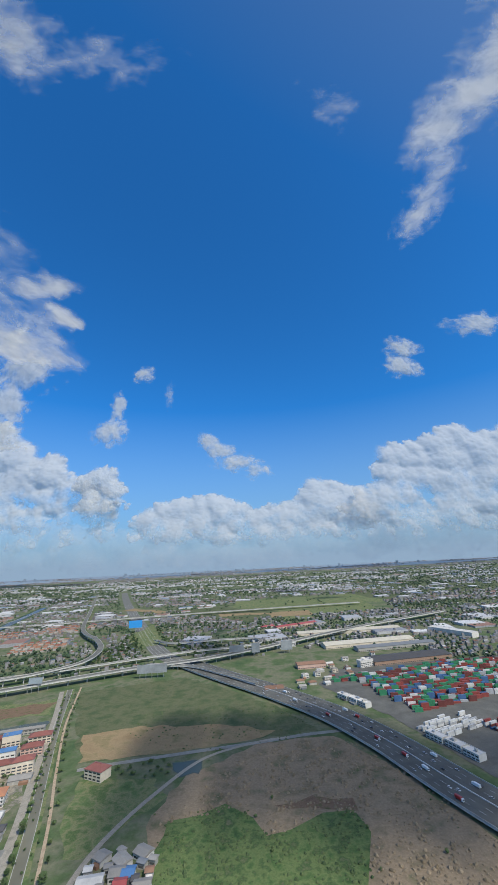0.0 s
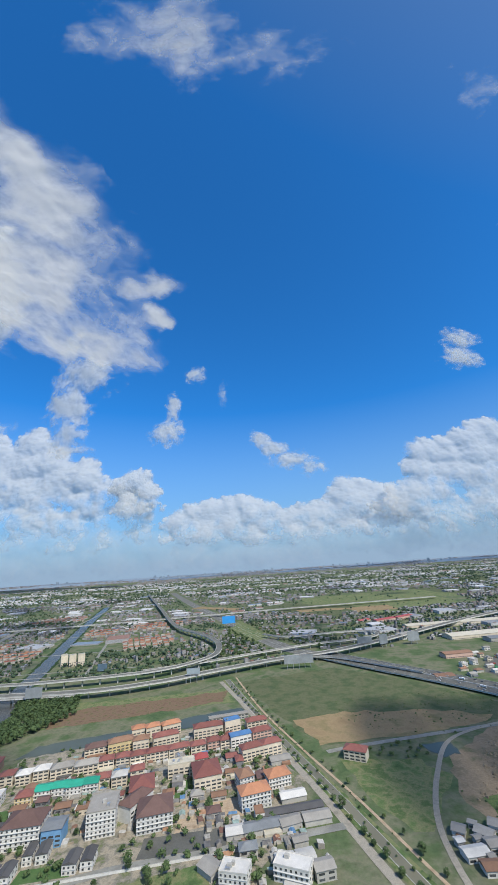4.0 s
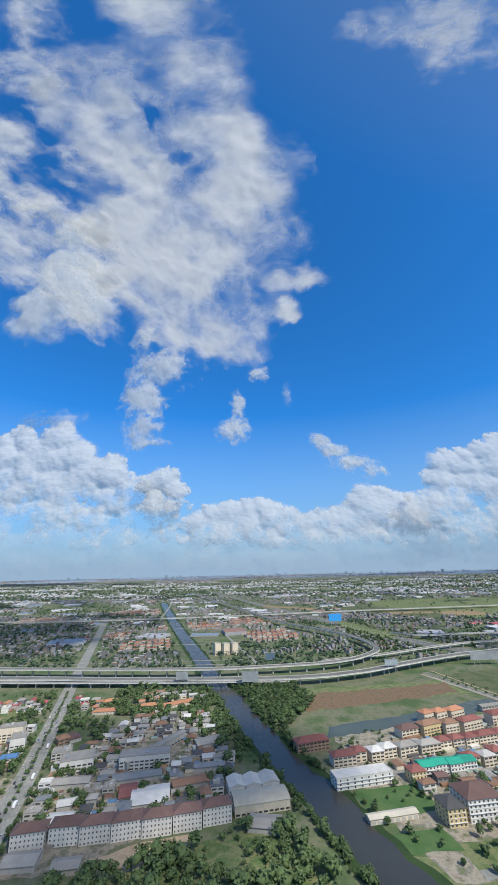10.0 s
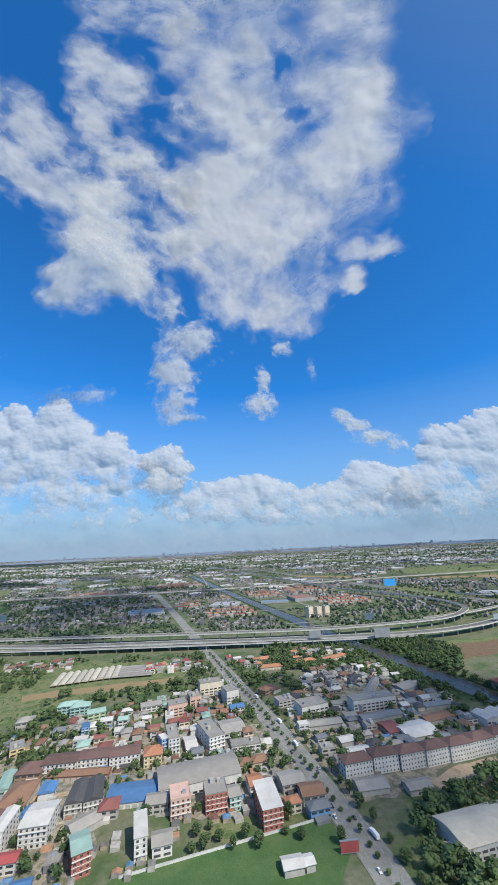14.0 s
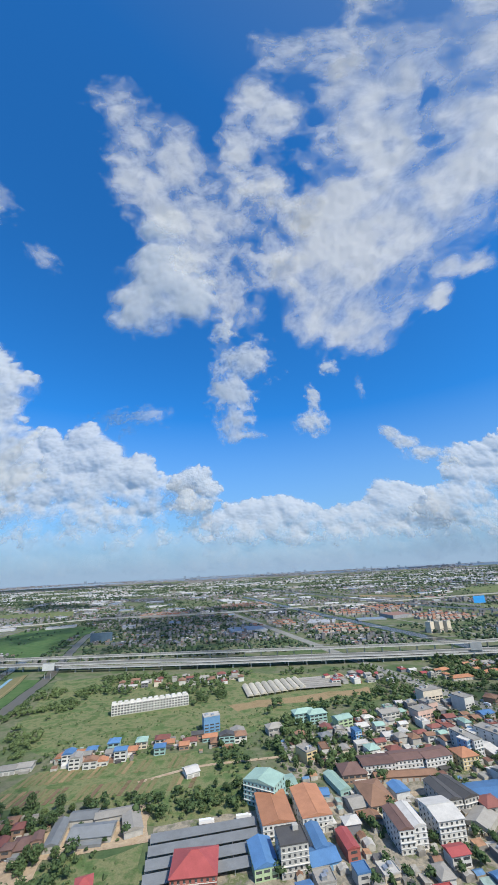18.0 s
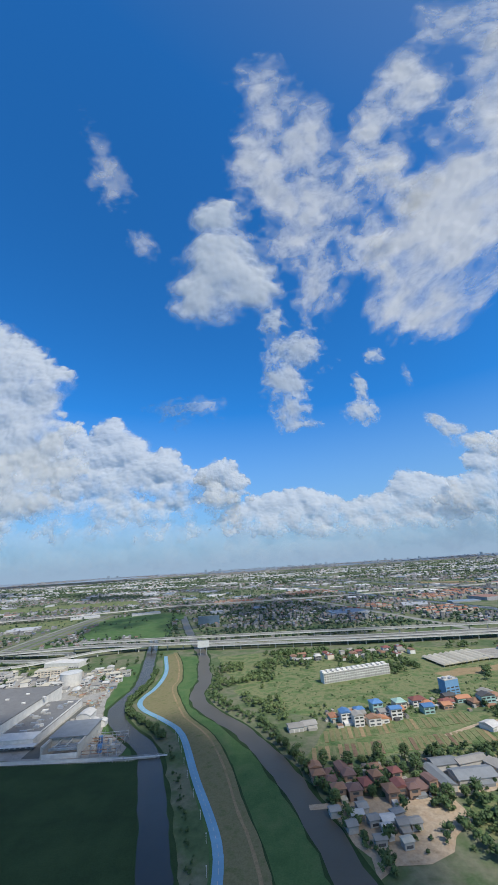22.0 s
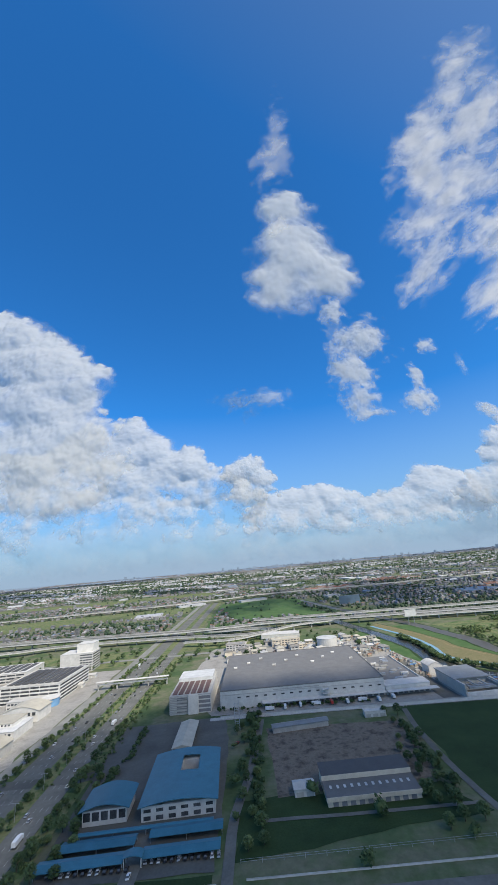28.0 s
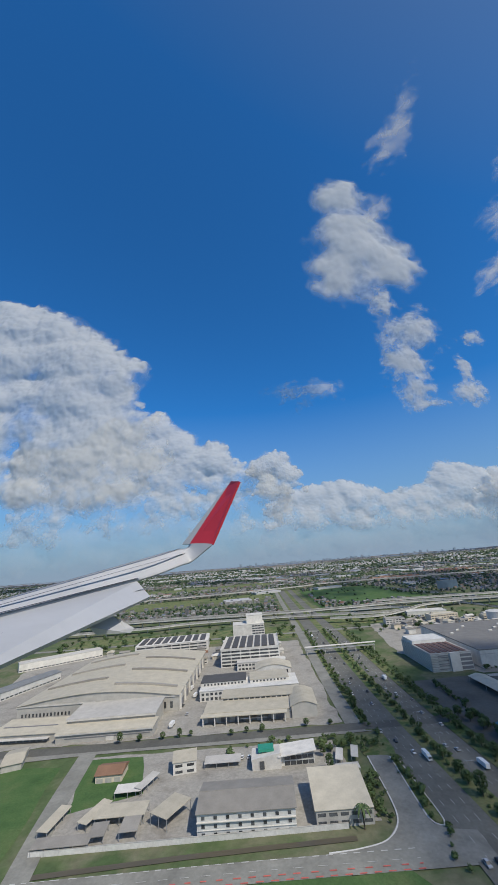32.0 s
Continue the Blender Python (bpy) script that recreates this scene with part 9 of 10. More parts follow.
cloud("small puffy white cloud", [(-820, 2134, 1005, 105, 85), (-797, 2173, 1199, 42, 95)], upright=True, slope=0.2, heap=False, mat=M_TORN)
cloud("scrap of white cloud", [(-660, 2221, 1437, 62, 62)], upright=True, slope=0.2, heap=False, mat=M_TORN)
cloud("scrap of white cloud", [(-474, 2185, 1261, 32, 105)], upright=True, slope=0.2, heap=False, mat=M_WISP)
cloud("hooked white cloud with a trailing wisp", [(-250, 2383, 990, 70, 80), (-190, 2400, 930, 80, 55), (-60, 2438, 830, 150, 55), (60, 2450, 770, 90, 60)], upright=True, heap=False, mat=M_TORN)
cloud("small puffy white cloud", [(971, 1977, 1413, 105, 80), (929, 2024, 1267, 110, 76)], upright=True, heap=False, mat=M_TORN)
cloud("small puffy white cloud", [(1076, 1465, 1206, 150, 70)], upright=True, heap=False, mat=M_TORN)
cloud("faint streak of thin cloud", [(-1869, 1928, 991, 225, 90)], upright=True, heap=False, mat=M_WISP)


def bank(label, far, outline, size, base, thin, mat=None, seed=1):
    """A bank of cumulus: many rounded heads heaped below a skyline of (x, top), thinning out into the haze at its base."""
    rnd = random.Random(seed)
    xs, tops = [p[0] for p in outline], [p[1] for p in outline]
    lobes = []
    span = xs[-1] - xs[0]
    for k in range(int(span / size * 2.3)):
        x = xs[0] + span * (k + rnd.random()) / int(span / size * 2.3)
        top = float(np.interp(x, xs, tops))
        r = size * rnd.uniform(0.28, 0.75)
        z = top - r * rnd.uniform(0.85, 1.25)
        while z > base:
            lobes.append((x, far + 0.15 * (z - 526), z, r * rnd.uniform(1.0, 1.35), r))
            z -= r * rnd.uniform(1.0, 1.7)
            r, x = size * rnd.uniform(0.35, 0.95), x + size * rnd.uniform(-0.4, 0.4)
    return cloud(label, lobes, upright=True, slope=0.15, fade=thin, mat=mat)


bank("tall white cumulus bank", 2800, [(-4950, 2700), (-4700, 2900), (-4350, 2750), (-4050, 2650), (-3762, 2300), (-3430, 2080), (-3200, 1600), (-3050, 1150), (-2960, 900)], 300, 700, 0.55, seed=1)
bank("heaped white cumulus heads", 4900, [(-5600, 1900), (-4757, 1856), (-4200, 2300), (-3950, 1950), (-3500, 2350), (-3300, 1900), (-3000, 1690), (-2700, 1700), (-2399, 1400), (-1990, 1230), (-1800, 830)], 270, 500, 1.1, seed=2)
bank("small white cumulus heads", 4700, [(-2150, 1380), (-1950, 1480), (-1700, 1250), (-1560, 980)], 190, 900, 0.5, seed=8)
bank("row of white cumulus heads", 6500, [(-1930, 1050), (-1533, 1280), (-509, 1370), (83, 1030), (816, 1200), (1280, 1600), (1776, 1430), (2100, 1150)], 330, 500, 1.1, seed=3)
bank("heaped white cumulus heads", 6300, [(1900, 1350), (2274, 1400), (2680, 2150), (3200, 2150), (3859, 2480), (4400, 2250), (5000, 2500), (5600, 2600)], 380, 500, 1.0, seed=4)
bank("low bank of haze-dimmed cumulus", 7700, [(-8200, 1250), (-5500, 1000), (-4200, 1150), (-3000, 900), (-1800, 1000)], 420, 200, 0.4, M_HAZY, 5)
bank("low bank of haze-dimmed cumulus", 7800, [(-1900, 950), (-700, 1050), (600, 850), (1700, 1000), (3000, 900)], 400, 200, 0.4, M_HAZY, 6)
bank("low bank of haze-dimmed cumulus", 7700, [(2800, 1000), (4200, 1150), (5200, 900), (6400, 1100)], 400, 200, 0.4, M_HAZY, 7)
cloud("broad grey-bottomed cloud behind the flight path", [(-1252, -440, 1040, 276, 185), (-1372, -335, 1040, 152, 120), (-1320, -320, 1040, 190, 108), (-1060, -345, 1040, 150, 140), (-990, -440, 1040, 140, 150)], mat=M_SHADE_THICK)
cloud("broad grey-bottomed cloud behind the flight path", [(690, -190, 1040, 260, 140), (600, -80, 1040, 170, 100)], mat=M_SHADE)
cloud("loose white cloud above the flight path", [(-190, -190, 1040, 200, 120), (-310, -110, 1040, 110, 80), (-275, -345, 1040, 130, 115)], mat=M_SHADE)


# ---- market gardens, greenhouses and open sheds ----
R_BED = random.Random(41)
BED = Build().box(-1.9, -12, 0, 1.9, 12, 0.35).mesh("garden_bed")
BED_MATS = [M_SOIL, M_LEVEE, M_GRASS, M_DRY, M_POND]
BED_MESH = []
for mt in BED_MATS:
    me = BED.copy()
    me.materials.append(mt)
    BED_MESH.append(me)
for row, (y0, slope, n, xs) in enumerate(((391, 0.10, 30, -1486), (424, 0.16, 26, -1470))):
    for i in range(n):
        x = xs + i * 6.1
        k = R_BED.choice([0, 1, 1, 2, 2, 1, 3, 4 if i < 8 else 2])
        bed = part("garden_bed", BED_MESH[k], BED_MATS[k], at=pose(x, y0 + slope * (x - xs) + R_BED.uniform(-1, 1), 0.02, 0, 0, -6))
        tagged(bed, ["brown turned-soil bed of the market garden", "olive straw-mulched bed of the market garden", "green planted bed of the market garden", "straw-coloured bed of the market garden", "water-filled ditch of the market garden"][k], "garden bed", "market garden beds")


def long_roof(x, y, rot, w, d, mat, label, kind="gable", h=3.2, group="", posts=True, cat="shed"):
    """An open shed: one roof on rows of posts."""
    t = thing("open_shed", x, y, 0, rot, label, cat, group)
    b = Build()
    if kind == "vault":
        b.vault(w, d, h, d * 0.22, 0.1, 8)
    elif kind == "lean":
        b.add([(-w / 2, -d / 2, h), (w / 2, -d / 2, h), (w / 2, d / 2, h + 1.0), (-w / 2, d / 2, h + 1.0), (-w / 2, -d / 2, h + 0.2), (w / 2, -d / 2, h + 0.2), (w / 2, d / 2, h + 1.2), (-w / 2, d / 2, h + 1.2)],
              [(3, 2, 1, 0), (4, 5, 6, 7), (0, 1, 5, 4), (1, 2, 6, 5), (2, 3, 7, 6), (3, 0, 4, 7)])
    else:
        b.roof(w, d, h, d * 0.12, 0.2)
    part("roof", b, mat, t)
    n = max(2, int(w / 18))
    me = Build().box(-0.15, -0.15, 0, 0.15, 0.15, h + 0.15).mesh("post")
    for i in range(n + 1):
        for s in (-1, 1):
            part("post", me, M_METAL, t, at=pose(-w / 2 + 0.4 + (w - 0.8) * i / n, s * (d / 2 - 0.5), 0))
    return t


for i in range(9):
    long_roof(-1262 + i * 10.2, 648 + i * 3.0, 100, 56, 9.4, ROOF["cream"], "white arched plastic greenhouse in a row", "vault", 2.6, "greenhouses", cat="greenhouse")
for i in range(6):
    long_roof(-1150, 648 + i * 9.5, 4, 64, 8.0, ROOF["grey"], "low grey nursery shed in a row", "gable", 2.6, "nursery sheds")
for i in range(4):
    long_roof(-1290 + i * 1.5, 334 - i * 12.5, 10, 76, 8.4, ROOF["steel"], "long open parking shed with a blue-grey roof", "lean", 3.2, "parking sheds")
for x, y, w in ((-2031, 252, 40), (-2035, 239, 44), (-1984, 258, 40), (-1984, 243, 40)):
    long_roof(x, y, 3, w, 8.5, ROOF["navy"], "long open carport with a blue metal roof", "gable", 3.0, "blue carports", cat="carport")
long_roof(-2008, 262, 3, 76, 3.0, ROOF["navy"], "narrow covered walkway with a blue roof", "gable", 3.0, cat="walkway")
long_roof(-2006, 377, 92, 52, 16, ROOF["cream"], "long open canopy with a beige roof", "gable", 4.5, cat="canopy")

# office with the blue curved roofs
office = thing("office_building", -1994, 304, 0, 4, "white office with large blue curved metal roofs", "office building")
part("roof", arched(48, 66, 7.6, 2.4, (9, 14, 8, 13)), ROOF["navy"], office, "blue curved metal roof with an open court")
part("wall", Build().box(-22, -31, 0, 22, -4, 7.6).box(-22, -4, 0, -3, 20, 7.6).box(9, -4, 0, 22, 20, 7.6).box(-22, 20, 0, 22, 31, 7.6), WALL["white"], office)
for i in range(6):
    part("window", window_mesh(4.2, 1.6), M_GLASS, office, at=pose(-18.5 + i * 7.4, -31, 4.6))
    part("window", window_mesh(4.2, 2.0), M_GLASS, office, at=pose(-18.5 + i * 7.4, -31, 0.9))
hall = thing("entrance_hall", -2037, 284, 0, 4, "white glazed hall with a blue arched roof", "hall")
part("roof", arched(30, 26, 7.6, 3.0), ROOF["navy"], hall)
part("wall", Build().box(-13, -11, 0, 13, 11, 7.6), WALL["white"], hall)
for i in range(5):
    part("window", window_mesh(4.0, 4.2), M_GLASS, hall, at=pose(-10.4 + i * 5.2, -11, 2.6))

# steel tower and storage tank
tower = thing("lattice_tower", -1962, 388, 0, 0, "grey steel lattice tower by the factory", "tower")
for sx in (-2, 2):
    for sy in (-2, 2):
        part("leg", Build().box(sx - 0.2, sy - 0.2, 0, sx + 0.2, sy + 0.2, 22), M_METAL, tower)
for k in range(6):
    part("brace", Build().box(-2.2, -2.2, 3.5 * k + 2, 2.2, -1.9, 3.5 * k + 2.3).box(-2.2, 1.9, 3.5 * k + 2, 2.2, 2.2, 3.5 * k + 2.3).box(-2.2, -1.9, 3.5 * k + 2, -1.9, 1.9, 3.5 * k + 2.3).box(1.9, -1.9, 3.5 * k + 2, 2.2, 1.9, 3.5 * k + 2.3), M_METAL, tower)
tank = thing("storage_tank", -1832, 655, 0, 0, "round white storage tank behind the factory", "tank")
part("shell", Build().tube(0, 0, 0, 17, 16, 16, 28), WALL["white"], tank)
part("cap", Build().tube(0, 0, 17, 19, 16.2, 1.0, 28), WALL["pale"], tank)
for i in range(11):
    long_vent = thing("roof_vent", -1970 + i * 16, 520 + (i % 3) * 18, 16.4, 0, "small white vent on the factory roof", "roof vent", "roof vents")
    part("hood", Build().box(-2, -1, 0, 2, 1, 1.0).roof(4, 2, 1.0, 0.5, 0.2), WALL["white"], long_vent)

# ---- billboards ----
BOARD = dict(grey=surf("billboard_back", (0.27, 0.29, 0.30), 0.6, bump=0.05), navy=surf("billboard_print", (0.10, 0.15, 0.20), 0.5, bump=0), steel=surf("billboard_sheet", (0.30, 0.35, 0.38), 0.5, bump=0.05), white=WALL["pale"], red=ROOF["red"],
             sky=surf("billboard_blue_print", (0.05, 0.30, 0.70), 0.5, broad_var=0.05, bump=0))


def billboard(x, y, rot, w, h, lift, colour, label):
    t = thing("billboard", x, y, 0, rot, label, "billboard")
    part("panel", Build().box(-w / 2, -0.4, lift, w / 2, 0.4, lift + h), BOARD[colour], t)
    part("frame", Build().box(-w / 2 - 0.3, -0.55, lift + h, w / 2 + 0.3, 0.55, lift + h + 0.4).box(-w / 2 - 0.3, -0.55, lift - 0.4, w / 2 + 0.3, 0.55, lift), M_METAL, t)
    n = max(2, int(w / 12))
    for i in range(n):
        px = -w / 2 + w * (i + 0.5) / n
        part("post", Build().tube(px, 0.9, 0, lift + h * 0.8, 0.55, 0.4, 8), M_METAL, t)
    return t


billboard(-837, 767, 3, 22, 12, 14, "grey", "grey-backed billboard beside the expressway")
billboard(-712, 755, 3, 30, 16, 12, "grey", "grey-backed billboard beside the expressway")
billboard(-671, 955, 3, 22, 14, 3, "navy", "dark blue billboard below the expressway")
billboard(-435, 831, 3, 26, 10, 16, "steel", "grey-backed billboard beside the expressway")
billboard(-221, 888, 3, 62, 15, 10, "grey", "wide grey-backed billboard at the interchange")
billboard(-47, 1024, 3, 36, 14, 12, "grey", "grey-backed billboard at the interchange")
billboard(-0, 1029, 3, 20, 20, 8, "grey", "tall grey-backed billboard at the interchange")
billboard(78, 1041, 3, 28, 20, 8, "grey", "tall grey-backed billboard at the interchange")
billboard(-1642, 792, 3, 22, 12, 14, "white", "pale billboard over the canal")
billboard(-907, 289, 3, 12, 6, 1, "red", "small red and white roadside billboard")
billboard(-1677, 1146, 3, 60, 22, 4, "navy", "long navy billboard beyond the expressway")
billboard(-425, 1455, 8, 46, 24, 14, "sky", "bright blue billboard far beyond the expressway")


# ---- container yard ----
R_BOX = random.Random(8)


def container_mesh(paint):
    b = Build().box(-6.1, -1.22, 0, 6.1, 1.22, 2.6)
    for i in range(6):
        x = -5.2 + i * 2.08
        b.box(x - 0.3, -1.27, 0.2, x + 0.3, -1.22, 2.4)
    me = b.mesh("shipping_container")
    me.materials.append(paint)
    return me


BOX_MESH = {k: container_mesh(p) for k, p in BOX_PAINT.items()}


def stacks(x0, y0, rot, cols, rows, dx, dy, colours, high):
    c, s = math.cos(radians(rot)), math.sin(radians(rot))
    for i in range(cols):
        for j in range(rows):
            if R_BOX.random() < 0.12:
                continue
            u, v = i * dx, j * dy
            for k in range(R_BOX.randint(1, high)):
                col = R_BOX.choice(colours)
                ob = part("shipping_container", BOX_MESH[col], BOX_PAINT[col], at=pose(x0 + u * c - v * s, y0 + u * s + v * c, 0.30 + k * 2.62, 0, 0, rot + R_BOX.uniform(-1, 1)))
                tagged(ob, "%s corrugated steel container stacked in the yard" % col, "container", "stacked containers")


stacks(150, 800, 8, 8, 3, 15, 13, ["green", "green", "green", "red", "maroon", "blue", "green", "grey"], 2)
stacks(232, 560, 24, 7, 5, 13.5, 9, ["white", "white", "white", "grey"], 3)
stacks(320, 560, 24, 8, 5, 13.5, 8, ["red", "maroon", "red", "white", "blue"], 3)
# the rest of the stacks, joined by colour
TAKEN = set()
for n, col in enumerate(("green", "red", "maroon", "blue", "grey", "white", "green", "orange")):
    b, rb2 = Build(), random.Random(60 + n)
    for _ in range(260):
        x, y = rb2.uniform(175, 520), rb2.uniform(640, 890)
        if y < 560 + 0.35 * x or y > 760 + 0.32 * x or x < 200 + (760 - y) * 0.35:
            continue
        x, y = round(x / 14) * 14, round(y / 5) * 5
        if (x, y) in TAKEN:
            continue
        TAKEN.add((x, y))
        for k in range(rb2.randint(1, 3)):
            b.box(x - 6.1, y - 1.3, 0.3 + 2.6 * k, x + 6.1, y + 1.3, 2.85 + 2.6 * k)
    if b.v:
        tagged(part("container_stacks", b, BOX_PAINT.get(col, BOX_PAINT["red"])), "rows of %s steel containers in the yard" % col, "containers", kind="stuff")
structure("yard", patch([(112, 790), (160, 880), (560, 930), (430, 640), (300, 470), (245, 470), (190, 640)], 0.29, 2), M_ASPH, "dark paved container yard", "ground")


# ---- vehicles ----
def car_proto(paint, label):
    t = thing("car", 0, -200, 0, 0, label, "car")
    part("body", Build().add([(-2.2, -0.88, 0.3), (2.2, -0.88, 0.3), (2.2, 0.88, 0.3), (-2.2, 0.88, 0.3), (-2.2, -0.86, 0.85), (2.15, -0.84, 0.72), (2.15, 0.84, 0.72), (-2.2, 0.86, 0.85)],
                             [(3, 2, 1, 0), (4, 5, 6, 7), (0, 1, 5, 4), (1, 2, 6, 5), (2, 3, 7, 6), (3, 0, 4, 7)]), paint, t)
    part("cabin", Build().add([(-1.9, -0.82, 0.80), (1.0, -0.82, 0.76), (1.0, 0.82, 0.76), (-1.9, 0.82, 0.80), (-1.3, -0.66, 1.38), (0.3, -0.66, 1.38), (0.3, 0.66, 1.38), (-1.3, 0.66, 1.38)],
                              [(0, 1, 5, 4), (1, 2, 6, 5), (2, 3, 7, 6), (3, 0, 4, 7)]), M_GLASS, t, "dark glazed cabin")
    part("roof", Build().box(-1.3, -0.66, 1.38, 0.3, 0.66, 1.44), paint, t)
    for sx in (-1.35, 1.35):
        for sy in (-0.8, 0.8):
            b = Build().tube(0, 0, -0.11, 0.11, 0.32, 0.32, 10)
            part("wheel", b, M_TYRE, t, at=pose(sx, sy, 0.33, 90))
    return t


def truck_proto(paint, label, name="truck", length=9.0):
    t = thing(name, 0, -200, 0, 0, label, name)
    part("body", Build().box(-length / 2, -1.2, 0.9, length / 2 - 2.2, 1.2, 3.3), paint, t)
    part("cab", Build().box(length / 2 - 2.1, -1.15, 0.6, length / 2, 1.15, 2.7), CAR_PAINT[0], t)
    part("windscreen", Build().box(length / 2, -1.0, 1.6, length / 2 + 0.05, 1.0, 2.5), M_GLASS, t)
    for sx in (-length / 2 + 1.5, length / 2 - 1.2):
        for sy in (-1.0, 1.0):
            part("wheel", Build().tube(0, 0, -0.15, 0.15, 0.5, 0.5, 10), M_TYRE, t, at=pose(sx, sy, 0.5, 90))
    return t


PROTOS = [car_proto(p, "%s saloon car on the road" % n) for p, n in zip(CAR_PAINT, ("white", "silver grey", "black", "dark red", "blue", "yellow and green taxi-like"))]
PROTOS += [truck_proto(CAR_PAINT[0], "white box lorry on the road"), truck_proto(CAR_PAINT[3], "red box lorry on the road"), truck_proto(CAR_PAINT[0], "long white passenger bus", "bus", 11.5)]
USED = set()


def put_vehicle(k, x, y, z, rot):
    m = pose(x * PLAN, y * PLAN, z * PLAN, 0, 0, rot)
    if k not in USED:
        USED.add(k)
        PROTOS[k].matrix_basis = m
        return PROTOS[k]
    return copy_thing(PROTOS[k], m)


R_CAR = random.Random(19)


def traffic(line, offsets, gap, z, lo, hi, kinds):
    for off in offsets:
        ps, run = spline(line, 2.0), R_CAR.uniform(0, gap)
        for a, b in zip(ps, ps[1:]):
            run += (b - a).length
            if run > gap and lo < a.y < hi:
                run = R_CAR.uniform(-gap * 0.6, gap * 0.4)
                d = (b - a).normalized()
                put_vehicle(R_CAR.choice(kinds), a.x - d.y * off, a.y + d.x * off, z, math.degrees(math.atan2(d.y, d.x)) + (180 if off > 0 else 0))


traffic(MOTORWAY, (20, 12, 8, -8, -12, -16, -20), 46, 4.66, 340, 780, [0, 0, 1, 1, 2, 2, 0, 6, 7, 1, 2])
traffic(AVENUE, (22, 17, 12, 7, -10.5, -15, -19, -23), 80, 0.47, 195, 700, [0, 1, 1, 2, 2, 5, 0, 1, 2, 0, 1, 6])
traffic(TOWN_ROAD, (8, 4.5, -4.5, -8), 52, 0.47, 240, 700, [0, 1, 2, 2, 4, 6])
for i in range(11):
    put_vehicle(R_CAR.choice([0, 1, 2]), -1437 + i * 3.4, 319.5 + i * 0.5, 0.47, 80)
for i in range(12):
    put_vehicle(R_CAR.choice([0, 1, 2, 2]), -2050 + i * 3.6, 236, 0.45, 93)
    put_vehicle(R_CAR.choice([0, 1, 2, 2]), -2002 + i * 3.4, 240, 0.45, 93)
for i in range(6):
    put_vehicle(0, -2222 + i * 4.4, 293, 0.45, 85)
put_vehicle(8, -1290, 346, 0.45, 8), put_vehicle(8, -1262, 349, 0.45, 8)

for i in range(9):
    put_vehicle(R_CAR.choice([6, 6, 7, 6]), -1932 + i * 15.5, 427 + R_CAR.uniform(-3, 2), 0.45, 90 if i % 3 else 2)
for i in range(7):
    put_vehicle(R_CAR.choice([0, 1, 2, 6]), -2282 + (i % 2) * 8, 352 + i * 22, 0.45, 85)

# ---- lamps and poles ----
LAMP_PROTO = thing("street_lamp", -2095, 215, 0, 0, "tall grey double-armed street lamp on the median", "street lamp", "avenue lamps")
part("pole", Build().tube(0, 0, 0, 10, 0.14, 0.08, 8), M_METAL, LAMP_PROTO)
for s in (-1, 1):
    arm = part("arm", Build().box(min(0, 2.2 * s), -0.06, 9.9, max(0, 2.2 * s), 0.06, 10.0), M_METAL, LAMP_PROTO)
    part("lantern", Build().box(s * 2.0 - 0.4, -0.15, 9.8, s * 2.0 + 0.4, 0.15, 9.92), M_FRAME, arm)
for i in range(1, 14):
    copy_thing(LAMP_PROTO, pose(-2095 * PLAN - i * 0.25, (215 + i * 34) * PLAN, 0, 0, 0, 0))
for i in range(12):
    copy_thing(LAMP_PROTO, pose((-885 - i * 9.5) * PLAN, (262 + i * 32) * PLAN, 0, 0, 0, -16))
POLE = thing("utility_pole", -1556, 230, 0, 0, "slim white post beside the cycle path", "post", "path posts")
part("shaft", Build().tube(0, 0, 0, 5, 0.14, 0.12, 6), WALL["white"], POLE)
part("head", Build().box(-0.3, -0.2, 4.8, 0.3, 0.2, 5.3), WALL["white"], POLE)
for p in spline(BLUE_PATH[1:6], 22)[1:]:
    copy_thing(POLE, pose((p.x - 6.5) * PLAN, p.y * PLAN, 0, 0, 0, 0))
FENCE = thing("fence", -1810, 405, 0, -2.2, "pale post-and-rail fence along the paddock", "fence")
for i in range(54):
    part("post", Build().box(i * 3.0 - 0.1, -0.1, 0, i * 3.0 + 0.1, 0.1, 1.8), M_CONC_LIGHT, FENCE)
part("rail", Build().box(0, -0.05, 1.5, 160, 0.05, 1.65), M_CONC_LIGHT, FENCE)
for x, y, rot, ln, h, label in ((-2243, 219.5, 1.5, 150, 2.2, "pale concrete boundary wall of the works"), (-980, 303, 16, 150, 1.8, "pale concrete wall round the paddock"), (-1820, 409, -2, 320, 2.4, "white factory boundary wall"), (-1981, 221.5, -1, 34, 0.8, "low pale wall before the carports"), (-1880, 223, 0, 140, 0.7, "low pale wall along the works road"), (-1712, 224, 0.3, 180, 0.7, "low pale wall along the works road"), (-405, 364, 10, 190, 2.0, "pale estate wall along the street")):
    w = thing("boundary_wall", x, y, 0, rot, label, "wall")
    part("panel", Build().box(-ln / 2, -0.12, 0, ln / 2, 0.12, h), M_CONC_LIGHT, w)
    part("coping", Build().box(-ln / 2, -0.2, h, ln / 2, 0.2, h + 0.12), M_CONC, w)

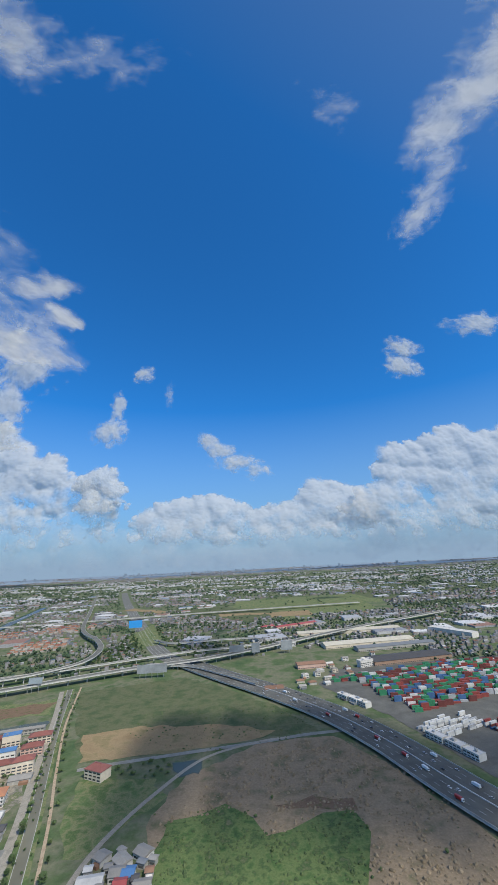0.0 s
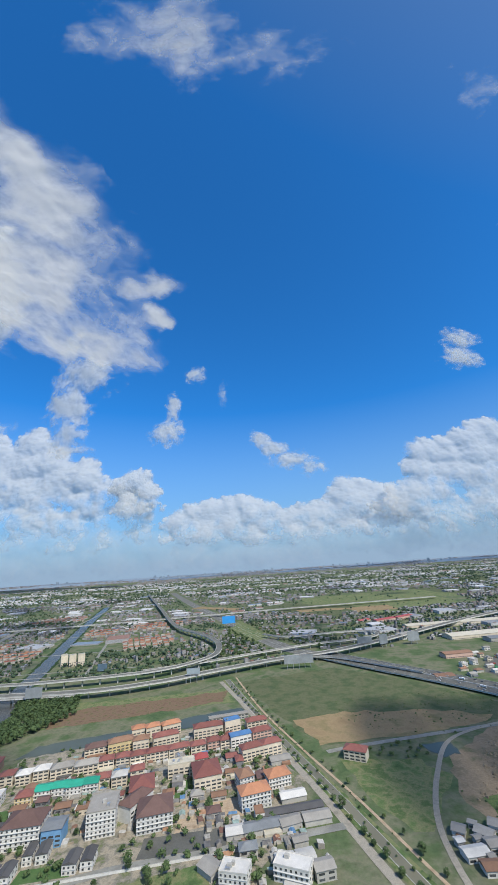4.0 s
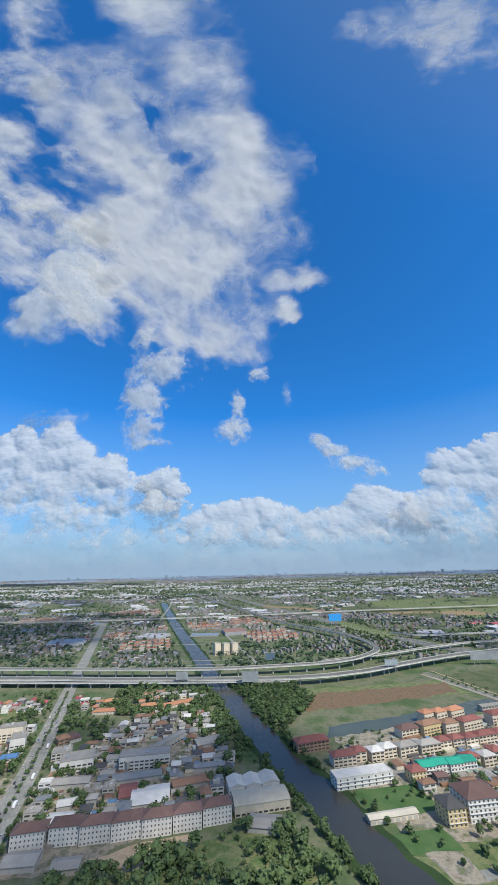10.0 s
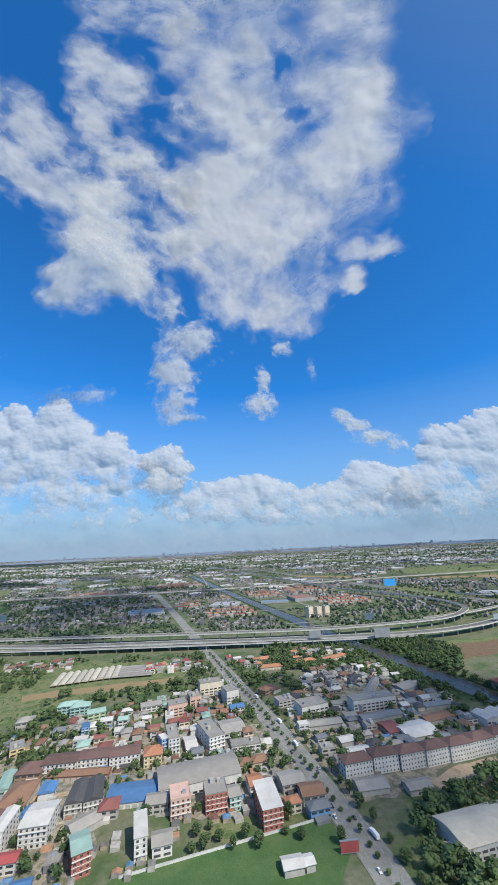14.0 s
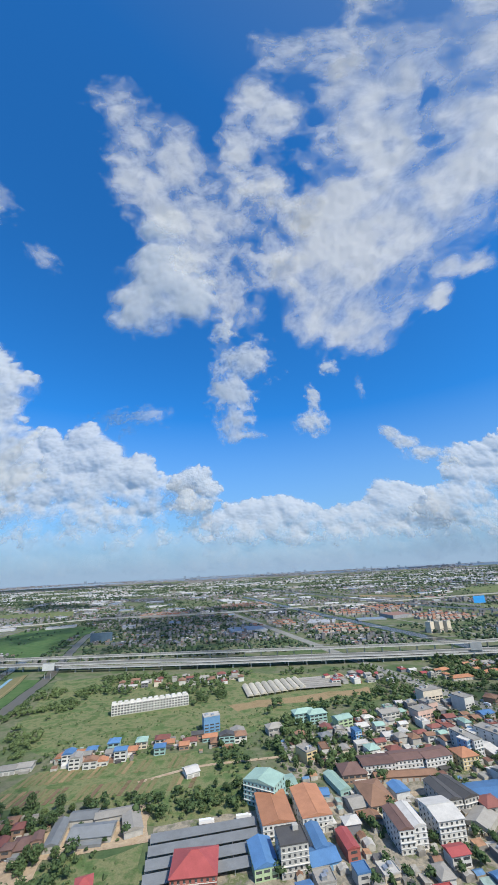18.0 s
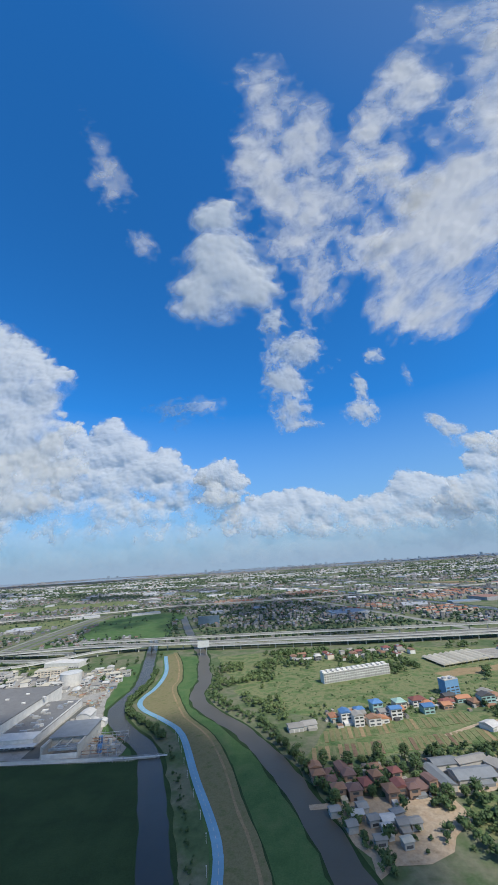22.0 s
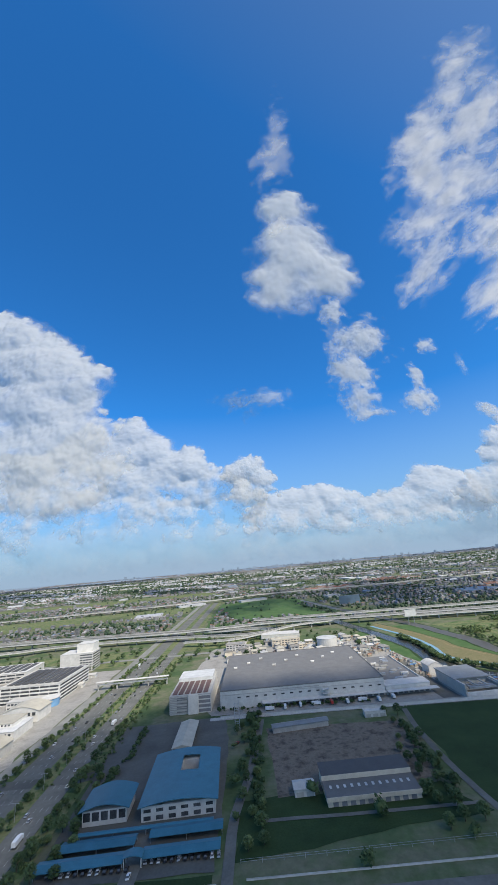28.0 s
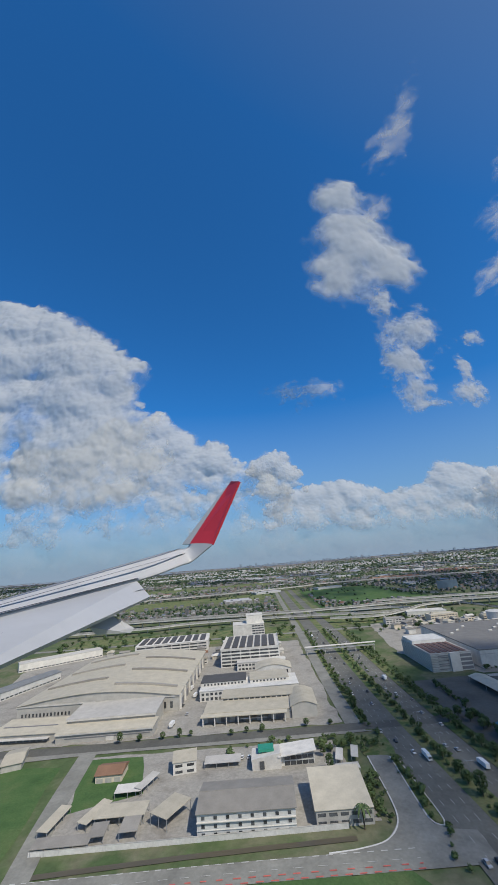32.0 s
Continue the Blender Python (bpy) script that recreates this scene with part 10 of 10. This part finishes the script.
gate = thing("gate_canopy", -2008, 239, 0, 2, "small arched blue canopy over the forecourt gate", "canopy")
part("roof", arched(10, 6, 4.4, 1.0, None, 10, 2), ROOF["navy"], gate)
for px_ in (-4.4, 4.4):
    for py_ in (-2.2, 2.2):
        part("post", Build().box(px_ - 0.2, py_ - 0.2, 0, px_ + 0.2, py_ + 0.2, 4.5), WALL["white"], gate)
put_vehicle(0, -2008, 231, 0.45, 92), put_vehicle(3, -1961, 361, 0.45, 60)
lf = thing("fence", -1953, 233, 0, 0.8, "thin post-and-wire fence across the shaded grass", "fence")
for i in range(13):
    part("post", Build().box(i * 10.7 - 0.1, -0.1, 0, i * 10.7 + 0.1, 0.1, 2.2), M_CONC, lf)
for z in (1.1, 2.0):
    part("rail", Build().box(0, -0.04, z, 128.8, 0.04, z + 0.08), M_METAL, lf)

# palm at the works corner
palm = thing("palm_tree", -2161, 220, 0, 0, "tall drooping palm at the works corner", "palm tree")
part("trunk", Build().tube(0, 0, 0, 8, 0.28, 0.45, 8), M_BARK, palm)
for i in range(14):
    th, b = 6.283 * i / 14 + 0.2 * (i % 3), Build()
    pts = [(0.0, 8.0, 0.1), (1.4, 9.0, 0.5), (2.8, 8.8, 0.55), (3.9, 7.6, 0.4), (4.5, 6.2, 0.08)]
    vs = []
    for r, z, hw in pts:
        for s in (-1, 1):
            vs.append((r * math.cos(th) - s * hw * math.sin(th), r * math.sin(th) + s * hw * math.cos(th), z - hw * 0.3))
    part("frond", b.add(vs, [(2 * k, 2 * k + 1, 2 * k + 3, 2 * k + 2) for k in range(4)]), M_LEAF, palm)

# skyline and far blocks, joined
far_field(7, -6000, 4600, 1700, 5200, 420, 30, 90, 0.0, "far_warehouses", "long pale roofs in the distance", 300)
far_field(6, -8500, 7000, 5200, 8600, 5000, 16, 60, 0.08, "suburb", "city blocks along the horizon, their greys tinted for haze", 700, 0.05)
# distance haze as pale blue colour plus a faint glow, on an added sheet
M_HORIZON = blend_surf("painted_distance_haze", [(0.11, 0.14, 0.16), (0.15, 0.18, 0.20), (0.20, 0.22, 0.24), (0.12, 0.15, 0.17)], 420, 0.95, fine=40)
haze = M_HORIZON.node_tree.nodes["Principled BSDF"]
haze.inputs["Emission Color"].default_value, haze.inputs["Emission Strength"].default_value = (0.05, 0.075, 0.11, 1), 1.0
structure("backdrop", patch([(-42000, 6700), (40000, 6700), (60000, 60000), (-62000, 60000)], 1.2), M_HORIZON, "backdrop plain out to the horizon in painted blue haze", "backdrop")
R_SKY, sk = random.Random(3), Build()
for i in range(110):
    x = R_SKY.gauss(-1300, 900) if i < 60 else R_SKY.uniform(-5500, 3500)
    w, h = R_SKY.uniform(18, 42), R_SKY.choice([16, 20, 26, 34, 50]) * R_SKY.uniform(0.7, 1.2)
    y = R_SKY.uniform(7600, 8300)
    sk.box(x - w / 2, y - w / 2, 0, x + w / 2, y + w / 2, h)
# the towers share that glowing haze colour, to sink into the plain
tagged(part("skyline", sk, M_HORIZON), "towers of the far city centre in painted haze colour", "towers", kind="stuff")

# ---- the aircraft's wing, where the flight ends ----
WING_ROOT = (-2203.46, 7.60, 122.20)
wing_le, wing_le_tip, wing_te_tip, wing_te_mid, wing_slot = (-1.47, -0.51, 0.24), (1.85, 7.49, 1.58), (2.40, 7.12, 1.09), (1.14, 4.64, 0.62), (-0.82, -0.99, 0.13)
flap_top_out, flap_out, flap_in, flap_top_in = (1.12, 4.58, 0.58), (1.65, 4.17, 0.13), (0.95, -3.32, -0.37), (-0.84, -0.97, 0.09)
tip_le, tip_te, tip_top_te, tip_top_le, tip_nose = (2.26, 7.45, 1.72), (3.23, 6.86, 1.62), (4.43, 6.57, 3.88), (3.92, 7.11, 3.83), (4.08, 6.95, 3.99)
tip_root_le = (2.14, 7.39, 1.56)
pod_a, pod_b, pod_c, pod_d = (1.08, 2.80, -0.18), (1.68, 2.69, -0.49), (1.61, 2.61, -0.58), (0.91, 1.77, -0.27)

M_WING = surf("white_wing_paint", (0.42, 0.43, 0.45), 0.35, fine=0.4, fine_var=0.03, broad=1.8, broad_var=0.06, bump=0, spec=0.4)
M_WINGRED = surf("red_wing_paint", (0.52, 0.035, 0.05), 0.35, fine=0.4, fine_var=0.03, broad=1.8, broad_var=0.05, bump=0, spec=0.4)
M_SEAM = surf("dark_seal", (0.06, 0.06, 0.07), 0.7, bump=0)
wing = thing("aircraft_wing", *WING_ROOT, 0, "white airliner wing with a red upswept tip", "aircraft wing")


def slab(points, thick):
    """A plate with these corners on top and that thickness."""
    top = [Vector(p) for p in points]
    nrm = (top[1] - top[0]).cross(top[2] - top[0]).normalized()
    if nrm.z < 0:
        nrm = -nrm
    n = len(top)
    vs = [tuple(p) for p in top] + [tuple(p - nrm * thick) for p in top]
    return Build().add(vs, [tuple(range(n)), tuple(range(2 * n - 1, n - 1, -1))] + [(i, n + i, n + (i + 1) % n, (i + 1) % n) for i in range(n)])


def between(a, b, t):
    return tuple(Vector(a).lerp(Vector(b), t))


def skin(sections, thick, bulge, chord=8, along=6):
    """A smooth wing surface through pairs of leading and trailing points, with its underside."""
    le, te = spline3([p for p, _ in sections], along), spline3([q for _, q in sections], along)
    n, k = len(le), chord + 1
    top, low = [], []
    for a, b_ in zip(le, te):
        for i in range(k):
            f = i / chord
            p = a.lerp(b_, f)
            arch = math.sin(math.pi * min(1.0, f * 0.85 + 0.1))
            top.append((p.x, p.y, p.z + bulge * arch))
            low.append((p.x, p.y, p.z - thick * math.sin(math.pi * (0.12 + 0.76 * f))))
    m = len(top)
    fs = []
    for r in range(n - 1):
        for i in range(chord):
            a = r * k + i
            fs += [(a, a + k, a + k + 1, a + 1), (m + a, m + a + 1, m + a + k + 1, m + a + k)]
        for i in (0, chord):
            a = r * k + i
            fs.append((a, m + a, m + a + k, a + k) if i == 0 else (a, a + k, m + a + k, m + a))
    for r in (0, n - 1):
        for i in range(chord):
            a = r * k + i
            fs.append((a, a + 1, m + a + 1, m + a))
    return Build().add(top + low, fs)


def spline3(points, steps):
    ps = [Vector(p) for p in points]
    out = []
    for i in range(len(ps) - 1):
        a, b_, c_, d_ = ps[max(i - 1, 0)], ps[i], ps[i + 1], ps[min(i + 2, len(ps) - 1)]
        for k in range(steps):
            t = k / steps
            out.append(0.5 * (2 * b_ + (c_ - a) * t + (2 * a - 5 * b_ + 4 * c_ - d_) * t * t + (3 * b_ - a - 3 * c_ + d_) * t ** 3))
    return out + [ps[-1]]


box = part("wing_box", skin([(wing_le, wing_slot), (between(wing_le, wing_le_tip, 0.62), wing_te_mid), (between(wing_le, wing_le_tip, 0.93), between(wing_te_mid, wing_te_tip, 0.75)), (tip_root_le, wing_te_tip), (tip_le, tip_te)], 0.14, 0.03), M_WING, wing)
box.data.polygons.foreach_set("use_smooth", [True] * len(box.data.polygons))
part("flap", slab([flap_top_out, flap_out, flap_in, flap_top_in], 0.10), M_WING, wing, "lowered white flap")
winglet = part("winglet", slab([tip_le, tip_top_le, tip_nose, tip_top_te, tip_te], 0.07), M_WINGRED, wing, "red upswept winglet")
part("leading_edge", slab([between(tip_le, tip_te, -0.34), between(tip_top_le, tip_top_te, -0.16), tip_top_le, tip_le], 0.05), M_WING, winglet, "white leading edge")
part("flap_pod", Build().add([pod_a, pod_b, pod_c, pod_d, tuple(Vector(pod_a) + Vector((0.1, 0.2, -0.25))), tuple(Vector(pod_d) + Vector((0.1, 0.2, -0.2)))], [(0, 1, 2, 3), (0, 4, 1), (1, 4, 5, 2), (3, 2, 5), (0, 3, 5, 4)]), M_WING, wing, "white flap track fairing")


def seam(a, b, width=0.035):
    d = (Vector(b) - Vector(a)).normalized()
    s = d.cross(Vector((0, 0, 1))).normalized() * width
    up = Vector((0, 0, 0.05))
    return Build().add([tuple(Vector(p) + q + up) for p, q in ((a, s), (b, s), (b, -s), (a, -s))], [(0, 1, 2, 3)])


part("seam", seam(wing_slot, wing_te_mid, 0.06), M_SEAM, wing, "dark slot before the flap")
part("seam", seam(between(wing_le, wing_slot, 0.55), between(wing_le_tip, wing_te_tip, 0.5)), M_SEAM, wing)
part("seam", seam(between(wing_le, wing_slot, 0.12), between(wing_le_tip, wing_te_tip, 0.1), 0.02), M_SEAM, wing)
part("seam", seam(between(flap_top_in, flap_in, 0.45), between(flap_top_out, flap_out, 0.6), 0.02), M_SEAM, wing)
